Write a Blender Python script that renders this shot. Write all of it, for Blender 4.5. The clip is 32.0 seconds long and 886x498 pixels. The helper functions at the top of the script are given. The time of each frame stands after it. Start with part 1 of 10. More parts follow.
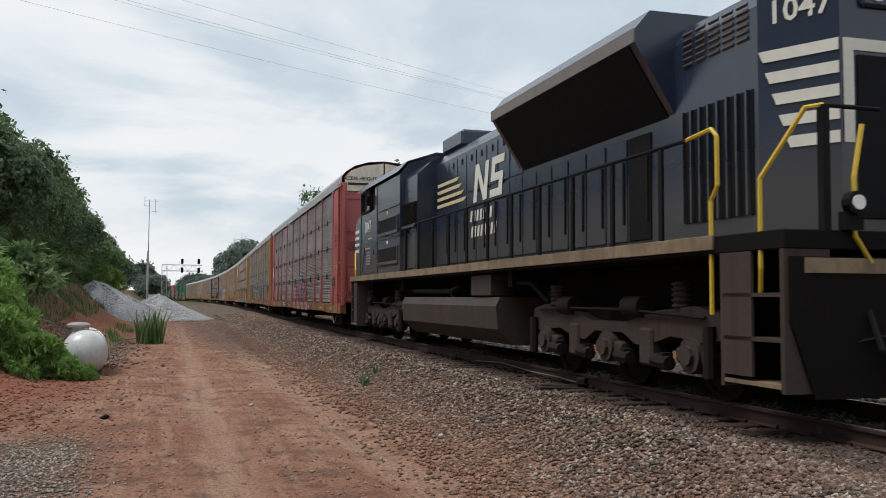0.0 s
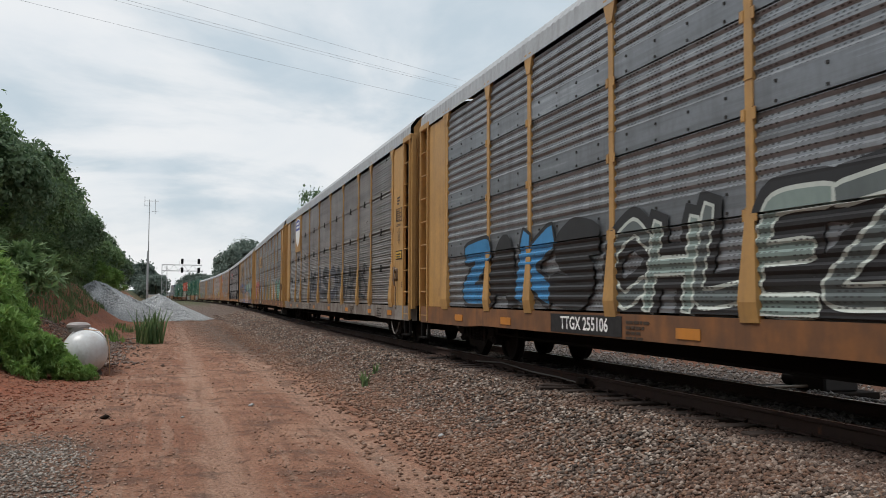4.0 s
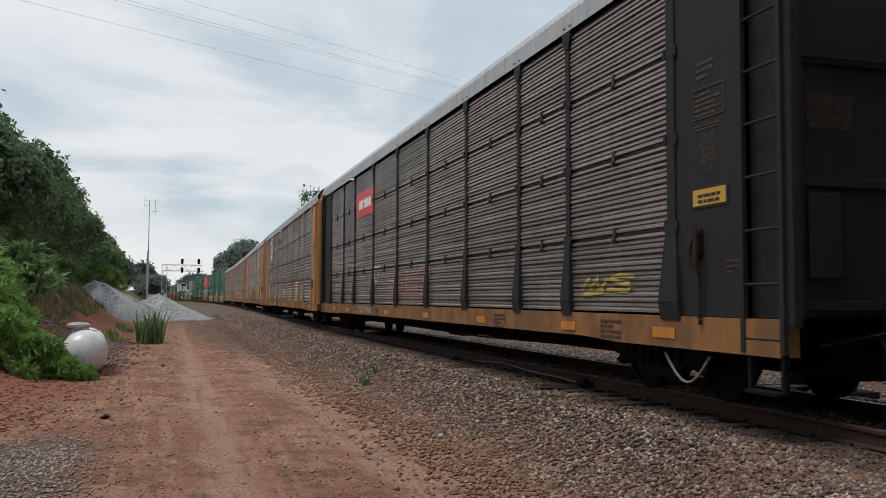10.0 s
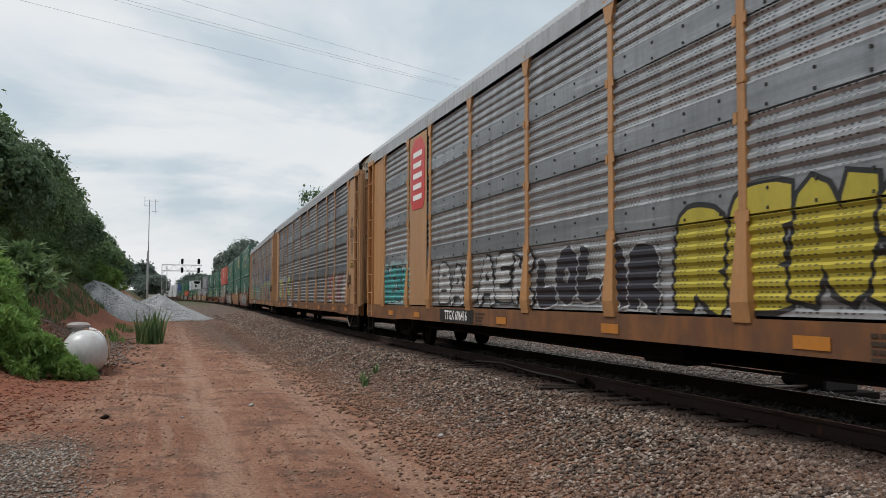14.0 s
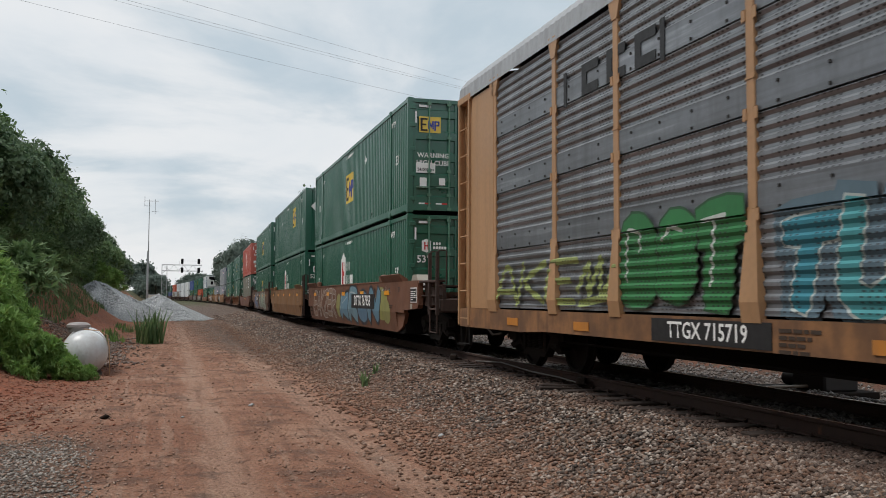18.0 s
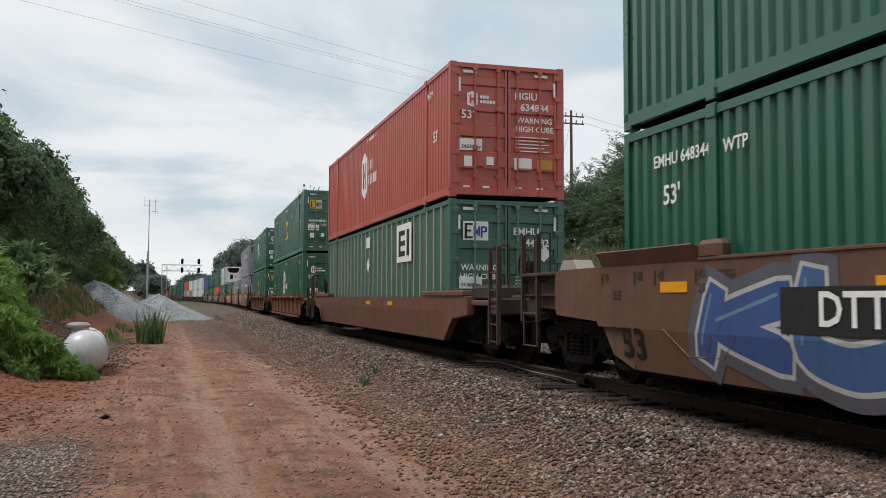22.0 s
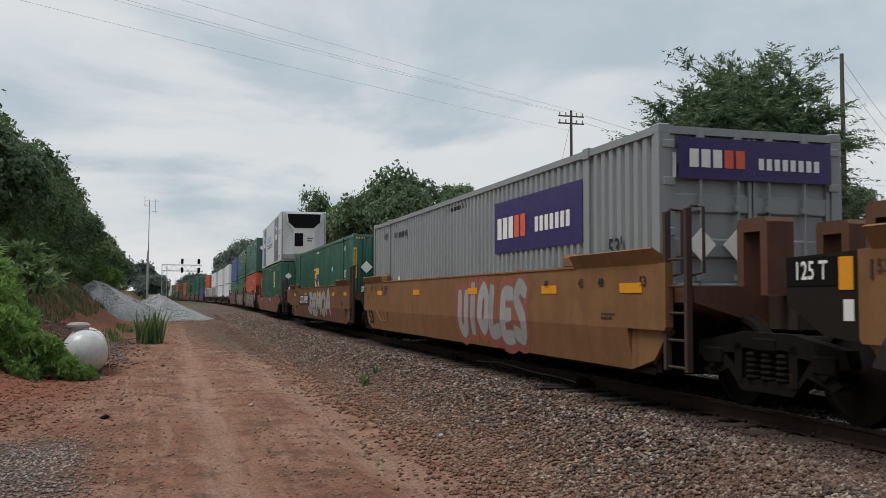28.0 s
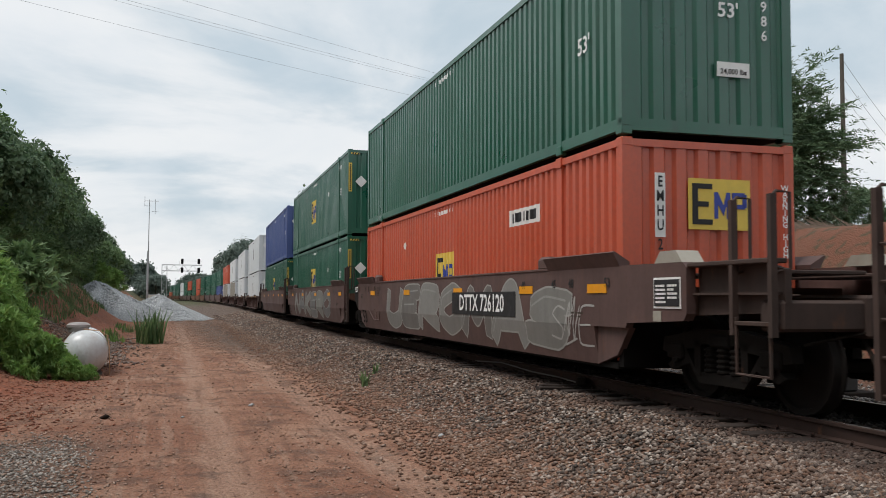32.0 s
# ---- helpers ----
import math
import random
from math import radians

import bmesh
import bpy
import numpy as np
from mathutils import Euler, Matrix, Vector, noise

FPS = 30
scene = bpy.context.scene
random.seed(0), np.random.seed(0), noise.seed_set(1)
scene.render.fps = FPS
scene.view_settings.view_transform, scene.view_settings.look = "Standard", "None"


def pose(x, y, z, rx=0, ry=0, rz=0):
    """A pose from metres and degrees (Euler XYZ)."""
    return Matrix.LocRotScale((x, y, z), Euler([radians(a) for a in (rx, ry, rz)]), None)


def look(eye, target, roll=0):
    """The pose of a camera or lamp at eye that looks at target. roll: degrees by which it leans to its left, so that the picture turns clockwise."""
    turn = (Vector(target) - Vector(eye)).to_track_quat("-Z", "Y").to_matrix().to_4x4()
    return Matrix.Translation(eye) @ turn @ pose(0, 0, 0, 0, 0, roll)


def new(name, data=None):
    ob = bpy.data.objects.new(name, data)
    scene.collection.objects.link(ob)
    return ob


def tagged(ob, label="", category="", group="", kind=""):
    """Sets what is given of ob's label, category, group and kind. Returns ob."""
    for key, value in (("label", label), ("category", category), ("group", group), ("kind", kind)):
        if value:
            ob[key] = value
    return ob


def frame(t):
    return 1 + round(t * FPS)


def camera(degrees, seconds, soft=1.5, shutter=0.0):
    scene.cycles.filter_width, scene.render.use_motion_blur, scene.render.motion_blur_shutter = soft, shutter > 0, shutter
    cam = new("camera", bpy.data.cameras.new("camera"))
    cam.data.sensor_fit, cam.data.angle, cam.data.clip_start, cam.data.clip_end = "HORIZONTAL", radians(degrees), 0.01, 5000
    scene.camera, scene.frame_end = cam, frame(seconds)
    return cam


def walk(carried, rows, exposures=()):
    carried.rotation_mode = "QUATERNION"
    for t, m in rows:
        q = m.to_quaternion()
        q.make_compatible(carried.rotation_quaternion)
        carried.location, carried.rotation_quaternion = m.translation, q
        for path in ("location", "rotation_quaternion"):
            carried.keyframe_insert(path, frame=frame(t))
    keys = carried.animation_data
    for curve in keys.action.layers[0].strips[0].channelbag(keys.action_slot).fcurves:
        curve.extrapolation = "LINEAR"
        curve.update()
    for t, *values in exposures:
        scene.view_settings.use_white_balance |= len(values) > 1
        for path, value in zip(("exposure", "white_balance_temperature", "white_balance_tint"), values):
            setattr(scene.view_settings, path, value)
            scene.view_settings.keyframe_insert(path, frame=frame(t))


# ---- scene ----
# The camera stands on a dirt service road beside a railway line.
# z = 0 is the top of the rails, y runs along the line, the train comes towards the camera from +y.
cam = camera(52.32, 32.0, 0.5, 0.05)
VIEW = pose(0.0, 0.0, 1.16, 90 + 3.11, 0, -16.77) @ pose(0, 0, 0, 0, 0, 0.19)
walk(cam, [(0.0, VIEW), (32.0, VIEW)], [(0.0, 0.12), (3.0, 0.10), (6.0, 0.0), (18.0, 0.0), (22.0, 0.08), (25.0, 0.08), (28.0, -0.18), (30.0, -0.05), (32.0, 0.08)])


# ---- overcast sky and a weak, wide sun ----
def build_world():
    world = bpy.data.worlds.new("overcast_sky")
    scene.world = world
    world.use_nodes = True
    nt = world.node_tree
    n, l = nt.nodes, nt.links
    bg = n["Background"]
    sky = n.new("ShaderNodeTexSky")
    sky.sky_type = "NISHITA"
    sky.sun_disc = False
    sky.sun_elevation = radians(64)
    sky.sun_rotation = radians(-96)
    sky.dust_density = 4.0
    skyd = n.new("ShaderNodeVectorMath")
    skyd.operation = "SCALE"
    skyd.inputs[3].default_value = 0.09
    l.new(sky.outputs[0], skyd.inputs[0])
    tc = n.new("ShaderNodeTexCoord")
    sep = n.new("ShaderNodeSeparateXYZ")
    l.new(tc.outputs["Generated"], sep.inputs[0])
    up = n.new("ShaderNodeMath")
    up.operation = "MAXIMUM"
    up.inputs[1].default_value = 0.0
    l.new(sep.outputs[2], up.inputs[0])
    add = n.new("ShaderNodeMath")
    add.operation = "ADD"
    add.inputs[1].default_value = 0.26
    l.new(up.outputs[0], add.inputs[0])
    dv = n.new("ShaderNodeVectorMath")
    dv.operation = "DIVIDE"
    comb = n.new("ShaderNodeCombineXYZ")
    for i in range(3):
        l.new(add.outputs[0], comb.inputs[i])
    l.new(tc.outputs["Generated"], dv.inputs[0])
    l.new(comb.outputs[0], dv.inputs[1])

    def cloud(scale, detail, stretch, off, lo, hi):
        mp = n.new("ShaderNodeMapping")
        mp.inputs["Scale"].default_value = (stretch, 1, 0.2)
        mp.inputs["Location"].default_value = (off, off * 0.7, 0)
        l.new(dv.outputs[0], mp.inputs[0])
        tx = n.new("ShaderNodeTexNoise")
        tx.inputs["Scale"].default_value = scale
        tx.inputs["Detail"].default_value = detail
        tx.inputs["Roughness"].default_value = 0.55
        tx.inputs["Distortion"].default_value = 0.4
        l.new(mp.outputs[0], tx.inputs["Vector"])
        mr = n.new("ShaderNodeMapRange")
        mr.interpolation_type = "SMOOTHSTEP"
        mr.inputs[1].default_value, mr.inputs[2].default_value = lo, hi
        l.new(tx.outputs[0], mr.inputs[0])
        return mr

    big = cloud(1.25, 9, 0.85, 3.1, 0.40, 0.57)
    small = cloud(3.0, 7, 1.1, 8.4, 0.38, 0.66)
    c1 = n.new("ShaderNodeMix")
    c1.data_type = "RGBA"
    c1.inputs[6].default_value = (0.55, 0.648, 0.72, 1)
    c1.inputs[7].default_value = (0.87, 0.89, 0.905, 1)
    l.new(big.outputs[0], c1.inputs[0])
    c2 = n.new("ShaderNodeMix")
    c2.data_type = "RGBA"
    c2.inputs[7].default_value = (0.77, 0.82, 0.865, 1)
    k = n.new("ShaderNodeMath")
    k.operation = "MULTIPLY"
    k.inputs[1].default_value = 0.45
    l.new(small.outputs[0], k.inputs[0])
    l.new(k.outputs[0], c2.inputs[0])
    l.new(c1.outputs[2], c2.inputs[6])
    # brighter towards the horizon, where the cloud thins
    hz = n.new("ShaderNodeMapRange")
    hz.interpolation_type = "SMOOTHSTEP"
    hz.inputs[1].default_value, hz.inputs[2].default_value = 0.11, 0.02
    hz.inputs[3].default_value, hz.inputs[4].default_value = 0.0, 0.55
    l.new(up.outputs[0], hz.inputs[0])
    c3 = n.new("ShaderNodeMix")
    c3.data_type = "RGBA"
    c3.inputs[7].default_value = (0.96, 0.96, 0.96, 1)
    l.new(hz.outputs[0], c3.inputs[0])
    l.new(c2.outputs[2], c3.inputs[6])
    c4 = n.new("ShaderNodeMix")
    c4.data_type = "RGBA"
    c4.inputs[0].default_value = 0.9
    l.new(skyd.outputs[0], c4.inputs[6])
    l.new(c3.outputs[2], c4.inputs[7])
    l.new(c4.outputs[2], bg.inputs[0])
    bg.inputs[1].default_value = 1.0


build_world()
sun = new("sun", bpy.data.lights.new("sun", "SUN"))
sun.data.energy = 2.2
sun.data.angle = radians(25)
sun.data.color = (1.0, 0.97, 0.92)
sun.matrix_world = look((-27, -3, 60), (0, 0, 0))


# ---- materials ----
class Nodes:
    """Short ways to write a node tree."""

    def __init__(self, name, rough=0.8, metal=0.0):
        self.m = bpy.data.materials.new(name)
        self.m.use_nodes = True
        self.t = self.m.node_tree
        self.n, self.l = self.t.nodes, self.t.links
        self.b = self.n["Principled BSDF"]
        self.b.inputs["Roughness"].default_value = rough
        self.b.inputs["Metallic"].default_value = metal
        tc = self.n.new("ShaderNodeTexCoord")
        self.obj = tc.outputs["Object"]
        sp = self.n.new("ShaderNodeSeparateXYZ")
        self.l.new(self.obj, sp.inputs[0])
        self.x, self.y, self.z = sp.outputs

    def put(self, sock, v):
        if isinstance(v, (int, float)):
            sock.default_value = v
        elif isinstance(v, tuple):
            sock.default_value = v if len(v) == 4 or sock.type == "VECTOR" else (*v, 1)
        else:
            self.l.new(v, sock)

    def math(self, op, a, b=0.0, c=0.0):
        k = self.n.new("ShaderNodeMath")
        k.operation = op
        for i, v in enumerate((a, b, c)):
            self.put(k.inputs[i], v)
        return k.outputs[0]

    def mapped(self, scale=(1, 1, 1), loc=(0, 0, 0), vec=None):
        k = self.n.new("ShaderNodeMapping")
        self.l.new(vec or self.obj, k.inputs[0])
        k.inputs["Scale"].default_value = scale
        k.inputs["Location"].default_value = loc
        return k.outputs[0]

    def noise(self, scale, detail=4, vec=None, rough=0.55, color=False, dist=0.0):
        k = self.n.new("ShaderNodeTexNoise")
        k.inputs["Scale"].default_value = scale
        k.inputs["Detail"].default_value = detail
        k.inputs["Roughness"].default_value = rough
        k.inputs["Distortion"].default_value = dist
        self.l.new(vec or self.obj, k.inputs["Vector"])
        return k.outputs["Color" if color else 0]

    def voronoi(self, scale, vec=None, feature="F1", color=False):
        k = self.n.new("ShaderNodeTexVoronoi")
        k.feature = feature
        k.inputs["Scale"].default_value = scale
        self.l.new(vec or self.obj, k.inputs["Vector"])
        return k.outputs["Color"] if color else k.outputs["Distance"]

    def ramp(self, v, lo, hi, a=0.0, b=1.0):
        k = self.n.new("ShaderNodeMapRange")
        k.interpolation_type = "SMOOTHSTEP"
        self.put(k.inputs[0], v)
        for i, w in enumerate((lo, hi, a, b)):
            k.inputs[i + 1].default_value = w
        return k.outputs[0]

    def steps(self, v, colors):
        k = self.n.new("ShaderNodeValToRGB")
        k.color_ramp.interpolation = "CONSTANT"
        self.put(k.inputs[0], v)
        e = k.color_ramp.elements
        while len(e) < len(colors):
            e.new(0.5)
        for i, c in enumerate(colors):
            e[i].position = i / len(colors)
            e[i].color = (*c, 1)
        return k.outputs[0]

    def mix(self, f, a, b, blend="MIX"):
        k = self.n.new("ShaderNodeMix")
        k.data_type = "RGBA"
        k.blend_type = blend
        self.put(k.inputs[0], f)
        self.put(k.inputs[6], a)
        self.put(k.inputs[7], b)
        return k.outputs[2]

    def random(self):
        return self.n.new("ShaderNodeObjectInfo").outputs["Random"]

    def island(self):
        return self.n.new("ShaderNodeNewGeometry").outputs["Random Per Island"]

    def bump(self, h, strength=0.3, dist=0.01):
        k = self.n.new("ShaderNodeBump")
        k.inputs["Strength"].default_value = strength
        k.inputs["Distance"].default_value = dist
        self.put(k.inputs["Height"], h)
        self.l.new(k.outputs[0], self.b.inputs["Normal"])

    def done(self, col, rough=None):
        self.put(self.b.inputs["Base Color"], col)
        if rough is not None:
            self.put(self.b.inputs["Roughness"], rough)
        return self.m


def plain(name, col, rough=0.7, metal=0.0, vary=0.12):
    k = Nodes(name, rough, metal)
    v = k.noise(9, 3)
    dark = tuple(c * (1 - vary) for c in col)
    lite = tuple(min(1, c * (1 + vary)) for c in col)
    return k.done(k.mix(v, dark, lite), k.ramp(v, 0.2, 0.8, rough - 0.08, min(1, rough + 0.08)))


def painted(name, col, rough=0.55, dirt=(0.09, 0.07, 0.055), amount=0.5, rust=0.15, perforated=False, metal=0.0, grime=0.0, banded=False):
    """Weathered paint or galvanised sheet: streaks down the wall, grime, rust spots, optional spray paint and punched holes."""
    k = Nodes(name, rough, metal)
    cloud = k.noise(0.7, 5)
    streak = k.noise(1.0, 4, k.mapped((5, 5, 0.25)))
    grit = k.noise(14, 4)
    c = k.mix(k.ramp(cloud, 0.3, 0.75, 0, 0.35), col, tuple(min(1, v * 1.22 + 0.01) for v in col))
    if perforated:
        # slots in pairs of rows, none on the flat bands
        fy = k.math("ABSOLUTE", k.math("SUBTRACT", k.math("FRACT", k.math("MULTIPLY", k.y, 1 / 0.088)), 0.5))
        fz = k.math("ABSOLUTE", k.math("SUBTRACT", k.math("FRACT", k.math("MULTIPLY", k.z, 1 / 0.0463)), 0.5))
        hole = k.math("MULTIPLY", k.math("LESS_THAN", fy, 0.25), k.math("LESS_THAN", fz, 0.17))
        col_of = k.math("LESS_THAN", k.math("FRACT", k.math("MULTIPLY", k.y, 1 / 0.528)), 0.667)
        tier = k.math("FRACT", k.math("MULTIPLY", k.math("SUBTRACT", k.z, 1.0), 1 / 0.985))
        wavy = k.math("MAXIMUM", k.math("GREATER_THAN", tier, 0.30), k.math("LESS_THAN", k.z, 1.97))
        if banded:
            c = k.mix(k.math("MULTIPLY", k.math("SUBTRACT", 1.0, wavy), 0.55), c, (0.115, 0.123, 0.137))
        c = k.mix(k.math("MULTIPLY", k.math("MULTIPLY", hole, col_of), k.math("MULTIPLY", wavy, 0.88)), c, (0.022, 0.022, 0.024))
    if banded:
        band = k.noise(1.0, 5, k.mapped((1, 0.22, 7.0), (2, 5, 3)), 0.65)
        c = k.mix(k.ramp(band, 0.42, 0.66, 0, 0.7), c, tuple(v * 0.42 for v in col))
        c = k.mix(k.ramp(band, 0.42, 0.30, 0, 0.45), c, tuple(min(1, v * 1.5) for v in col))
    s = k.math("MULTIPLY", k.ramp(streak, 0.42, 0.75), k.ramp(cloud, 0.25, 0.7, 0.3, 1.0))
    c = k.mix(k.math("MULTIPLY", s, amount), c, dirt)
    if grime:
        c = k.mix(k.math("MULTIPLY", k.ramp(k.noise(2.2, 5), 0.35, 0.62), grime), c, dirt)
    if rust:
        r = k.ramp(k.noise(3.1, 6, k.mapped((1, 1, 0.6), (3, 7, 1)), 0.65), 0.60, 0.72, 0, rust)
        c = k.mix(r, c, (0.16, 0.06, 0.025))
    c = k.mix(k.ramp(grit, 0.3, 0.8, 0, 0.22), c, dirt)
    k.bump(grit, 0.12, 0.004)
    return k.done(c, k.ramp(cloud, 0.2, 0.8, rough - 0.1, min(1.0, rough + 0.15)))


M = {}


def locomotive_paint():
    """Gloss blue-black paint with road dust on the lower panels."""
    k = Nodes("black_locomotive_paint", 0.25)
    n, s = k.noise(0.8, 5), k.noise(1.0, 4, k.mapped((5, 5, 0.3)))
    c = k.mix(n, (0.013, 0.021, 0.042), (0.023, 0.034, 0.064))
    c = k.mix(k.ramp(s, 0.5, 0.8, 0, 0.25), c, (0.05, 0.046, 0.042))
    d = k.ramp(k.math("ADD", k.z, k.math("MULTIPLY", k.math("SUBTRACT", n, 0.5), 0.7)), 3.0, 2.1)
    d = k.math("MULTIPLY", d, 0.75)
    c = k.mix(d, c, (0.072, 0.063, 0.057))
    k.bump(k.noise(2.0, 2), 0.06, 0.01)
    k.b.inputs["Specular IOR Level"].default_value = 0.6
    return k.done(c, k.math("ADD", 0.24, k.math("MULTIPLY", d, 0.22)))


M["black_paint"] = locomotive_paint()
M["black_matt"] = plain("black_grille", (0.010, 0.010, 0.011), 0.75)
M["under"] = painted("brown_dusty_running_gear", (0.017, 0.013, 0.011), 0.85, (0.036, 0.026, 0.020), 0.5, 0.35)
M["under_dark"] = painted("dark_underframe_steel", (0.007, 0.006, 0.0055), 0.9, (0.012, 0.009, 0.008), 0.4, 0.2)
M["wheel"] = painted("dark_brown_wheel_steel", (0.011, 0.009, 0.008), 0.8, (0.022, 0.016, 0.013), 0.4, 0.3)
M["tread"] = plain("bright_worn_steel", (0.42, 0.41, 0.40), 0.3, 0.9)
M["white_paint"] = plain("aged_white_paint", (0.66, 0.64, 0.58), 0.55)
M["cream"] = painted("cream_paint", (0.66, 0.62, 0.52), 0.6, (0.2, 0.16, 0.12), 0.35, 0.12)
M["yellow_rail"] = painted("yellow_handrail_paint", (0.62, 0.42, 0.03), 0.5, (0.2, 0.12, 0.04), 0.3, 0.15)
M["gold_edge"] = painted("dirty_tan_sill_stripe", (0.25, 0.18, 0.11), 0.75, (0.07, 0.05, 0.036), 0.7, 0.5, grime=0.5)
M["glass"] = plain("dark_cab_glass", (0.02, 0.024, 0.028), 0.05)
M["glass"].node_tree.nodes["Principled BSDF"].inputs["Alpha"].default_value = 0.35
M["lamp_glass"] = plain("headlight_glass", (0.75, 0.75, 0.72), 0.12)
M["gold_logo"] = painted("faded_gold_and_white_paint", (0.62, 0.52, 0.30), 0.6, (0.2, 0.17, 0.12), 0.3, 0.0)
M["grey_metal"] = painted("grey_painted_box", (0.16, 0.15, 0.14), 0.6, (0.12, 0.09, 0.07), 0.4, 0.1)
M["tank_grey"] = painted("dusty_dark_fuel_tank_paint", (0.054, 0.045, 0.040), 0.6, (0.10, 0.075, 0.058), 0.4, 0.1)
M["red_mark"] = plain("red_reflector", (0.55, 0.03, 0.03), 0.4)
M["orange_mark"] = plain("orange_reflector", (0.80, 0.33, 0.01), 0.4)
M["white_mark"] = plain("white_lettering_paint", (0.84, 0.84, 0.82), 0.6)
M["black_mark"] = plain("black_lettering_paint", (0.012, 0.012, 0.013), 0.6)
M["stencil"] = plain("dark_brown_stencil_paint", (0.045, 0.028, 0.018), 0.65)
M["dull_yellow"] = painted("dull_orange_yellow_plate", (0.52, 0.30, 0.035), 0.55, (0.25, 0.14, 0.04), 0.3, 0.1)
M["blue_mark"] = plain("blue_logo_paint", (0.035, 0.06, 0.32), 0.5)
M["yellow_mark"] = plain("yellow_decal", (0.76, 0.54, 0.09), 0.5)
M["pale_yellow"] = plain("faded_cream_decal", (0.74, 0.60, 0.32), 0.5)
M["purple_mark"] = plain("purple_decal", (0.030, 0.017, 0.12), 0.45)
M["orange_logo"] = plain("orange_red_logo_paint", (0.75, 0.12, 0.05), 0.5)
M["label_white"] = plain("white_label", (0.82, 0.81, 0.78), 0.5)
M["rod_green"] = painted("green_lock_rod", (0.10, 0.22, 0.15), 0.5, (0.1, 0.09, 0.07), 0.4, 0.2)
M["dusty_box"] = painted("dusty_brown_box_paint", (0.055, 0.046, 0.040), 0.7, (0.03, 0.024, 0.02), 0.4, 0.15)
M["truck_dark"] = painted("grimy_black_truck_casting", (0.009, 0.0075, 0.0065), 0.9, (0.020, 0.014, 0.011), 0.5, 0.25)
M["truck_frame"] = painted("dusty_brown_truck_casting", (0.062, 0.047, 0.042), 0.8, (0.026, 0.019, 0.016), 0.5, 0.3)
M["wire_grey"] = plain("weathered_grey_wire", (0.30, 0.30, 0.31), 0.6)
M["roof_grey"] = painted("dull_grey_roof_sheet", (0.36, 0.37, 0.385), 0.5, (0.16, 0.15, 0.14), 0.5, 0.08, metal=0.3)
M["clip_dark"] = plain("dark_clip_steel", (0.045, 0.042, 0.040), 0.6, 0.3)
M["galv"] = painted("galvanised_steel", (0.36, 0.37, 0.38), 0.42, (0.15, 0.13, 0.11), 0.45, 0.15, metal=0.35)


for n in ("under", "under_dark", "wheel", "truck_dark", "truck_frame", "tank_grey", "dusty_box", "black_matt"):
    M[n].node_tree.nodes["Principled BSDF"].inputs["Specular IOR Level"].default_value = 0.12


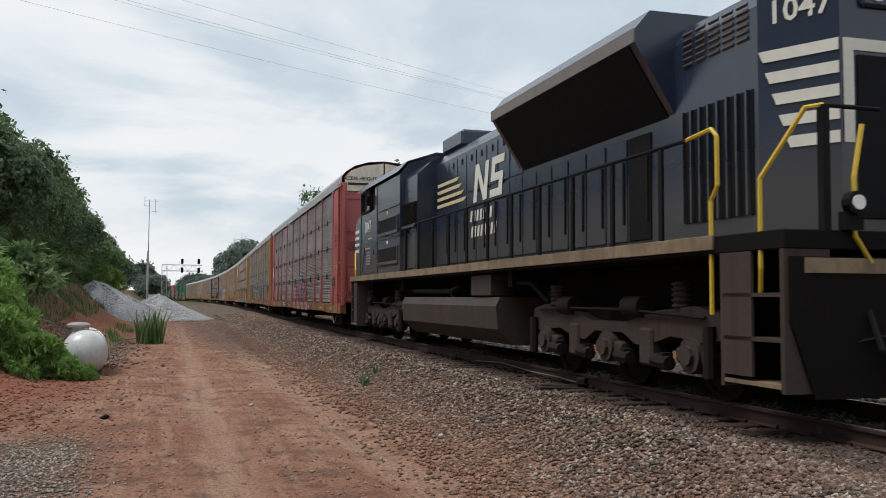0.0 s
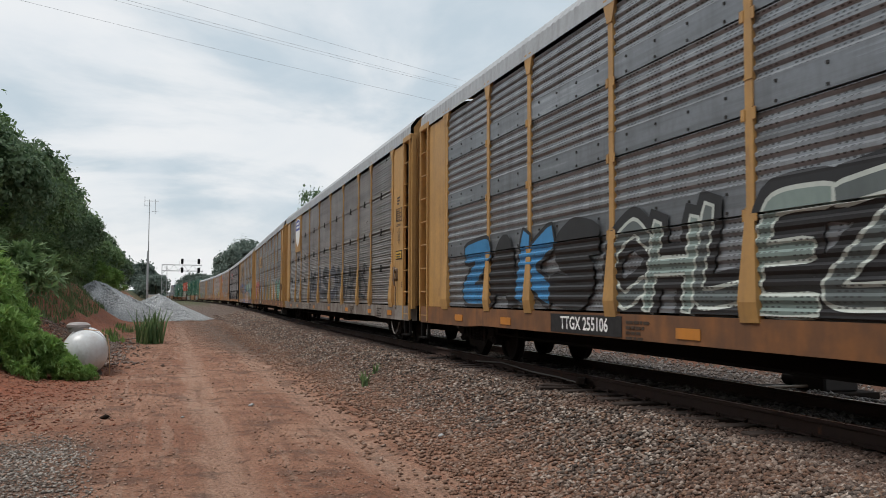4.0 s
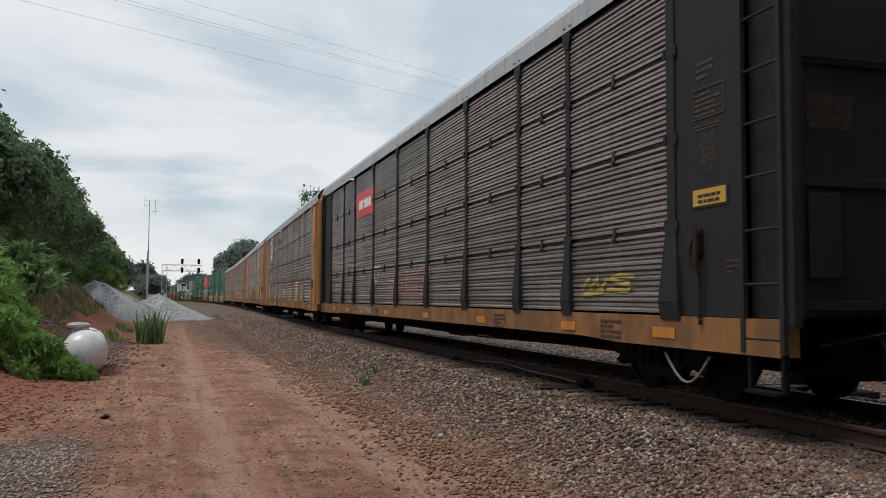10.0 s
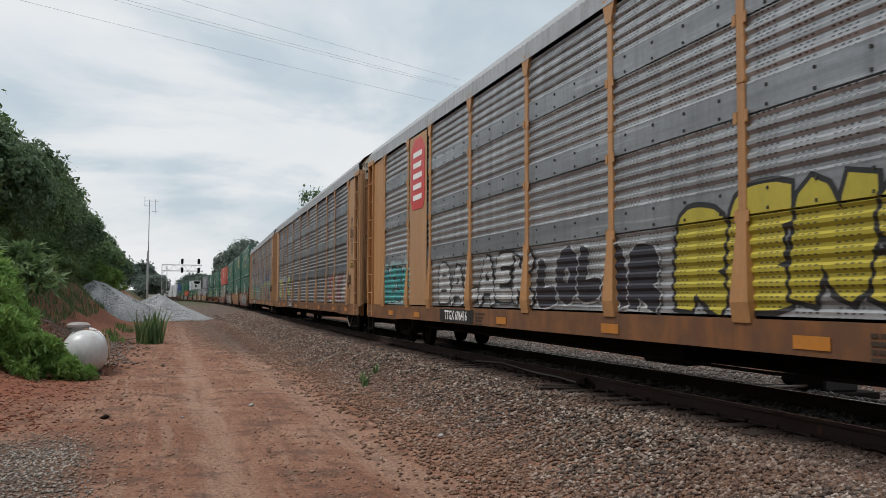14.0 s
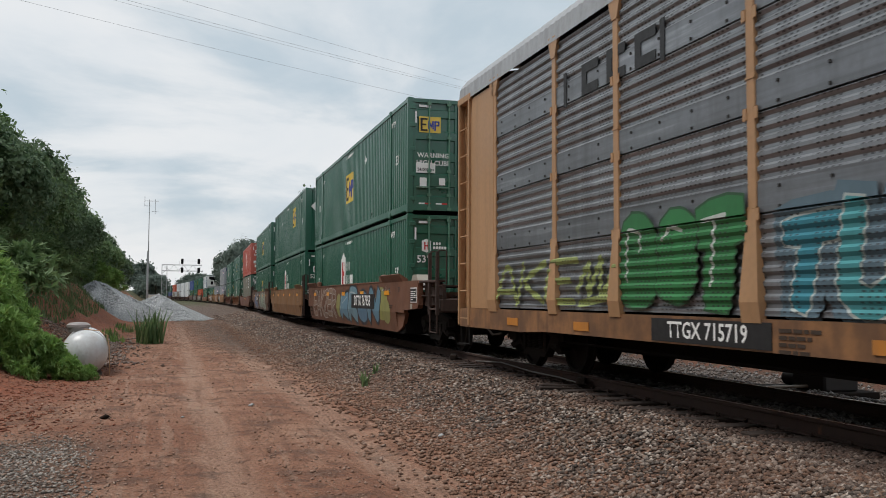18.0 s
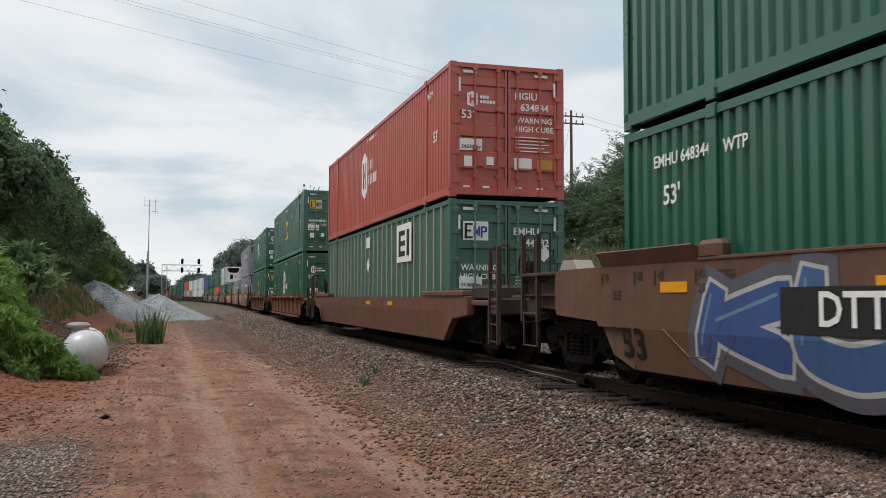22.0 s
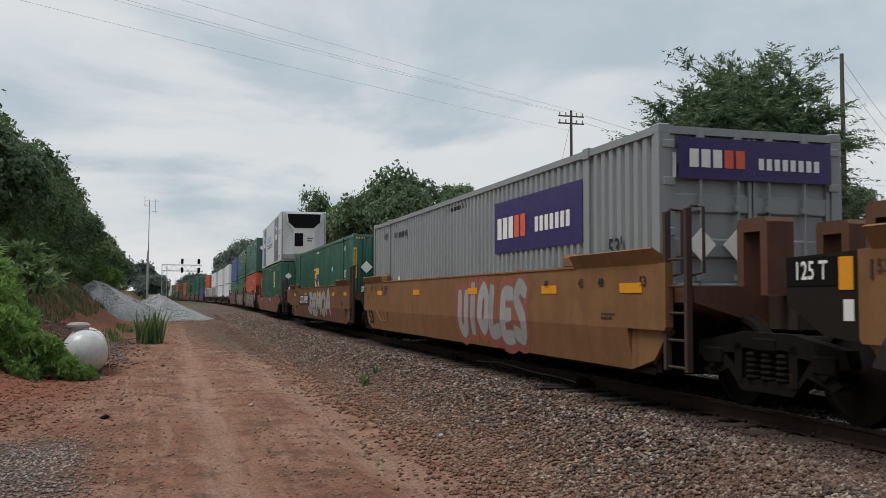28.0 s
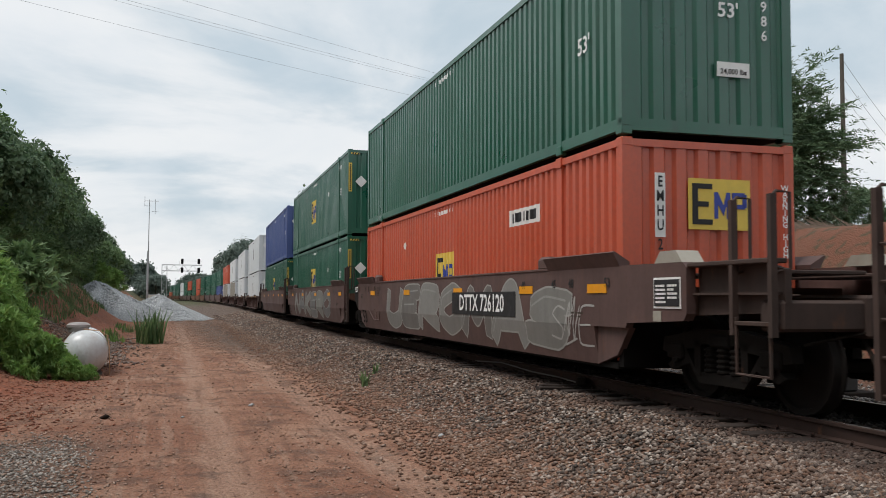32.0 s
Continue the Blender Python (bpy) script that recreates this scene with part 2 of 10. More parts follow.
# ---- building blocks ----
class Geo:
    """Vertices and faces of one mesh."""

    def __init__(self):
        self.v, self.f = [], []

    def add(self, vs, fs):
        o = len(self.v)
        self.v += [tuple(float(c) for c in p) for p in vs]
        self.f += [tuple(i + o for i in f) for f in fs]
        return self

    def box(self, x0, x1, y0, y1, z0, z1, c=0.0):
        if c <= 0:
            vs = [(x, y, z) for z in (z0, z1) for y in (y0, y1) for x in (x0, x1)]
            return self.add(vs, [(0, 2, 3, 1), (4, 5, 7, 6), (0, 1, 5, 4), (2, 6, 7, 3), (0, 4, 6, 2), (1, 3, 7, 5)])
        b = bmesh.new()
        bmesh.ops.create_cube(b, size=1.0)
        for p in b.verts:
            p.co = Vector(((x0 + x1) / 2 + p.co.x * (x1 - x0), (y0 + y1) / 2 + p.co.y * (y1 - y0), (z0 + z1) / 2 + p.co.z * (z1 - z0)))
        bmesh.ops.bevel(b, geom=b.edges[:], offset=c, segments=1, affect="EDGES")
        b.verts.index_update()
        vs, fs = [p.co[:] for p in b.verts], [[p.index for p in f.verts] for f in b.faces]
        b.free()
        return self.add(vs, fs)

    def prism(self, poly, axis, a, b):
        n = len(poly)
        put = {"x": lambda p, h: (h, p[0], p[1]), "y": lambda p, h: (p[0], h, p[1]), "z": lambda p, h: (p[0], p[1], h)}[axis]
        vs = [put(p, a) for p in poly] + [put(p, b) for p in poly]
        fs = [tuple(range(n)), tuple(range(2 * n - 1, n - 1, -1))] + [(i, (i + 1) % n, n + (i + 1) % n, n + i) for i in range(n)]
        return self.add(vs, fs)

    def cyl(self, p0, p1, r, n=12, r2=None, cap=True):
        p0, p1 = Vector(p0), Vector(p1)
        d = (p1 - p0).normalized()
        u = d.orthogonal().normalized()
        w = d.cross(u)
        r2 = r if r2 is None else r2
        vs = []
        for p, q in ((p0, r), (p1, r2)):
            vs += [p + (u * math.cos(2 * math.pi * i / n) + w * math.sin(2 * math.pi * i / n)) * q for i in range(n)]
        fs = [(i, (i + 1) % n, n + (i + 1) % n, n + i) for i in range(n)]
        if cap:
            fs += [tuple(range(n - 1, -1, -1)), tuple(range(n, 2 * n))]
        return self.add(vs, fs)

    def tube(self, pts, r, n=6):
        ps = [Vector(p) for p in pts]
        vs, u = [], None
        for i, p in enumerate(ps):
            d = (ps[min(i + 1, len(ps) - 1)] - ps[max(i - 1, 0)]).normalized()
            u = d.orthogonal() if u is None else u - d * u.dot(d)
            u = (u if u.length > 1e-4 else d.orthogonal()).normalized()
            w = d.cross(u)
            vs += [p + (u * math.cos(2 * math.pi * k / n) + w * math.sin(2 * math.pi * k / n)) * r for k in range(n)]
        fs = [(j * n + k, j * n + (k + 1) % n, (j + 1) * n + (k + 1) % n, (j + 1) * n + k) for j in range(len(ps) - 1) for k in range(n)]
        fs += [tuple(range(n - 1, -1, -1)), tuple(range((len(ps) - 1) * n, len(ps) * n))]
        return self.add(vs, fs)

    def sheet(self, prof, axis, a, b):
        """A folded sheet: the open line prof of (u, w), drawn along axis from a to b. u is x for axis y and z, y for axis x."""
        put = {"x": lambda p, h: (h, p[0], p[1]), "y": lambda p, h: (p[0], h, p[1]), "z": lambda p, h: (p[0], p[1], h)}[axis]
        n = len(prof)
        vs = [put(p, a) for p in prof] + [put(p, b) for p in prof]
        return self.add(vs, [(i, i + 1, n + i + 1, n + i) for i in range(n - 1)])

    def lathe(self, prof, origin, n=20, axis="x"):
        """Turns the line prof of (r, h) about an axis through origin."""
        vs = []
        for r, h in prof:
            for i in range(n):
                a = 2 * math.pi * i / n
                c, s = r * math.cos(a), r * math.sin(a)
                p = {"x": (h, c, s), "y": (c, h, s), "z": (c, s, h)}[axis]
                vs.append((p[0] + origin[0], p[1] + origin[1], p[2] + origin[2]))
        m = len(prof)
        fs = [(j * n + i, j * n + (i + 1) % n, (j + 1) * n + (i + 1) % n, (j + 1) * n + i) for j in range(m - 1) for i in range(n)]
        return self.add(vs, fs)

    def mesh(self, name, smooth=False):
        me = bpy.data.meshes.new(name)
        me.from_pydata(self.v, [], self.f)
        if smooth:
            me.polygons.foreach_set("use_smooth", [True] * len(me.polygons))
            me.set_sharp_from_angle(angle=radians(42))
        me.materials.append(None)
        me.update()
        return me


MESHES = {}


def cached(key, make, smooth=False):
    if key not in MESHES:
        g = make()
        MESHES[key] = g if isinstance(g, bpy.types.Mesh) else g.mesh(str(key[0]) if isinstance(key, tuple) else key, smooth)
    return MESHES[key]


def part(name, shape, material, parent, label="", at=None):
    """One mesh object under a thing or a part."""
    me = shape.mesh(name) if isinstance(shape, Geo) else shape
    ob = new(name, me)
    ob.material_slots[0].link = "OBJECT"
    ob.material_slots[0].material = material
    if parent is not None:
        ob.parent = parent
    if at is not None:
        ob.matrix_basis = at
    return tagged(ob, label)


def thing(name, label, category, group="", kind=""):
    return tagged(new(name), label, category, group, kind)


# lettering: all words are turned into meshes once, before the rest is built
WORDS = ["1047", "53'", "WARNING", "HIGH CUBE", "24,000 lbs", "EXCESS HEIGHT CAR", "125 T", "53", "DTTX 767958", "DTTX 767887", "DTTX 726120", "DTTX 469561",
         "TTGX 255106", "TTGX 974086", "TTGX 255702", "TTGX 157997", "TTGX 715719", "TTGX 696416", "ETTX 700016", "TTGX 710716", "ETTX 702804", "BUILDING AMERICA", "263349", "509809", "261826", "634884", "244082", "519029", "513771",
         "273119", "645245", "248986", "321102", "EXCELLENCE", "THROUGH EXECUTION", "WTP", "48", "45", "40", "EMHU", "HGIU", "TOP LIFT ONLY", "LD LMT 117,800 PER UNIT", "LOWER & LOCK", "MOVING CAR", "HINGED DECK", "CLOSE & LOCK", "DOORS BEFORE", "DECK", "CLEARANCE", "CLOSE", "AND LOCK", "DOORS", "BEFORE", "MOVING", "CAR", "FDXU", "20", "EMHU 648344", *"EMHUWARNIGC0123456789"]
LETTERS = {}


def build_letters():
    made = {}
    for w in WORDS:
        cu = bpy.data.curves.new("lettering", "FONT")
        cu.body = w
        cu.align_x, cu.align_y = "CENTER", "CENTER"
        cu.resolution_u = 2
        cu.fill_mode = "FRONT"
        cu.offset = 0.018
        made[w] = new("lettering", cu)
    dg = bpy.context.evaluated_depsgraph_get()
    for w, ob in made.items():
        me = bpy.data.meshes.new_from_object(ob.evaluated_get(dg))
        me.name = "lettering"
        me.materials.clear()
        me.materials.append(None)
        LETTERS[w] = me
    for ob in made.values():
        cu = ob.data
        bpy.data.objects.remove(ob)
        bpy.data.curves.remove(cu)


build_letters()
SIDE = Matrix(((0, 0, -1, 0), (-1, 0, 0, 0), (0, 1, 0, 0), (0, 0, 0, 1)))
END = Matrix(((1, 0, 0, 0), (0, 0, -1, 0), (0, 1, 0, 0), (0, 0, 0, 1)))


def words(text, size, material, parent, where, face=SIDE, stretch=1.0):
    m = Matrix.Translation(where) @ face @ Matrix.Diagonal((size * stretch, size, 1, 1))
    return part("lettering", LETTERS[text], material, parent, "", m)


def stencil(kind, a0, a1, z0, z1, rows, material, parent, off, seed=0):
    """A block of small writing that cannot be read: rows of short bars in one mesh."""
    g, rng = Geo(), random.Random(seed)
    h = (z1 - z0) / rows
    for r in range(rows):
        a, z, end = a0, z0 + h * r, a1 - (a1 - a0) * rng.choice((0.0, 0.05, 0.25, 0.4))
        while a < end - 0.02:
            b = min(end, a + (a1 - a0) * rng.uniform(0.10, 0.30))
            if kind == "side":
                g.box(off - 0.003, off, -b, -a, z, z + h * 0.55)
            else:
                g.box(a, b, off - 0.003, off, z, z + h * 0.55)
            a = b + (a1 - a0) * 0.04
    return part("stencilled_text", g, material, parent)


def panel_on(kind, a0, a1, z0, z1, material, parent, off, label="", name="marking"):
    """A thin painted plate on a side (kind 'side': a is y, off is x), on a container's waves (kind 'wave') or on the camera-facing end (kind 'end': a is x, off is y)."""
    if kind == "wave":
        return poly_on(kind, [(a0, z0), (a1, z0), (a1, z1), (a0, z1)], material, parent, off, label, name)
    g = Geo()
    if kind == "side":
        g.box(off - 0.006, off, a0, a1, z0, z1)
    else:
        g.box(a0, a1, off - 0.006, off, z0, z1)
    return part(name, g, material, parent, label)


def poly_on(kind, pts, material, parent, off, label="", name="marking", thick=0.006):
    g = Geo()
    if kind == "wave":
        # a convex shape laid over the waves of the sheet, cut where the sheet bends
        bends = corrugated(-6.04, 6.04)
        ys, ds = [b[0] for b in bends], [b[1] for b in bends]
        face, lift = -CX + 0.018, (-CX + 0.018 - off) / 2
        lo, hi = min(p[0] for p in pts), max(p[0] for p in pts)
        todo = list(pts)
        for k in [y for y in ys if lo + 1e-4 < y < hi - 1e-4] + [hi + 1.0]:
            near, rest = [], []
            for p, q in zip(todo, todo[1:] + todo[:1]):
                (near if p[0] <= k else rest).append(p)
                if (p[0] - k) * (q[0] - k) < 0:
                    c = (k, p[1] + (q[1] - p[1]) * (k - p[0]) / (q[0] - p[0]))
                    near.append(c)
                    rest.append(c)
            if len(near) > 2:
                g.add([(face + float(np.interp(y, ys, ds)) - lift, y, z) for y, z in near], [tuple(range(len(near)))])
            todo = rest
        return part(name, g, material, parent, label)
    g.prism(pts, "x" if kind == "side" else "y", off - thick, off)
    return part(name, g, material, parent, label)


# ---- the line of the track ----
LINE = ((-900, 6.9), (-60, 6.8), (0, 6.78), (40, 7.1), (80, 8.2), (120, 9.3), (160, 9.9), (200, 9.8), (250, 8.7), (300, 7.0), (350, 4.6), (420, 0.0), (500, -7.0), (700, -28.0), (1000, -60.0), (1500, -115.0))


def hermite(pts):
    xs = np.array([p[0] for p in pts], float)
    ys = np.array([p[1] for p in pts], float)
    m = np.gradient(ys, xs)

    def f(x):
        x = np.asarray(x, float)
        i = np.clip(np.searchsorted(xs, x) - 1, 0, len(xs) - 2)
        h = xs[i + 1] - xs[i]
        t = (x - xs[i]) / h
        return (2 * t**3 - 3 * t**2 + 1) * ys[i] + (t**3 - 2 * t**2 + t) * h * m[i] + (-2 * t**3 + 3 * t**2) * ys[i + 1] + (t**3 - t**2) * h * m[i + 1]

    return f


line_x = hermite(LINE)
PY = np.linspace(-900, 1500, 4801)
PX = line_x(PY)
PS = np.concatenate(([0], np.cumsum(np.hypot(np.diff(PX), np.diff(PY)))))
PS -= np.interp(0.0, PY, PS)


def on_line(s):
    return float(np.interp(s, PS, PX)), float(np.interp(s, PS, PY))


def rail_pose(s, half):
    a, b = on_line(s - half), on_line(s + half)
    return pose((a[0] + b[0]) / 2, (a[1] + b[1]) / 2, 0, 0, 0, -math.degrees(math.atan2(b[0] - a[0], b[1] - a[1])))


SPEED = 16.62
RIDERS = []
WHEELS = []


def rides(ob, s0, half, up=0.0):
    """Notes that ob's middle is at s0 along the line at the start, to be keyed in motions()."""
    RIDERS.append((ob, s0, half, up))
    return ob


# ---- running gear ----
def wheelset_geo(r):
    g = Geo()
    for sx in (-1, 1):
        x = 0.70 * sx
        prof = [(0.085, -0.09), (0.13, -0.06), (r * 0.55, -0.015), (r * 0.86, -0.02), (r * 0.88, -0.065), (r, -0.065), (r - 0.004, 0.03), (r + 0.028, 0.045), (r + 0.028, 0.07), (r * 0.88, 0.075), (r * 0.84, 0.035), (r * 0.5, 0.03), (0.13, 0.08), (0.085, 0.09)]
        g.lathe([(a, x - sx * h) for a, h in prof], (0, 0, 0), 22)
    g.cyl((-0.98, 0, 0), (0.98, 0, 0), 0.075, 10)
    for sx in (-1, 1):
        g.cyl((sx * 0.92, 0, 0), (sx * 1.09, 0, 0), 0.125, 10)
        g.cyl((sx * 1.09, 0, 0), (sx * 1.12, 0, 0), 0.07, 6)
    return g


def side_frame_geo(sx, r):
    """A cast three-piece truck's side frame: arched top, pedestals over the axles and a window for the springs."""
    g = Geo()
    x0, x1 = (sx * 0.96, sx * 1.10)
    base = 0.89
    outer = [(-1.2, r + 0.06), (-1.16, r + 0.22), (-0.75, r + 0.28), (-0.42, 0.82), (0.42, 0.82), (0.75, r + 0.28), (1.16, r + 0.22), (1.2, r + 0.06), (0.98, r + 0.02), (0.72, r + 0.10), (0.52, 0.60), (0.33, 0.66), (-0.33, 0.66), (-0.52, 0.60), (-0.72, r + 0.10), (-0.98, r + 0.02)]
    g.prism(outer, "x", x0, x1)
    low = [(-1.1, r - 0.10), (-0.98, r - 0.16), (-0.62, r - 0.06), (-0.42, 0.22), (0.42, 0.22), (0.62, r - 0.06), (0.98, r - 0.16), (1.1, r - 0.10), (0.70, r + 0.12), (0.48, 0.34), (-0.48, 0.34), (-0.70, r + 0.12)]
    g.prism(low, "x", x0 - sx * 0.01, x1 - sx * 0.01)
    for a in (-1, 1):
        g.box(min(x0, x1), max(x0, x1), a * 0.44 - 0.06, a * 0.44 + 0.06, 0.30, 0.70)
        g.box(min(x0, x1) - 0.03, max(x0, x1) + 0.03, a * base - 0.17, a * base + 0.17, r - 0.02, r + 0.16, 0.02)
    return g


def coil_prof(z0, n, pitch, r):
    """The outline of a coil spring, to be turned about its axis."""
    out = []
    for i in range(n):
        out += [(r * 0.8, z0 + i * pitch), (r, z0 + (i + 0.25) * pitch), (r, z0 + (i + 0.5) * pitch), (r * 0.8, z0 + (i + 0.75) * pitch)]
    return [(0.01, z0)] + out + [(0.01, z0 + n * pitch)]


def bolster_geo():
    g = Geo()
    g.box(-1.12, 1.12, -0.21, 0.21, 0.62, 0.78, 0.03)
    g.cyl((0, 0, 0.76), (0, 0, 0.95), 0.2, 12)
    g.box(-0.72, 0.72, -0.62, -0.54, 0.34, 0.46)
    g.box(-0.72, 0.72, 0.54, 0.62, 0.34, 0.46)
    for sx in (-1, 1):
        for sy in (-1, 1):
            g.box(sx * 0.63, sx * 0.78, sy * 0.40 - 0.03, sy * 0.40 + 0.03, 0.28, 0.62)
    return g


def truck(parent, y, car_s0, r=0.457):
    t = part("truck", cached(("truck", r), bolster_geo), M["under_dark"], parent, "", pose(0, y, 0))
    for sx in (-1, 1):
        part("side_frame", cached(("side_frame", sx, r), lambda: side_frame_geo(sx, r)), M["truck_dark"], t)
    for dy in (-0.24, 0.0, 0.24):
        part("spring", cached("spring", lambda: Geo().lathe(coil_prof(0.34, 5, 0.058, 0.095), (-1.03, 0, 0), 8, "z"), True), M["truck_dark"], t, "", pose(0, dy, 0))
    for dy in (-0.89, 0.89):
        w = part("wheelset", cached(("wheelset", r), lambda: wheelset_geo(r), True), M["wheel"], t, "", pose(0, dy, r))
        WHEELS.append((w, dy, r, car_s0 + y + dy))
    return t


def coupler_geo(out):
    g = Geo()
    g.box(-0.09, 0.09, 0, out * 0.55, 0.78, 0.95, 0.01)
    g.box(-0.16, 0.16, out * 0.50, out * 0.80, 0.72, 1.0, 0.03)
    g.box(-0.30, 0.30, -0.02 * out, out * 0.06, 0.68, 1.05, 0.02)
    g.tube([(-0.34, 0, 0.85), (-0.36, out * 0.2, 0.55), (-0.3, out * 0.5, 0.38), (-0.2, out * 0.75, 0.42)], 0.025, 6)
    g.tube([(-1.0, 0, 0.72), (-0.55, out * 0.06, 0.80), (-0.18, out * 0.3, 0.9)], 0.016, 5)
    return g


# ---- autorack cars ----
AR_LEN = 27.6
AR_H = AR_LEN / 2
AR_POSTS = (2.05, 4.85, 6.8, 9.6, 12.4, 15.3, 18.2, 21.0, 22.95, 25.55)
AR_X = 1.44


TIER, TIER0 = 0.985, 1.0


def rack_profile(style):
    """The side sheet's section, from the sill up: (z, depth) of four tiers parted by narrow grooves."""
    prof = []
    for t in range(4):
        z0 = TIER0 + TIER * t
        z1 = z0 + TIER - (0.036 if style == "slat" else 0.022)
        prof += [(z0 - 0.004, 0.058), (z0, 0.0)]
        if style == "slat":
            n = 15
            p = (z1 - z0) / n
            for i in range(n):
                z = z0 + i * p
                d = 0.008 if i % 3 == 1 else 0.0
                # each slat leans back from its lower lip
                prof += [(z + 0.004, d), (z + 0.030, d + 0.003), (z + p - 0.014, d + 0.019), (z + p - 0.004, d + 0.024)]
        else:
            # a flat bolted band under five or seven shallow waves
            zb = z0 + (0.27 if t else 0.02)
            prof.append((zb, 0.002))
            n = 5 if t else 7
            p = (z1 - zb) / n
            for i in range(n):
                z = zb + i * p
                prof += [(z + 0.030, 0.0), (z + 0.056, 0.027), (z + 0.092, 0.027), (z + p - 0.006, 0.002)]
        prof += [(z1, 0.002), (z1 + 0.004, 0.058)]
    return prof


def rack_panel(y0, y1, sx, style):
    g = Geo()
    pts = [(sx * (AR_X - d), zz) for zz, d in rack_profile(style)]
    g.sheet(pts, "y", y0, y1)
    g.box(min(sx * (AR_X - 0.09), sx * (AR_X - 0.07)), max(sx * (AR_X - 0.09), sx * (AR_X - 0.07)), y0, y1, 1.0, 4.96)
    return g


def rack_clips(y0, y1, style):
    """Clips and bolt heads that hold one panel's tiers together."""
    g = Geo()
    xa, xb = -AR_X - 0.022, -AR_X + 0.03
    for t in range(1, 4):
        z = TIER0 + TIER * t - 0.012
        if style == "slat":
            ym = (y0 + y1) / 2
            g.box(xa, xb, ym - 0.028, ym + 0.028, z - 0.075, z + 0.085, 0.01)
            g.box(xa - 0.014, xb, ym - 0.018, ym + 0.018, z - 0.11, z - 0.06)
        else:
            n = max(2, int((y1 - y0) / 0.62))
            for i in range(n):
                ym = y0 + (i + 0.5) * (y1 - y0) / n
                g.box(xa + 0.008, xb, ym - 0.013, ym + 0.013, z + 0.035, z + 0.065)
                g.box(xa + 0.008, xb, ym - 0.013, ym + 0.013, z + 0.225, z + 0.255)
    return g


def rack_post(y, sx, wide=0.11):
    """A side post with a flared cap, a splayed foot that stands proud, and pairs of ears at the grooves."""
    g = Geo()
    x0, x1 = sorted((sx * (AR_X - 0.05), sx * (AR_X + 0.018)))
    g.box(x0, x1, y - wide / 2, y + wide / 2, 1.3, 4.98, 0.008)
    xi, xo = sx * (AR_X - 0.02), sx * (AR_X + 0.075)
    w, f = wide / 2, wide * 1.15
    # the foot: a wedge, thicker and wider towards the sill
    vs = [(xi, y - w, 2.05), (xi, y + w, 2.05), (sx * (AR_X + 0.022), y + w, 2.05), (sx * (AR_X + 0.022), y - w, 2.05),
          (xi, y - f, 1.13), (xi, y + f, 1.13), (xo, y + f, 1.13), (xo, y - f, 1.13),
          (xi, y - f, 0.93), (xi, y + f, 0.93), (sx * (AR_X + 0.045), y + f, 0.93), (sx * (AR_X + 0.045), y - f, 0.93)]
    g.add(vs, [(0, 1, 2, 3), (3, 2, 6, 7), (0, 3, 7, 4), (2, 1, 5, 6), (7, 6, 10, 11), (4, 7, 11, 8), (6, 5, 9, 10), (8, 11, 10, 9)])
    g.prism([(y - w, 4.72), (y + w, 4.72), (y + wide * 1.3, 5.0), (y + wide * 1.3, 5.05), (y - wide * 1.3, 5.05), (y - wide * 1.3, 5.0)], "x", xi, sx * (AR_X + 0.03))
    for t in range(1, 4):
        zz = TIER0 + TIER * t - 0.012
        for a, b in ((y - w - 0.055, y - w + 0.01), (y + w - 0.01, y + w + 0.055)):
            g.box(min(x0, sx * (AR_X + 0.026)), max(x0, sx * (AR_X + 0.026)), a, b, zz - 0.062, zz + 0.062, 0.008)
    for zz in (2.03, 3.3):
        g.box(min(xi, sx * (AR_X + 0.025)), max(xi, sx * (AR_X + 0.025)), y - w - 0.006, y + w + 0.006, zz, zz + 0.02)
    return g


def far_posts():
    g = Geo()
    for p in AR_POSTS:
        o = rack_post(p - AR_H, 1, 0.13)
        g.add(o.v, o.f)
    return g


def rack_roof():
    prof = [(-1.475, 4.97), (-1.46, 5.26), (-1.33, 5.43), (-1.02, 5.64), (-0.55, 5.78), (0.0, 5.83), (0.55, 5.78), (1.02, 5.64), (1.33, 5.43), (1.46, 5.26), (1.475, 4.97)]
    n = len(prof)
    g = Geo()
    ys = np.arange(-AR_H + 0.05, AR_H - 0.04, 0.1)
    vs, fs = [], []
    for j, y in enumerate(ys):
        d = 0.018 if j % 2 else 0.0
        for i, (x, z) in enumerate(prof):
            k = 1.0 if 0 < i < n - 1 else 0.0
            vs.append((x * (1 - d * 0.4 * k), y, z - d * k))
    for j in range(len(ys) - 1):
        for i in range(n - 1):
            a = j * n + i
            fs.append((a, a + 1, a + n + 1, a + n))
    g.add(vs, fs)
    return g


def rack_sill(sx):
    g = Geo()
    x0, x1 = sorted((sx * 1.26, sx * 1.47))
    h = AR_H - 0.15
    poly = [(-h, 0.62), (-h, 0.97), (h, 0.97), (h, 0.62), (h - 3.2, 0.62), (h - 4.2, 0.66), (-h + 4.2, 0.66), (-h + 3.2, 0.62)]
    g.prism([(a, b) for a, b in poly], "x", x0, x1)
    return g


def rack_end_wall(sy, sx):
    """The smooth plate between the last post and the car's corner."""
    g = Geo()
    y0, y1 = sorted((sy * (AR_H - 2.05), sy * (AR_H - 0.75)))
    x0, x1 = sorted((sx * (AR_X - 0.05), sx * AR_X))
    g.box(x0, x1, y0, y1, 0.97, 4.95, 0.01)
    g.box(x0 - 0.03, x1 + 0.03, y0 if sy > 0 else y1 - 0.1, y0 + 0.1 if sy > 0 else y1, 0.97, 4.98, 0.01)
    return g


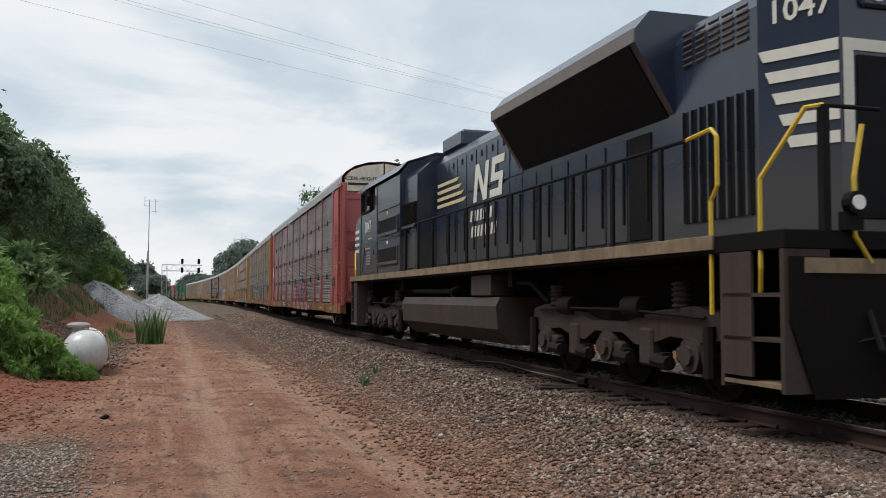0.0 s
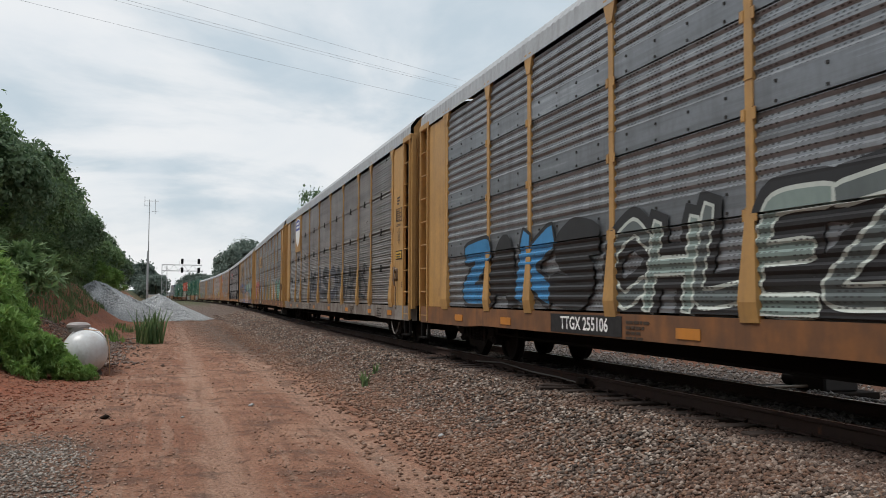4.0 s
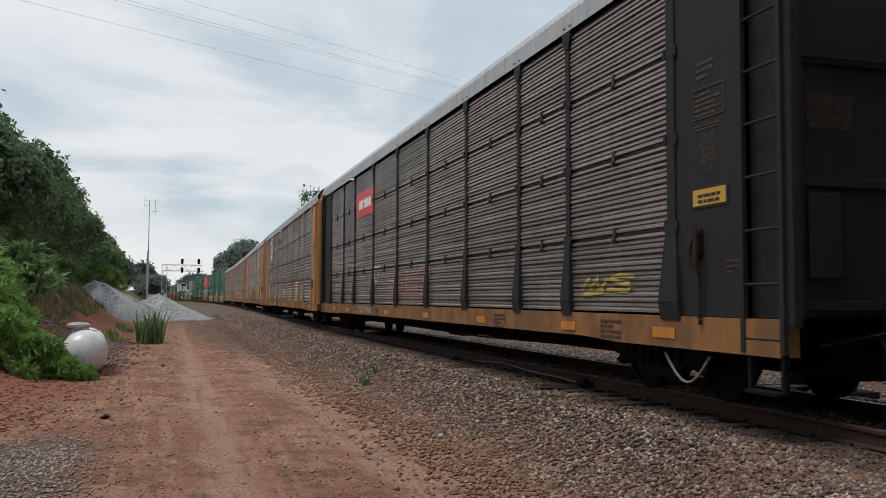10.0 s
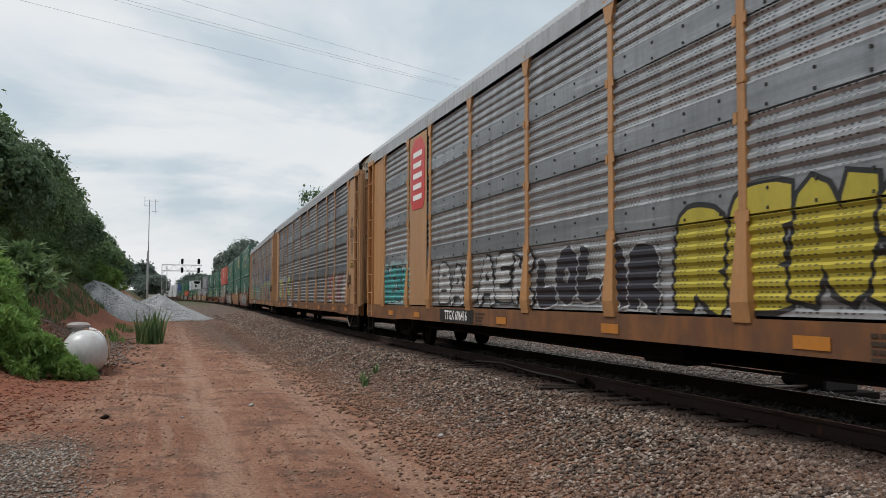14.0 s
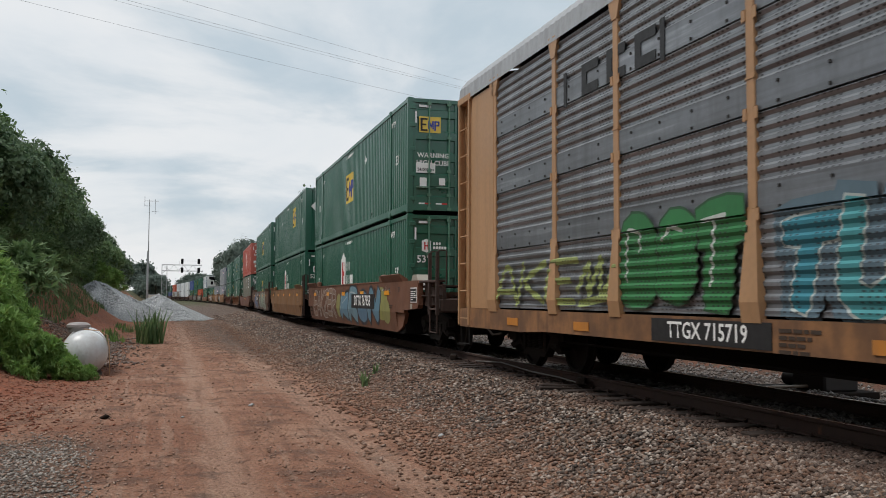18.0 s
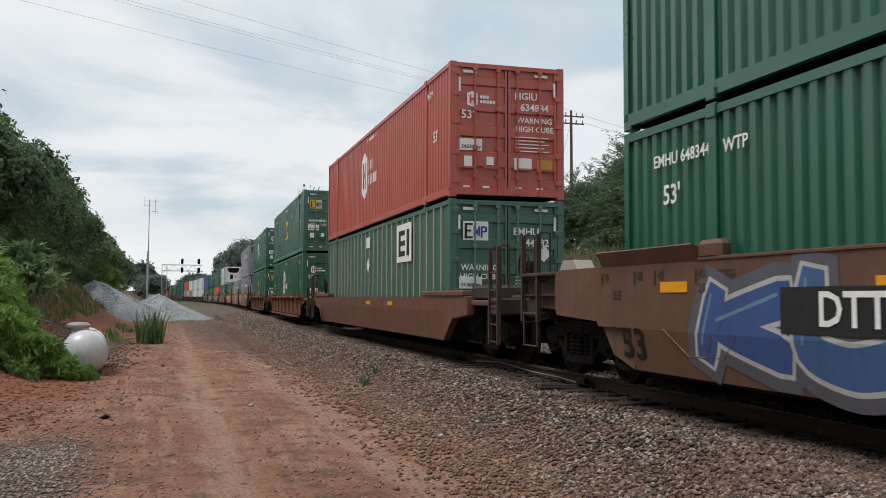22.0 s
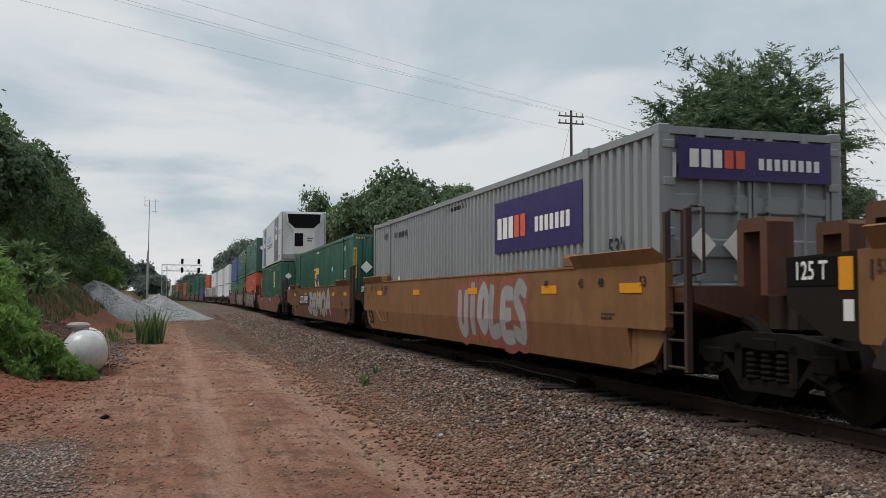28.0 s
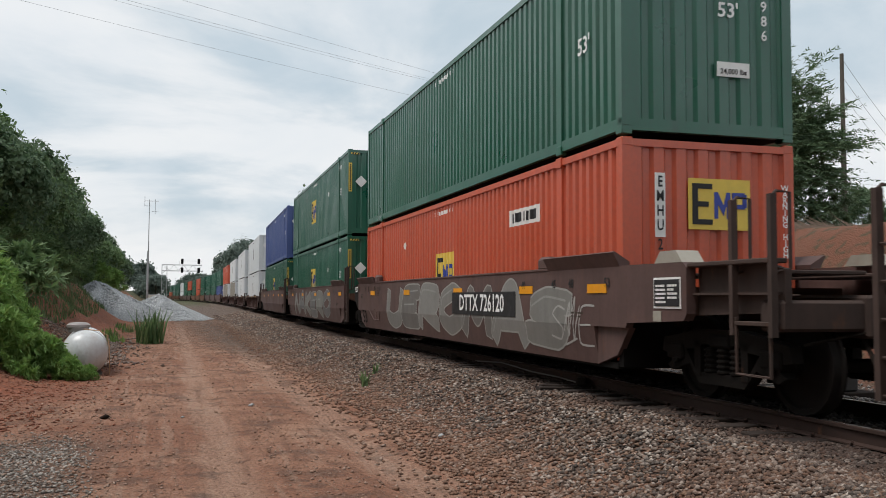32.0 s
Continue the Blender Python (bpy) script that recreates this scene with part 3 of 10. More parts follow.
def rack_corner(sy, sx):
    g = Geo()
    y0, y1 = sorted((sy * (AR_H - 0.75), sy * (AR_H - 0.02)))
    xa = AR_X - 0.10
    g.box(min(sx * xa, sx * (xa - 0.06)), max(sx * xa, sx * (xa - 0.06)), y0, y1, 0.97, 4.95, 0.01)
    ye = sy * (AR_H - 0.04)
    g.box(min(sx * xa, sx * AR_X), max(sx * xa, sx * AR_X), ye - 0.05, ye + 0.03, 0.9, 4.98, 0.008)
    g.box(min(sx * (xa - .05), sx * (AR_X + .05)), max(sx * (xa - .05), sx * (AR_X + .05)), y0 - 0.02, y1, 4.93, 5.06, 0.01)
    return g


def rack_ladder(sy, sx):
    g = Geo()
    x = sx * (AR_X + 0.02)
    ya, yb = sy * (AR_H - 0.70), sy * (AR_H - 0.10)
    for y in (ya, yb):
        g.box(x - 0.03, x + 0.02, y - 0.03, y + 0.03, 0.65, 4.95)
    return g


def rack_rung(sy, sx):
    x = sx * (AR_X + 0.02)
    return Geo().cyl((x, sy * (AR_H - 0.71), 0.78), (x, sy * (AR_H - 0.09), 0.78), 0.015, 6)


def rack_doors(sy, side):
    """One of the two folding end doors, bowed over the top."""
    g = Geo()
    y = sy * (AR_H - 0.10)
    s = 1 if side > 0 else -1
    pts = [(0.015, 1.0), (1.30, 1.0), (1.37, 5.24), (1.18, 5.48), (0.7, 5.67), (0.015, 5.77)]
    g.prism([(a * s, b) for a, b in pts], "y", y - sy * 0.05, y)
    g.cyl((s * 0.08, y + sy * 0.03, 1.0), (s * 0.08, y + sy * 0.03, 5.4), 0.025, 6)
    return g


def rack_under():
    g = Geo()
    g.box(-0.38, 0.38, -AR_H + 0.4, AR_H - 0.4, 0.36, 0.95, 0.02)
    for y in np.arange(-12, 12.1, 3.0):
        g.box(-1.28, 1.28, y - 0.08, y + 0.08, 0.62, 0.95)
    g.box(-1.32, 1.32, -AR_H + 0.2, AR_H - 0.2, 0.93, 0.99)
    g.box(-0.9, -0.5, -2.2, -1.2, 0.35, 0.75, 0.03)
    g.cyl((0.6, 1.0, 0.55), (0.6, 2.2, 0.55), 0.2, 10)
    g.tube([(-1.0, -11, 0.5), (-1.05, -4, 0.42), (-1.0, 4, 0.46), (-1.0, 11, 0.5)], 0.02, 5)
    return g


def rack_steps(sy, sx):
    g = Geo()
    y0, y1 = sy * (AR_H - 0.65), sy * (AR_H - 0.15)
    x = sx * 1.42
    for y in (y0, y1):
        g.box(x - 0.03, x + 0.03, y - 0.025, y + 0.025, 0.28, 0.66)
    g.box(x - 0.10, x + 0.05, min(y0, y1), max(y0, y1), 0.27, 0.30)
    return g


def lever_geo():
    """A pivoted latch with its hook and a short hanging chain."""
    g = Geo()
    y, x = -AR_H + 1.48, -AR_X - 0.04
    g.box(x - 0.01, x + 0.05, y - 0.05, y + 0.05, 1.62, 1.90, 0.01)
    g.cyl((x - 0.05, y, 1.84), (x + 0.05, y, 1.84), 0.055, 8)
    g.cyl((x - 0.05, y, 1.62), (x + 0.05, y, 1.62), 0.04, 8)
    g.tube([(x - 0.04, y - 0.01, 1.93), (x - 0.07, y - 0.07, 1.80), (x - 0.07, y - 0.09, 1.62), (x - 0.04, y - 0.05, 1.46)], 0.022, 6)
    g.tube([(x - 0.03, y + 0.06, 1.78), (x - 0.05, y + 0.09, 1.60), (x - 0.03, y + 0.05, 1.48)], 0.016, 6)
    for i in range(9):
        z = 1.44 - i * 0.062
        g.box(x - 0.03, x - 0.005, y - 0.05 - 0.012 * (1 + i % 2), y - 0.05 + 0.012 * (1 + i % 2), z - 0.055, z)
    return g


def chain_geo():
    g = Geo()
    a, b = -AR_H + 2.3, -AR_H + 1.4
    pts = []
    for i in range(9):
        t = i / 8
        pts.append((-1.40, a + (b - a) * t, 0.55 - 0.30 * math.sin(math.pi * t)))
    g.tube(pts, 0.015, 5)
    return g


def autorack(s_front, label, steel, panel, style, sill, mark, extras, lid=None):
    mid = s_front + 14.35 - 0.3
    car = thing("autorack_car", label, "rail car", "cars of the train")
    spans = [(AR_POSTS[i] - AR_H + 0.05, AR_POSTS[i + 1] - AR_H - 0.05) for i in range(len(AR_POSTS) - 1)]
    for i, (y0, y1) in enumerate(spans):
        pn = part("side_panel", cached(("side_panel", i, style), lambda: rack_panel(y0, y1, -1, style)), panel, car)
        tagged(part("clip_hardware", cached(("clips", i, style), lambda: rack_clips(y0, y1, style)), M["clip_dark"], pn), kind="stuff")
    for i, p in enumerate(AR_POSTS):
        part("post", cached(("post", i), lambda: rack_post(p - AR_H, -1, 0.18 if i in (0, 9) else 0.13)), steel, car)
    part("side_panel", cached(("far_panels", style), lambda: rack_panel(spans[0][0], spans[-1][1], 1, style)), panel, car)
    part("post", cached("far_posts", far_posts), steel, car)
    for sx in (-1, 1):
        part("side_sill", cached(("side_sill", sx), lambda: rack_sill(sx)), sill, car)
        for sy in (-1, 1):
            part("end_wall", cached(("end_wall", sy, sx), lambda: rack_end_wall(sy, sx)), steel, car)
            part("corner_post", cached(("corner_post", sy, sx), lambda: rack_corner(sy, sx)), steel, car)
            ld = part("ladder", cached(("ladder", sy, sx), lambda: rack_ladder(sy, sx)), steel, car)
            for i in range(8 if sx < 0 else 0):
                part("rung", cached(("rung", sy, sx), lambda: rack_rung(sy, sx)), steel, ld, "", pose(0, 0, i * 0.52))
            part("step", cached(("step", sy, sx), lambda: rack_steps(sy, sx)), M["under_dark"], car)
    for sy in (-1, 1):
        for side in (-1, 1):
            dr = part("end_door", cached(("end_door", sy, side), lambda: rack_doors(sy, side)), steel, car)
            for z in (1.05, 2.2, 3.35, 4.5) if sy < 0 else ():
                part("door_bar", cached(("door_bar", side), lambda: Geo().box(*sorted((side * 0.05, side * 1.28)), -AR_H + 0.07, -AR_H + 0.11, 0.0, 0.09, 0.006)), steel, dr, "", pose(0, 0, z))
        part("coupler", cached(("coupler", sy), lambda: coupler_geo(sy)), M["under"], car, "", pose(0, sy * (AR_H - 0.2), 0))
    part("roof", cached("rack_roof", rack_roof), M["roof_grey"], car, "ribbed galvanised roof")
    part("underframe", cached("rack_under", rack_under), M["under_dark"], car)
    part("door_lever", cached("lever", lever_geo, True), M["under"] if steel is M["rack_black"] else M["lever_steel"], car, "worn steel latch lever")
    part("chain", cached("chain", chain_geo, True), M["grey_metal"], car)
    for y in (-AR_H + 3.0, AR_H - 3.0):
        truck(car, y, mid)
    # sill fittings: reflectors, stencils and the car's number
    for i, y in enumerate((-11.6, -9.0, -5.2, -1.4, 2.6, 8.2, 10.8)):
        panel_on("side", y - 0.24, y + 0.24, 0.72, 0.84, M["faded_orange"], car, -1.475, "faded orange reflector", "reflector")
    for y0 in (-10.6, -6.5, 3.4):
        stencil("side", -y0 - 0.6, -y0, 0.66, 0.92, 4, M["stencil"], car, -1.474, int(y0 * 7))
    if mark in ("TTGX 255702", "TTGX 974086"):
        words(mark, 0.33 if mark == "TTGX 255702" else 0.27, M["pale_post"], car, (-1.474, 5.35 if mark == "TTGX 255702" else 5.6, 0.80), stretch=1.3)
    else:
        panel_on("side", 4.1, 6.3, 0.68, 0.94, M["black_mark"], car, -1.474, "black number board", "number_board")
        words(mark, 0.25, M["white_mark"], car, (-1.485, 5.2, 0.81))
    # stencils on the end plates
    ye = -AR_H
    xo, st = -AR_X - 0.003, M["stencil"]
    panel_on("side", ye + 0.97, ye + 1.62, 2.12, 2.34, M["black_mark"], car, xo, "", "plate_border")
    plate = panel_on("side", ye + 0.995, ye + 1.595, 2.145, 2.315, M["dull_yellow"], car, xo - 0.007, "yellow warning plate", "warning_plate")
    stencil("side", -ye - 1.50, -ye - 1.08, 2.17, 2.29, 2, M["black_mark"], plate, xo - 0.014, 3)
    for r, w in enumerate(("CLOSE", "AND LOCK", "DOORS", "BEFORE", "MOVING", "CAR")):
        words(w, 0.075, st, car, (xo - 0.004, ye + 1.30, 2.87 - 0.068 * r), stretch=0.95)
    g = Geo()
    for a, b, c, d in ((1.01, 1.60, 3.07, 3.085), (1.01, 1.60, 3.385, 3.40), (1.01, 1.025, 3.085, 3.385), (1.585, 1.60, 3.085, 3.385)):
        g.box(xo - 0.006, xo, ye + a, ye + b, c, d)
    part("table_border", g, st, car)
    stencil("side", -ye - 1.57, -ye - 1.06, 3.10, 3.37, 5, st, car, xo, 5)
    stencil("side", -ye - 1.52, -ye - 1.20, 3.50, 3.72, 3, st, car, xo, 7)
    stencil("side", -ye - 1.58, -ye - 1.10, 2.95, 3.02, 2, st, car, xo, 8)
    stencil("side", -ye - 1.02, -ye - 0.80, 1.42, 1.58, 3, st, car, xo, 9)
    for r, w in enumerate(("LOWER & LOCK", "HINGED DECK", "CLOSE & LOCK", "DOORS BEFORE", "MOVING CAR")):
        words(w, 0.085, st, car, (-0.97, ye + 0.04, 3.03 - 0.066 * r), END, 0.85)
    part("door_hatch", cached("door_hatch", lambda: Geo().box(-1.22, -0.86, -AR_H + 0.035, -AR_H + 0.055, 1.35, 2.14, 0.006)), steel, car)
    part("door_seam", cached("door_seam", lambda: Geo().box(-1.29, -0.10, -AR_H + 0.036, -AR_H + 0.056, 3.405, 3.44)), steel, car)
    if lid is not None:
        for s in (-1, 1):
            poly_on("end", [(s * 0.03, 4.78), (s * 1.34, 4.78), (s * 1.355, 5.22), (s * 1.16, 5.46), (s * 0.7, 5.65), (s * 0.03, 5.75)], lid, car, ye + 0.07, "painted door top", "door_top", 0.02)
        words("EXCESS HEIGHT CAR", 0.17, M["black_mark"], car, (-0.68, ye + 0.04, 5.2), END)
        panel_on("end", -1.25, -0.55, 4.98, 5.06, M["black_mark"], car, ye + 0.04)
    extras(car)
    return rides(car, mid, AR_H - 3.0)


def shield(car, y, wide, blue, stripes):
    """A railway's shield on a yellow plate, as plain shapes."""
    x = -AR_X - 0.03
    poly_on("side", [(y - wide / 2, 3.30), (y + wide / 2, 3.30), (y + wide / 2, 4.93), (y - wide / 2, 4.93)], M["rack_yellow"], car, x, "yellow plate", "plate", 0.02)
    h = 0.40 * wide
    pts = [(y - h, 4.75), (y, 4.86), (y + h, 4.75), (y + h * 1.02, 4.2), (y + h * 0.8, 3.8), (y + h * 0.3, 3.62), (y, 3.55), (y - h * 0.3, 3.62), (y - h * 0.8, 3.8), (y - h * 1.02, 4.2)]
    poly_on("side", pts, M["white_mark"], car, x - 0.022, "white shield", "shield")
    poly_on("side", [(y - h * 0.92, 4.30), (y + h * 0.92, 4.30), (y + h * 0.9, 4.72), (y, 4.82), (y - h * 0.9, 4.72)], blue, car, x - 0.03, "blue field")
    if stripes:
        for i in range(4):
            a = y - h * 0.82 + i * h * 0.44
            poly_on("side", [(a, 3.84), (a + h * 0.2, 3.78), (a + h * 0.2, 4.27), (a, 4.27)], M["red_mark"], car, x - 0.03)
    for r in range(2):
        panel_on("side", y - h * 0.55, y + h * 0.55, 4.40 + r * 0.17, 4.50 + r * 0.17, M["white_mark"], car, x - 0.036)


M["rack_yellow"] = painted("faded_yellow_paint", (0.44, 0.24, 0.065), 0.6, (0.15, 0.08, 0.04), 0.5, 0.4, grime=0.16)
M["rack_orange"] = painted("faded_orange_paint", (0.44, 0.215, 0.075), 0.55, (0.16, 0.08, 0.035), 0.45, 0.28)
M["faded_orange"] = painted("faded_orange_reflector_tape", (0.50, 0.19, 0.025), 0.5, (0.28, 0.12, 0.04), 0.6, 0.2)
M["lever_steel"] = painted("worn_latch_steel", (0.17, 0.125, 0.09), 0.5, (0.09, 0.05, 0.03), 0.5, 0.4)
M["rack_tan"] = painted("faded_tan_paint", (0.41, 0.225, 0.105), 0.55, (0.2, 0.12, 0.06), 0.35, 0.15)
M["rack_red"] = painted("faded_red_paint", (0.35, 0.072, 0.064), 0.5, (0.22, 0.09, 0.08), 0.45, 0.15)
M["rack_black"] = painted("black_rack_paint", (0.019, 0.020, 0.023), 0.7, (0.018, 0.014, 0.012), 0.35, 0.2)
M["rack_black"].node_tree.nodes["Principled BSDF"].inputs["Specular IOR Level"].default_value = 0.2
for n in ("rack_yellow", "rack_orange", "rack_tan", "rack_red"):
    M[n].node_tree.nodes["Principled BSDF"].inputs["Specular IOR Level"].default_value = 0.75
GREY, SLAT = (0.285, 0.303, 0.325), (0.262, 0.230, 0.218)
BLK, WHT = (0.012, 0.012, 0.014), (0.62, 0.63, 0.62)
RUSTY = (0.085, 0.045, 0.027)


# ---- spray paint: strokes laid over the folds of a side ----
STROKES = {
    "A": (((0.0, 0.0), (0.35, 0.95), (0.6, 1.0), (1.0, 0.0)), ((0.2, 0.35), (0.8, 0.35))),
    "B": (((0.05, 0.0), (0.05, 1.0), (0.75, 0.95), (0.8, 0.6), (0.15, 0.52), (0.9, 0.45), (0.9, 0.05), (0.05, 0.0)),),
    "C": (((1.0, 0.8), (0.6, 1.0), (0.1, 0.75), (0.05, 0.3), (0.5, 0.0), (1.0, 0.2)),),
    "E": (((0.95, 1.0), (0.1, 0.95), (0.05, 0.05), (1.0, 0.0)), ((0.1, 0.5), (0.8, 0.52))),
    "H": (((0.05, 1.0), (0.0, 0.0)), ((0.95, 1.0), (1.0, 0.0)), ((0.0, 0.5), (1.0, 0.5))),
    "K": (((0.08, 1.0), (0.0, 0.0)), ((0.95, 1.0), (0.2, 0.5), (1.0, 0.0))),
    "L": (((0.1, 1.0), (0.05, 0.05), (1.0, 0.1)),),
    "M": (((0.0, 0.0), (0.12, 1.0), (0.5, 0.35), (0.88, 1.0), (1.0, 0.0)),),
    "N": (((0.0, 0.0), (0.1, 1.0), (0.9, 0.05), (1.0, 1.0)),),
    "O": (((0.5, 1.0), (0.05, 0.75), (0.05, 0.25), (0.5, 0.0), (0.95, 0.25), (0.95, 0.75), (0.55, 1.0)),),
    "R": (((0.0, 0.0), (0.05, 1.0), (0.85, 0.95), (0.85, 0.6), (0.15, 0.48), (1.0, 0.0)),),
    "S": (((0.95, 0.9), (0.4, 1.0), (0.05, 0.75), (0.9, 0.35), (0.75, 0.02), (0.0, 0.1)),),
    "T": (((0.0, 0.95), (1.0, 1.0)), ((0.5, 0.95), (0.45, 0.0))),
    "U": (((0.0, 1.0), (0.05, 0.2), (0.5, 0.0), (0.95, 0.2), (1.0, 1.0)),),
    "X": (((0.0, 1.0), (1.0, 0.0)), ((1.0, 1.0), (0.0, 0.0))),
    "Y": (((0.0, 1.0), (0.5, 0.5), (1.0, 1.0)), ((0.5, 0.5), (0.4, 0.0))),
    "Z": (((0.0, 0.95), (1.0, 1.0), (0.05, 0.05), (1.0, 0.0)),),
    ">": (((0.0, 1.0), (1.0, 0.45), (0.0, 0.0)),),
    "I": (((0.5, 1.0), (0.5, 0.0)),),
    "~": (((0.0, 0.3), (0.25, 0.9), (0.35, 0.2), (0.6, 1.0), (0.7, 0.1), (1.0, 0.8)), ((0.1, 0.0), (0.9, 0.15))),
}
SPRAY = {}
WELL_SECTION = ((0.2, 0.096), (0.80, 0.0), (1.7, 0.0))


def spray_colour(c, holes=False):
    if (c, holes) not in SPRAY:
        SPRAY[c, holes] = painted("spray_paint", c, 0.5, tuple(v * 0.55 for v in c), 0.45, 0.04, perforated=holes, grime=0.12)
    return SPRAY[c, holes]


def curve_points(pts, step=0.07):
    """A smooth line through the points, sampled evenly."""
    p = [Vector(q) for q in pts]
    out = []
    for i in range(len(p) - 1):
        a, b, c, d = p[max(i - 1, 0)], p[i], p[i + 1], p[min(i + 2, len(p) - 1)]
        m0, m1 = (c - a) * 0.32, (d - b) * 0.32
        n = max(1, int((c - b).length / step))
        for j in range(n):
            t = j / n
            out.append(b * (2 * t**3 - 3 * t**2 + 1) + m0 * (t**3 - 2 * t**2 + t) + c * (-2 * t**3 + 3 * t**2) + m1 * (t**3 - t**2))
    return out + [p[-1]]


class Spray:
    """Paint on one side of a car: flat shapes in (y, z), each a little above the last, bent over the side's section."""

    def __init__(self, parent, section, face, lift=0.003, rise=0.0005, holes=False):
        self.holes = holes
        self.parent, self.section, self.face = parent, section, face
        self.off, self.rise, self.polys = lift, rise, {}

    def poly(self, pts, col):
        self.off += self.rise
        self.polys.setdefault(col, []).append([(y, z, self.off) for y, z in pts])

    def ellipse(self, y, z, ry, rz, col, n=18):
        self.poly([(y + ry * math.cos(2 * math.pi * i / n), z + rz * math.sin(2 * math.pi * i / n)) for i in range(n)], col)

    def stroke(self, pts, width, col, smooth_line=True):
        p = curve_points(pts) if smooth_line else [Vector(q) for q in pts]
        h = width / 2
        p[0], p[-1] = p[0] + (p[0] - p[1]).normalized() * h * 0.8, p[-1] + (p[-1] - p[-2]).normalized() * h * 0.8
        edge = []
        for i, q in enumerate(p):
            d = (p[min(i + 1, len(p) - 1)] - p[max(i - 1, 0)]).normalized()
            k = h * (0.78 if i in (0, len(p) - 1) else 1.0)
            edge.append((q.x - d.y * k, q.y + d.x * k, q.x + d.y * k, q.y - d.x * k))
        self.off += self.rise
        for i, (e, f) in enumerate(zip(edge, edge[1:])):
            o = self.off + self.rise * 0.5 * i / len(edge)
            self.polys.setdefault(col, []).append([(e[0], e[1], o), (f[0], f[1], o), (f[2], f[3], o), (e[2], e[3], o)])

    def letters(self, glyphs, y0, y1, z0, z1, fills, outline, fat=0.3, line=0.06, slant=0.15, backdrop=None, glint=None, seed=0):
        """Fat outlined shapes in a row from y0 (far) down to y1 (near)."""
        rng = random.Random(seed + len(glyphs))
        w = (y0 - y1) / len(glyphs)
        cells = []
        for i, g in enumerate(glyphs):
            m = fat / 2 + line * 0.6
            a, b = z0 + m + rng.uniform(-0.04, 0.08), z1 - m - rng.uniform(0.0, 0.16)
            ya = y0 - i * w - m * 0.75
            wd = w - m * 1.5
            sl = slant * rng.uniform(0.6, 1.4)
            cells.append([[(ya - wd * u - sl * (v - 0.5) * (b - a), a + v * (b - a)) for u, v in st] for st in STROKES[g]])
        if backdrop:
            for c in cells:
                for st in c:
                    self.stroke(st, fat + 2 * line + 0.26, backdrop)
        for i, c in enumerate(cells):
            if line:
                for st in c:
                    self.stroke(st, fat + 2 * line, outline)
            for st in c:
                self.stroke(st, fat, fills[i % len(fills)])
            if glint:
                for st in c:
                    q = [(y + fat * 0.22, z + fat * 0.12) for y, z in st[:max(2, len(st) // 2)]]
                    self.stroke(q, max(0.02, fat * 0.10), glint)

    def tag(self, glyphs, y0, y1, z0, z1, col, width=0.03, slant=0.2, seed=0):
        self.letters(glyphs, y0, y1, z0, z1, (col,), col, width, 0, slant, None, None, seed)

    def done(self, label):
        zs, ds = [a for a, _ in self.section], [b for _, b in self.section]
        for col, polys in self.polys.items():
            g = Geo()
            for poly in polys:
                lo, hi = min(p[1] for p in poly), max(p[1] for p in poly)
                todo = poly
                for k in [z for z in zs if lo + 1e-4 < z < hi - 1e-4] + [None]:
                    below, above = todo, []
                    if k is not None:
                        below, above = [], []
                        for p, q in zip(todo, todo[1:] + todo[:1]):
                            (below if p[1] <= k else above).append(p)
                            if (p[1] - k) * (q[1] - k) < 0:
                                t = (k - p[1]) / (q[1] - p[1])
                                c = (p[0] + (q[0] - p[0]) * t, k, p[2])
                                below.append(c)
                                above.append(c)
                            elif p[1] == k:
                                above.append(p)
                    if len(below) > 2:
                        mid = sum(p[1] for p in below) / len(below)
                        vs = []
                        for y, z, o in below:
                            # a step in the section is taken from the side of the piece
                            zz = z + (1e-6 if mid > z else -1e-6)
                            vs.append((-(self.face - float(np.interp(zz, zs, ds))) - o, y, z))
                        g.add(vs, [tuple(range(len(vs)))])
                    todo = above
                    if len(todo) < 3:
                        break
            tagged(part("spray_paint", g, spray_colour(col, self.holes), self.parent, label), kind="stuff")


def spray_on_rack(car, style):
    return Spray(car, rack_profile(style), AR_X, holes=style == "perf")


def spray_on_sill(car):
    return Spray(car, ((0.5, 0.0), (1.1, 0.0)), 1.4705, 0.0010, 0.00010)


def spray_on_well(car):
    return Spray(car, WELL_SECTION, 1.4805, 0.0012, 0.00012)



def rack_panels(name, col, holes=True):
    m = painted(name, col, 0.40 if holes else 0.36, (0.085, 0.087, 0.092) if holes else (0.085, 0.062, 0.052), 0.5, 0.03 if holes else 0.25, holes, 0.5 if holes else 0.55, 0.0, True)
    m.node_tree.nodes["Principled BSDF"].inputs["Specular IOR Level"].default_value = 0.8
    return m


def rack_sills(name, col):
    return painted(name, col, 0.7, RUSTY, 0.8, 0.75, grime=0.62)


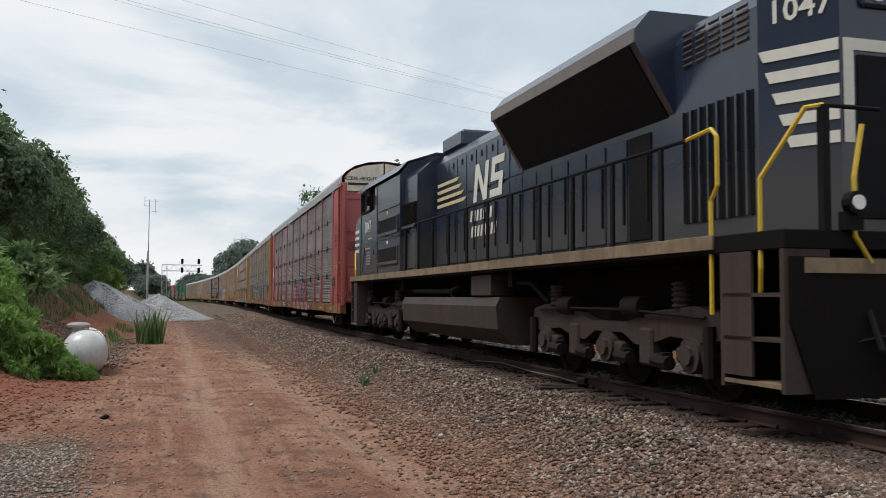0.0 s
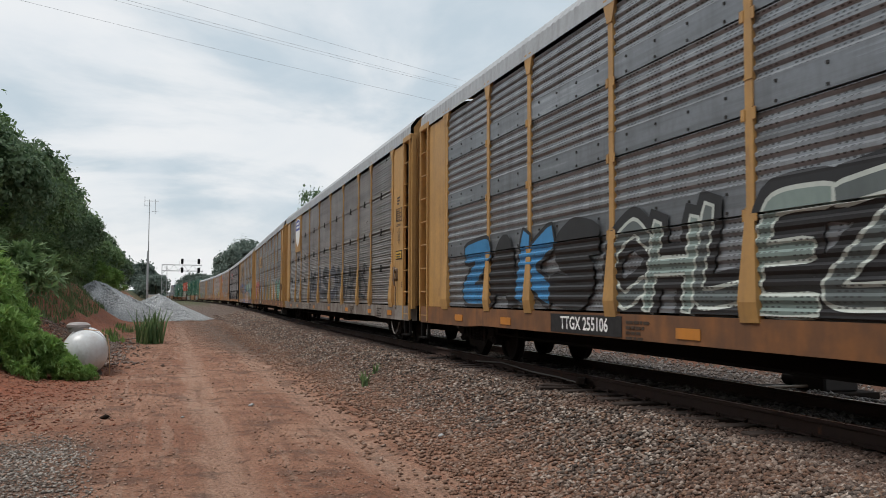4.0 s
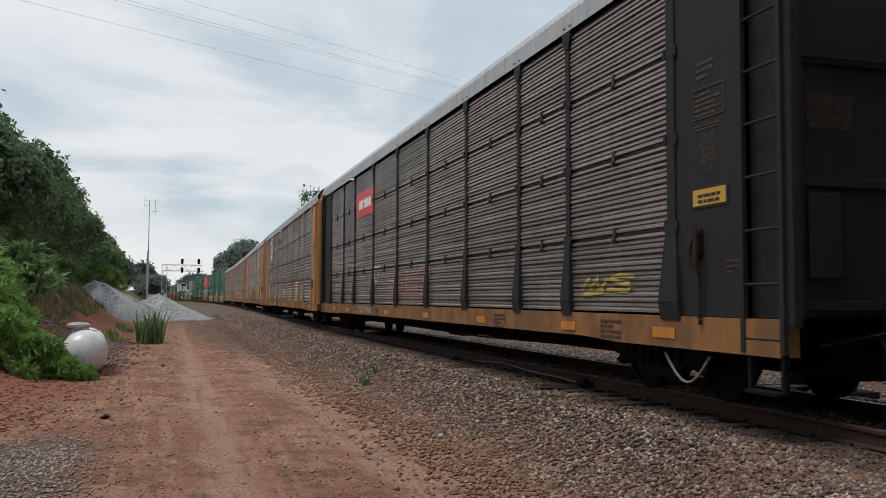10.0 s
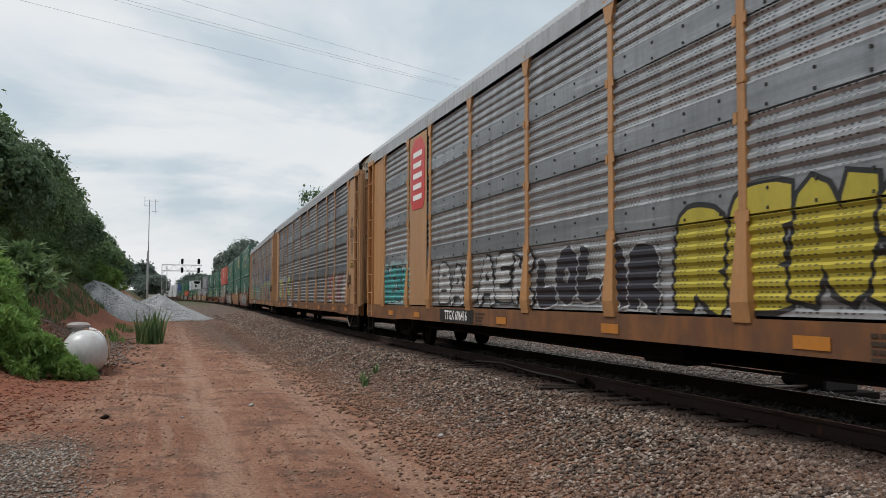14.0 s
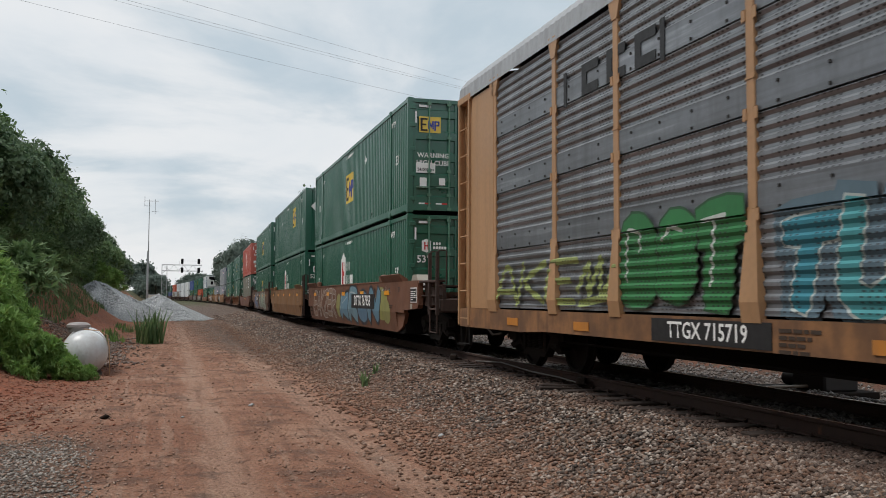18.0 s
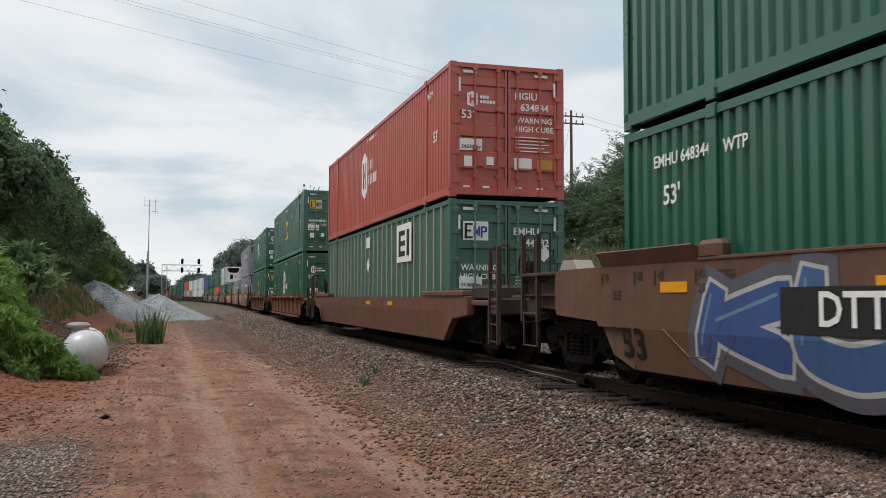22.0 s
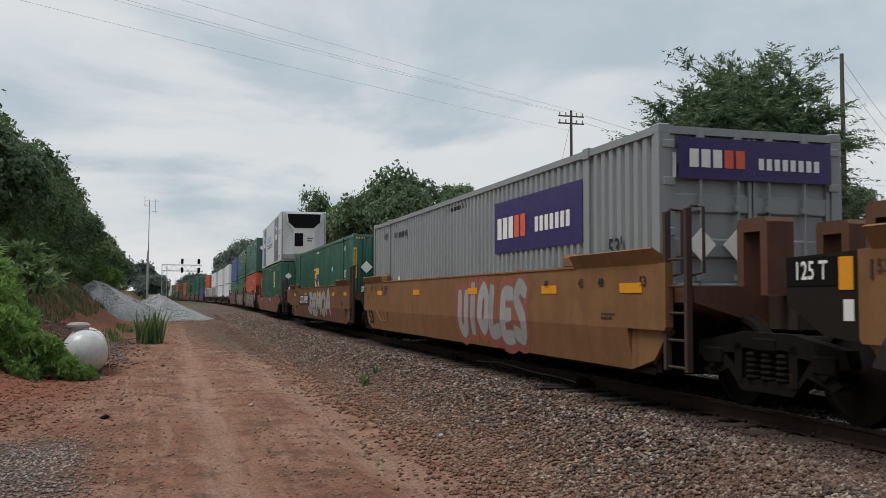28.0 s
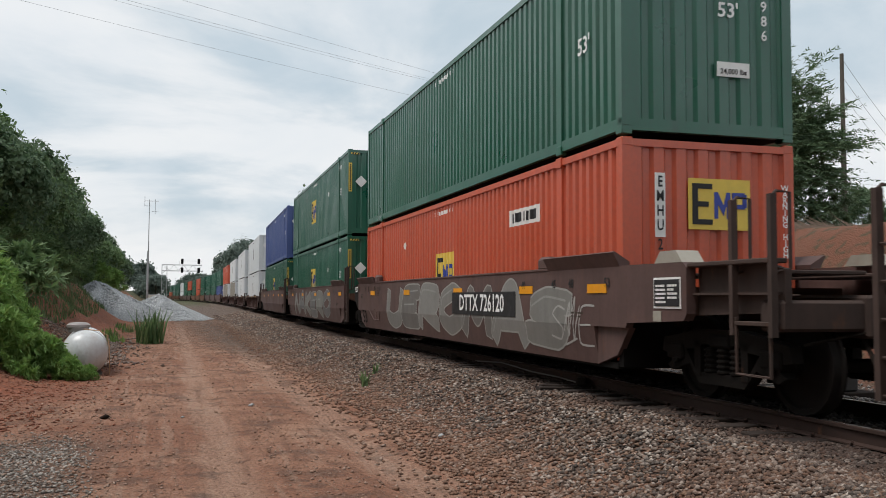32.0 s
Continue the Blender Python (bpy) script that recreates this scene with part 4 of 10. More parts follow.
def extras_red(car):
    """A yellow plate and white spray strokes on the rear end plates, pink letters on the slats."""
    p = spray_on_rack(car, "slat")
    p.letters("KATKZ", 0.9, -4.4, 0.98, 2.0, ((0.36, 0.17, 0.23), (0.31, 0.14, 0.20), (0.38, 0.20, 0.26)), BLK, 0.30, 0.11, 0.55, None, (0.44, 0.40, 0.41), 3)
    p.letters("SEZ", -4.4, -5.9, 1.1, 1.85, ((0.27, 0.31, 0.29),), BLK, 0.10, 0.05, 0.2, None, None, 5)
    p.letters("ARE", -1.0, -2.9, 1.75, 2.3, ((0.36, 0.40, 0.40),), BLK, 0.08, 0.045, 0.2, None, None, 6)
    for y in (-0.3, -2.4, -3.6):
        p.poly([(y, 1.02), (y - 0.5, 1.08), (y - 0.2, 1.75)], (0.02, 0.018, 0.02))
        p.stroke([(y + 0.3, 1.9), (y, 1.6), (y - 0.7, 1.5)], 0.09, (0.02, 0.018, 0.02))
    p.tag("RS~", 12.0, 9.4, 2.0, 3.4, (0.36, 0.35, 0.34), 0.025, 0.3, 1)
    p.tag("KAE~", 7.4, 5.1, 1.1, 2.0, (0.36, 0.33, 0.33), 0.03, 0.2, 2)
    p.tag("S~A", 9.4, 8.4, 1.0, 1.6, (0.40, 0.28, 0.30), 0.03, 0.2, 2)
    p.done("pink spray letters with black edges")
    q = spray_on_sill(car)
    for y0, y1 in ((0.9, 0.1), (-0.5, -1.7), (-2.1, -3.2), (-3.6, -4.6)):
        q.poly([(y0, 0.97), (y1, 0.97), (y1 - 0.2, 0.63), (y0 - 0.3, 0.63)][::-1], (0.36, 0.16, 0.21))
        q.stroke([(y0, 0.66), (y0 - 0.4, 0.85), (y1, 0.70)], 0.05, BLK)
    q.done("pink spray paint running over the sill")
    x = -AR_X - 0.004
    panel_on("side", 11.75, 12.35, 1.52, 1.74, M["dull_yellow"], car, x, "dull yellow warning plate", "warning_plate")
    stencil("side", -12.25, -11.85, 1.57, 1.70, 2, M["stencil"], car, x - 0.007, 4)
    strokes = [[(12.50, 2.40), (12.47, 2.80), (12.36, 2.84), (12.46, 2.50), (12.30, 2.38)], [(12.30, 2.72), (12.26, 2.50)], [(12.24, 2.74), (12.20, 2.50), (12.15, 2.70), (12.12, 2.48)], [(12.10, 2.45), (12.03, 2.78), (11.98, 2.45)], [(12.09, 2.55), (11.98, 2.56)],
               [(12.32 - 0.07 * math.cos(a), 2.90 + 0.08 * math.sin(a)) for a in np.linspace(0, 6.3, 11)], [(12.25, 3.05), (12.25, 2.80)], [(12.05 - 0.20 * math.cos(a), 2.46 + 0.14 * math.sin(a)) for a in np.linspace(0, 6.3, 15)], [(12.55, 2.66), (12.54, 2.55)], [(12.38, 2.44), (12.28, 2.62), (12.22, 2.42), (12.12, 2.60)]]
    for pts in strokes:
        part("spray_stroke", Geo().tube([(x, a, b) for a, b in pts], 0.009, 4), M["white_mark"], car)


def extras_sign(car):
    """A round red prohibition sign and a small placard on the corner plate."""
    x, y = -AR_X + 0.092, -AR_H + 0.30
    poly_on("side", [(y + 0.125 * math.cos(a), 1.68 + 0.14 * math.sin(a)) for a in np.arange(0, 6.2, 0.3)], M["label_white"], car, x, "round white sign with a red ring", "prohibition_sign")
    ring = [(x - 0.008, y + 0.125 * math.cos(a), 1.68 + 0.14 * math.sin(a)) for a in np.linspace(0, 6.2832, 21)]
    part("sign_ring", Geo().tube(ring, 0.011, 4).tube([(x - 0.008, y + 0.09, 1.78), (x - 0.008, y - 0.09, 1.58)], 0.011, 4), M["red_mark"], car)
    panel_on("side", y - 0.06, y + 0.06, 1.65, 1.70, M["black_mark"], car, x - 0.008)
    poly_on("side", [(y - 0.04, 1.19), (y + 0.06, 1.29), (y - 0.04, 1.39), (y - 0.14, 1.29)], M["grey_metal"], car, x, "small grey placard", "placard")
    for r, w in enumerate(("DECK", "CLEARANCE")):
        words(w, 0.085, M["stencil"], car, (x - 0.004, y + 0.08, 2.77 - 0.08 * r), stretch=0.85)


def extras_blue(car):
    p = spray_on_rack(car, "perf")
    sky = (0.03, 0.19, 0.40)
    p.poly([(-9.95, 1.0), (-7.7, 1.0), (-7.9, 1.9), (-8.9, 2.05), (-9.9, 2.0)], sky)
    p.poly([(-11.66, 1.0), (-9.95, 1.0), (-9.9, 2.02), (-11.66, 1.98)], (0.12, 0.13, 0.26))
    for i in range(4):
        p.tag("~S~R", -9.95, -11.6, 1.02 + 0.24 * i, 1.32 + 0.24 * i, (0.06, 0.05, 0.20) if i % 2 else (0.09, 0.16, 0.40), 0.035, 0.2, i)
    p.letters("SAE", -4.4, -7.9, 1.0, 1.95, ((0.015, 0.016, 0.02), sky, (0.02, 0.02, 0.03)), BLK, 0.32, 0.05, 0.3, sky, None, 4)
    p.letters("CHLEZ", 4.5, -0.6, 1.0, 2.2, ((0.10, 0.12, 0.12), (0.20, 0.26, 0.24)), (0.50, 0.54, 0.50), 0.16, 0.045, 0.2, BLK, None, 5)
    p.letters("TUR", -0.7, -4.2, 1.0, 2.1, (BLK, (0.03, 0.15, 0.32)), (0.40, 0.42, 0.43), 0.26, 0.04, 0.3, None, None, 7)
    p.letters("ZAKS", 10.5, 4.8, 1.0, 2.3, (sky, BLK, (0.04, 0.22, 0.46), BLK), BLK, 0.34, 0.07, 0.25, None, None, 6)
    p.done("blue and black spray letters")


def extras_two(car):
    p = spray_on_rack(car, "slat")
    p.letters("KELK", 11.6, 7.0, 1.0, 2.2, ((0.34, 0.335, 0.33), (0.30, 0.295, 0.29)), BLK, 0.26, 0.04, 0.2, None, None, 2)
    p.letters("MASON", 4.0, -4.6, 1.0, 2.35, ((0.02, 0.02, 0.025), (0.05, 0.05, 0.07)), (0.26, 0.26, 0.28), 0.34, 0.035, 0.2, None, None, 4)
    p.tag("AK~S", -5.0, -8.4, 1.1, 2.2, (0.02, 0.02, 0.025), 0.10, 0.3, 3)
    p.done("grey and black spray letters")
    shield(car, 8.17, 1.84, M["blue_mark"], False)


def extras_three(car):
    p = spray_on_rack(car, "perf")
    navy = (0.020, 0.018, 0.055)
    p.poly([(11.7, 1.0), (6.6, 1.0), (6.4, 2.3), (8.0, 2.75), (10.4, 2.45), (11.6, 1.8)][::-1], navy)
    p.letters("KNOX", 11.5, 7.0, 1.0, 2.6, ((0.36, 0.020, 0.028), (0.40, 0.024, 0.03)), WHT, 0.40, 0.085, 0.12, None, None, 1)
    for y, z in ((11.2, 1.35), (10.6, 2.2), (9.9, 1.5), (9.2, 2.1), (8.6, 1.3), (7.9, 2.25)):
        p.poly([(y + 0.13 * math.cos(a * 1.2566 + 0.3), z + 0.13 * math.sin(a * 1.2566 + 0.3)) for a in range(5)], (0.55, 0.36, 0.02))
    p.letters("UOUOUO", 0.5, -5.1, 1.0, 2.3, ((0.13, 0.135, 0.14), (0.20, 0.20, 0.19), (0.30, 0.28, 0.08)), (0.40, 0.40, 0.38), 0.26, 0.03, 0.05, None, (0.30, 0.29, 0.12), 9)
    p.letters("EMO", -5.3, -9.5, 0.98, 2.3, ((0.50, 0.37, 0.30), (0.52, 0.40, 0.33), (0.08, 0.33, 0.30)), BLK, 0.44, 0.085, 0.10, (0.36, 0.37, 0.37), None, 8)
    p.letters("RO", -9.6, -11.6, 0.98, 2.2, (MINT, (0.15, 0.38, 0.32)), BLK, 0.42, 0.06, 0.1, None, None, 4)
    p.done("large red, cream and teal spray letters")
    panel_on("side", 4.3, 6.8, 3.35, 4.15, M["rack_yellow"], car, -AR_X - 0.004, "yellow plate", "plate")
    for a, b, c, d in ((4.8, 4.95, 3.5, 4.0), (4.95, 5.25, 3.87, 4.0), (5.25, 5.4, 3.5, 4.0), (5.6, 5.75, 3.5, 4.0), (5.75, 6.1, 3.5, 3.63)):
        panel_on("side", a, b, c, d, M["black_mark"], car, -AR_X - 0.011)


def extras_four(car):
    p = spray_on_rack(car, "perf")
    deep, skin, ink = (0.03, 0.12, 0.36), (0.45, 0.31, 0.27), (0.015, 0.014, 0.02)
    # dark letters with pale and orange edges before a blue ground
    for i in range(8):
        p.ellipse(11.2 - i * 1.05, 2.0 + 0.12 * (i % 3), 0.75, 0.45, deep)
    p.letters("KAHSEKRA", 11.8, 3.8, 1.0, 2.2, (ink, (0.05, 0.035, 0.03)), (0.45, 0.44, 0.44), 0.24, 0.035, 0.25, (0.04, 0.03, 0.035), (0.42, 0.20, 0.10), 2)
    p.poly([(3.9, 1.0), (0.9, 1.0), (0.9, 2.1), (2.0, 2.5), (3.9, 2.4)][::-1], deep)
    p.poly([(3.4, 1.0), (2.8, 1.0), (2.7, 2.2), (3.3, 2.6)][::-1], (0.16, 0.22, 0.07))
    p.ellipse(2.45, 1.85, 0.52, 0.62, BLK)
    p.ellipse(2.45, 1.86, 0.47, 0.57, (0.38, 0.03, 0.05))
    p.poly([(2.95, 1.0), (1.95, 1.0), (2.0, 1.8), (2.9, 1.8)][::-1], (0.33, 0.025, 0.045))
    for y in (2.62, 2.28):
        for r, c in ((0.13, ink), (0.10, (0.40, 0.05, 0.06)), (0.05, ink)):
            p.ellipse(y, 2.12, r, r * 1.2, c, 12)
    for i in range(5):
        p.stroke([(2.85 - i * 0.18, 1.72), (2.83 - i * 0.18, 1.30)], 0.03, ink)
    p.tag("YS", 3.85, 3.2, 1.5, 2.4, ink, 0.04, 0.1, 3)
    # a face in profile and tall outlined letters over a green and blue wash
    for y, z, ry, rz, c in ((-1.2, 1.9, 2.0, 0.55, (0.30, 0.42, 0.36)), (-4.6, 1.8, 2.3, 0.6, (0.24, 0.44, 0.30)), (-8.0, 1.7, 2.6, 0.65, (0.05, 0.26, 0.38)), (-10.4, 1.75, 1.25, 0.6, (0.16, 0.36, 0.36)), (-6.4, 2.15, 1.6, 0.45, (0.30, 0.44, 0.36)), (-9.2, 2.2, 1.4, 0.4, (0.38, 0.46, 0.42))):
        p.ellipse(y, z, ry, rz, c, 26)
    p.ellipse(-0.9, 1.55, 1.25, 0.95, ink, 24)
    p.ellipse(-0.9, 1.55, 1.18, 0.88, (0.07, 0.25, 0.42), 24)
    for y, z, ry, rz in ((-0.9, 1.25, 1.30, 0.42), (-3.2, 1.22, 1.75, 0.50), (-5.2, 1.22, 1.30, 0.46)):
        p.ellipse(y, z, ry + 0.07, rz + 0.07, ink, 24)
    for y, z, ry, rz in ((-0.9, 1.25, 1.30, 0.42), (-3.2, 1.22, 1.75, 0.50), (-5.2, 1.22, 1.30, 0.46)):
        p.ellipse(y, z, ry, rz, skin, 24)
    p.ellipse(-0.85, 1.78, 0.55, 0.36, ink)
    p.ellipse(-1.0, 1.84, 0.34, 0.24, (0.10, 0.34, 0.52))
    p.ellipse(-1.35, 1.80, 0.16, 0.30, ink)
    p.stroke([(0.1, 1.9), (-0.4, 2.35), (-1.3, 2.3), (-1.9, 1.7)], 0.07, ink)
    p.stroke([(-2.0, 1.55), (-3.0, 1.8), (-4.4, 1.72), (-5.6, 1.9), (-6.4, 1.5)], 0.09, ink)
    p.stroke([(-2.2, 1.1), (-2.7, 1.45), (-3.3, 1.4), (-3.6, 1.2)], 0.14, (0.08, 0.05, 0.06))
    p.stroke([(-4.9, 1.5), (-5.6, 1.3), (-6.1, 1.4)], 0.16, (0.03, 0.20, 0.24))
    for y0, y1 in ((-1.5, -4.3), (-4.6, -7.4), (-7.8, -10.8)):
        p.stroke([(y0, 2.25), (y0 - 0.1, 2.72), (y0 - 0.9, 2.86), (y1 + 0.4, 2.92)], 0.13, ink)
        p.stroke([(y0 - 1.4, 2.75), (y0 - 1.75, 2.3), (y0 - 1.6, 1.85), (y0 - 2.4, 1.75), (y1, 1.9)], 0.09, ink)
        p.ellipse(y0 - 2.1, 2.25, 0.34, 0.34, ink)
        p.ellipse(y0 - 2.05, 2.36, 0.13, 0.15, (0.46, 0.47, 0.48))
    p.done("blue, green and pink spray mural with black outlines")
    q = spray_on_sill(car)
    for i in range(9):
        q.poly([(11.4 - i * 0.85, 0.97), (10.5 - i * 0.85, 0.97), (10.4 - i * 0.85, 0.63), (11.3 - i * 0.85, 0.63)][::-1], ((0.30, 0.10, 0.09), (0.16, 0.20, 0.10), deep, (0.30, 0.20, 0.14))[i % 4])
    q.poly([(3.7, 0.97), (0.5, 0.97), (0.4, 0.63), (3.7, 0.63)][::-1], deep)
    q.poly([(3.0, 0.97), (2.5, 0.97), (2.4, 0.63), (2.9, 0.63)][::-1], (0.16, 0.20, 0.07))
    q.stroke([(2.3, 0.9), (1.8, 0.75), (1.3, 0.92)], 0.13, (0.34, 0.03, 0.05))
    q.poly([(0.3, 0.97), (-6.2, 0.97), (-6.0, 0.63), (0.0, 0.63)][::-1], skin)
    q.poly([(-6.3, 0.97), (-11.6, 0.97), (-11.6, 0.63), (-6.1, 0.63)][::-1], (0.07, 0.055, 0.10))
    q.stroke([(0.3, 0.95), (-0.6, 0.70), (-2.2, 0.72), (-2.6, 0.92)], 0.05, ink)
    q.stroke([(-2.6, 0.66), (-3.4, 0.82), (-4.6, 0.75), (-6.1, 0.70)], 0.05, ink)
    q.stroke([(-2.3, 0.95), (-2.5, 0.80), (-2.3, 0.66)], 0.16, (0.06, 0.05, 0.07))
    q.stroke([(-7.2, 0.95), (-8.2, 0.72), (-9.6, 0.86), (-11, 0.7)], 0.06, (0.22, 0.24, 0.34))
    q.done("spray mural running over the sill")
    for i in range(3):
        y = 6.5 - i * 0.72
        poly_on("side", [(y, 3.75), (y - 0.52, 3.75), (y - 0.38, 4.3), (y + 0.14, 4.3)], M["black_mark"], car, -AR_X - 0.004)
    panel_on("side", 4.4, 6.6, 3.48, 3.62, M["black_mark"], car, -AR_X - 0.004)


def extras_five(car):
    p = spray_on_rack(car, "slat")
    p.letters("SAKE", 2.6, -1.6, 1.0, 2.0, ((0.24, 0.12, 0.11), (0.20, 0.09, 0.085)), (0.32, 0.29, 0.27), 0.2, 0.025, 0.2, None, None, 1)
    p.tag("AV".replace("V", "U"), 10.6, 6.0, 2.15, 2.7, (0.38, 0.37, 0.36), 0.05, 0.2, 2)
    p.poly([(4.6, 2.05), (3.4, 2.05), (4.0, 1.45)], (0.36, 0.35, 0.34))
    p.poly([(4.35, 1.97), (3.65, 1.97), (4.0, 1.62)], (0.14, 0.12, 0.115))
    p.tag("~S", -9.4, -10.9, 1.15, 1.6, (0.34, 0.25, 0.05), 0.06, 0.2, 3)
    p.done("faded red and white spray marks")
    panel_on("side", 4.3, 6.9, 3.6, 4.35, M["red_mark"], car, -AR_X - 0.004, "red plate", "plate")
    for i in range(6):
        panel_on("side", 4.75 + i * 0.30, 4.96 + i * 0.30, 3.84, 4.10, M["white_mark"], car, -AR_X - 0.011)


def extras_six(car):
    p = spray_on_rack(car, "perf")
    p.letters("NI", -5.6, -7.0, 1.0, 2.1, ((0.56, 0.58, 0.58),), (0.44, 0.46, 0.46), 0.26, 0.03, 0.1, None, None, 1)
    for i, (a, b) in enumerate(((-7.1, -8.0), (-8.0, -9.2), (-9.2, -10.5), (-10.5, -11.7))):
        p.stroke([(a, 1.1), (a - 0.25, 2.35), (a - 0.45, 2.3), (a - 0.5, 1.4), (b + 0.1, 2.0 + 0.15 * (i % 2)), (b, 1.1)], 0.04, (0.50, 0.53, 0.54))
        p.tag("K", a - 0.4, b, 1.05, 1.7, (0.46, 0.50, 0.52), 0.035, 0.2, i)
    p.letters("SRHOMA", 2.0, -3.6, 0.99, 1.75, ((0.45, 0.44, 0.38), (0.40, 0.40, 0.36)), BLK, 0.17, 0.05, 0.2, (0.34, 0.20, 0.22), None, 3)
    # tall hollow letters, one thin line each, and short strokes on the sheets between
    for i, (y0, w, top) in enumerate(((11.75, 0.55, 1.95), (11.0, 0.6, 2.1), (10.35, 0.4, 2.25), (9.55, 0.75, 2.35), (8.75, 0.8, 2.15), (7.55, 0.6, 2.0), (6.8, 0.8, 2.1))):
        p.stroke([(y0, 1.02), (y0 + 0.06, top - 0.15), (y0 - 0.1, top), (y0 - 0.35 * w, top - 0.28), (y0 - w, top - 0.12), (y0 - 0.8 * w, 1.45), (y0 - 0.9 * w, 1.0)], 0.034, (0.60, 0.61, 0.61), i % 2 == 0)
        p.stroke([(y0 - 0.3 * w, 1.55), (y0 - 0.75 * w, 1.68 + 0.1 * (i % 3))], 0.03, (0.58, 0.59, 0.59))
    p.done("white spray lines and pale letters")
    shield(car, 8.17, 1.84, M["blue_mark"], True)
    words("BUILDING AMERICA", 0.36, M["black_mark"], car, (-AR_X - 0.006, 4.15, 4.38), stretch=1.2)


def red_plate(car, y):
    panel_on("side", y - 0.75, y + 0.75, 1.0, 4.93, M["rack_tan"], car, -AR_X - 0.02, "tan panel", "panel")
    poly_on("side", [(y - 0.45, 3.2), (y + 0.45, 3.2), (y + 0.6, 3.4), (y + 0.6, 4.6), (y + 0.25, 4.85), (y - 0.25, 4.85), (y - 0.6, 4.6), (y - 0.6, 3.4)], M["red_mark"], car, -AR_X - 0.03, "red emblem", "emblem")
    for r in range(5):
        panel_on("side", y - 0.38 + 0.05 * (r % 2), y + 0.38, 3.42 + r * 0.25, 3.54 + r * 0.25, M["white_mark"], car, -AR_X - 0.038)


def extras_seven(car):
    p = spray_on_rack(car, "perf")
    p.letters("RENSYE", -2.95, -8.9, 0.98, 2.3, ((0.44, 0.37, 0.04), (0.48, 0.40, 0.05)), BLK, 0.42, 0.06, 0.12, None, None, 2)
    p.letters("LOLAP".replace("P", "R"), 1.1, -2.6, 1.0, 1.95, ((0.020, 0.021, 0.032), (0.026, 0.026, 0.04)), (0.46, 0.47, 0.48), 0.30, 0.03, 0.1, None, None, 3)
    p.letters("BALAEK", 6.5, 1.2, 1.0, 1.95, ((0.46, 0.47, 0.47), (0.40, 0.41, 0.42)), BLK, 0.22, 0.045, 0.1, None, None, 4)
    p.letters("BESO", 11.6, 9.0, 0.98, 1.95, ((0.03, 0.28, 0.30), (0.04, 0.34, 0.33)), BLK, 0.24, 0.04, 0.15, (0.30, 0.42, 0.42), None, 5)
    p.done("yellow, black, silver and teal spray letters")
    red_plate(car, -7.97)
    red_plate(car, 8.17)
    g = Geo().box(-1.36, -0.75, -AR_H + 0.02, -AR_H + 0.08, 1.0, 4.6)
    part("door_panel", g, M["galv"], car, "bare galvanised door panel")


def extras_eight(car):
    p = spray_on_rack(car, "perf")
    p.letters("SEKA", -7.6, -11.5, 1.0, 2.1, ((0.33, 0.10, 0.10), (0.40, 0.40, 0.40)), (0.48, 0.48, 0.48), 0.20, 0.03, 0.2, None, None, 1)
    p.letters("ZERO", 11.2, 5.4, 1.15, 2.3, ((0.40, 0.41, 0.12), (0.28, 0.30, 0.30), (0.16, 0.22, 0.34)), (0.48, 0.48, 0.42), 0.24, 0.03, 0.2, None, None, 2)
    p.done("faint red and yellow spray letters")


def extras_nine(car):
    extras_sign(car)
    p = spray_on_rack(car, "perf")
    lime, slate, pale = (0.34, 0.38, 0.10), (0.055, 0.07, 0.11), (0.46, 0.48, 0.44)
    # arrows and angular letters on a lime and lilac ground
    for i in range(7):
        p.ellipse(-1.6 - i * 1.45, 1.75 + 0.1 * (i % 2), 0.95, 0.42, (lime, (0.22, 0.24, 0.36), (0.36, 0.40, 0.20))[i % 3], 16)
    p.letters("A>KAX>E>", -0.9, -11.6, 0.99, 2.0, (slate, (0.10, 0.12, 0.15), (0.20, 0.22, 0.22)), pale, 0.30, 0.04, 0.3, None, (0.30, 0.34, 0.16), 4)
    p.tag("BO~I", -3.2, -5.0, 2.15, 2.45, (0.025, 0.11, 0.36), 0.05, 0.1, 1)
    p.tag("SHR", -6.6, -8.4, 2.2, 2.75, (0.025, 0.11, 0.36), 0.08, 0.1, 2)
    p.tag("2I".replace("2", "Z"), -8.7, -9.6, 2.3, 2.85, (0.03, 0.14, 0.40), 0.09, 0.1, 3)
    p.ellipse(-10.2, 1.95, 0.28, 0.22, (0.05, 0.36, 0.40))
    p.letters("TURSEA", 4.0, -0.8, 0.99, 2.05, ((0.03, 0.20, 0.26), (0.06, 0.28, 0.30), (0.18, 0.30, 0.22)), (0.42, 0.46, 0.44), 0.26, 0.03, 0.2, (0.10, 0.16, 0.20), None, 6)
    p.letters("BST", 7.0, 4.5, 1.0, 2.3, ((0.025, 0.17, 0.05), (0.03, 0.20, 0.06)), (0.02, 0.08, 0.03), 0.52, 0.03, 0.05, None, (0.50, 0.54, 0.50), 2)
    p.tag("AKE~", 11.6, 7.2, 1.0, 1.75, (0.30, 0.36, 0.12), 0.10, 0.3, 5)
    p.done("green, lime and blue spray mural")
    for a, b, c, d in ((6.0, 6.1, 3.9, 4.4), (8.7, 8.8, 3.9, 4.4)):
        panel_on("side", a, b, c, d, M["black_mark"], car, -AR_X - 0.004)
    for i in range(3):
        y = 8.2 - i * 0.75
        poly_on("side", [(y, 3.95), (y - 0.5, 3.95), (y - 0.5, 4.08), (y - 0.15, 4.08), (y - 0.15, 4.25), (y - 0.5, 4.25), (y - 0.5, 4.38), (y, 4.38)], M["black_mark"], car, -AR_X - 0.004)


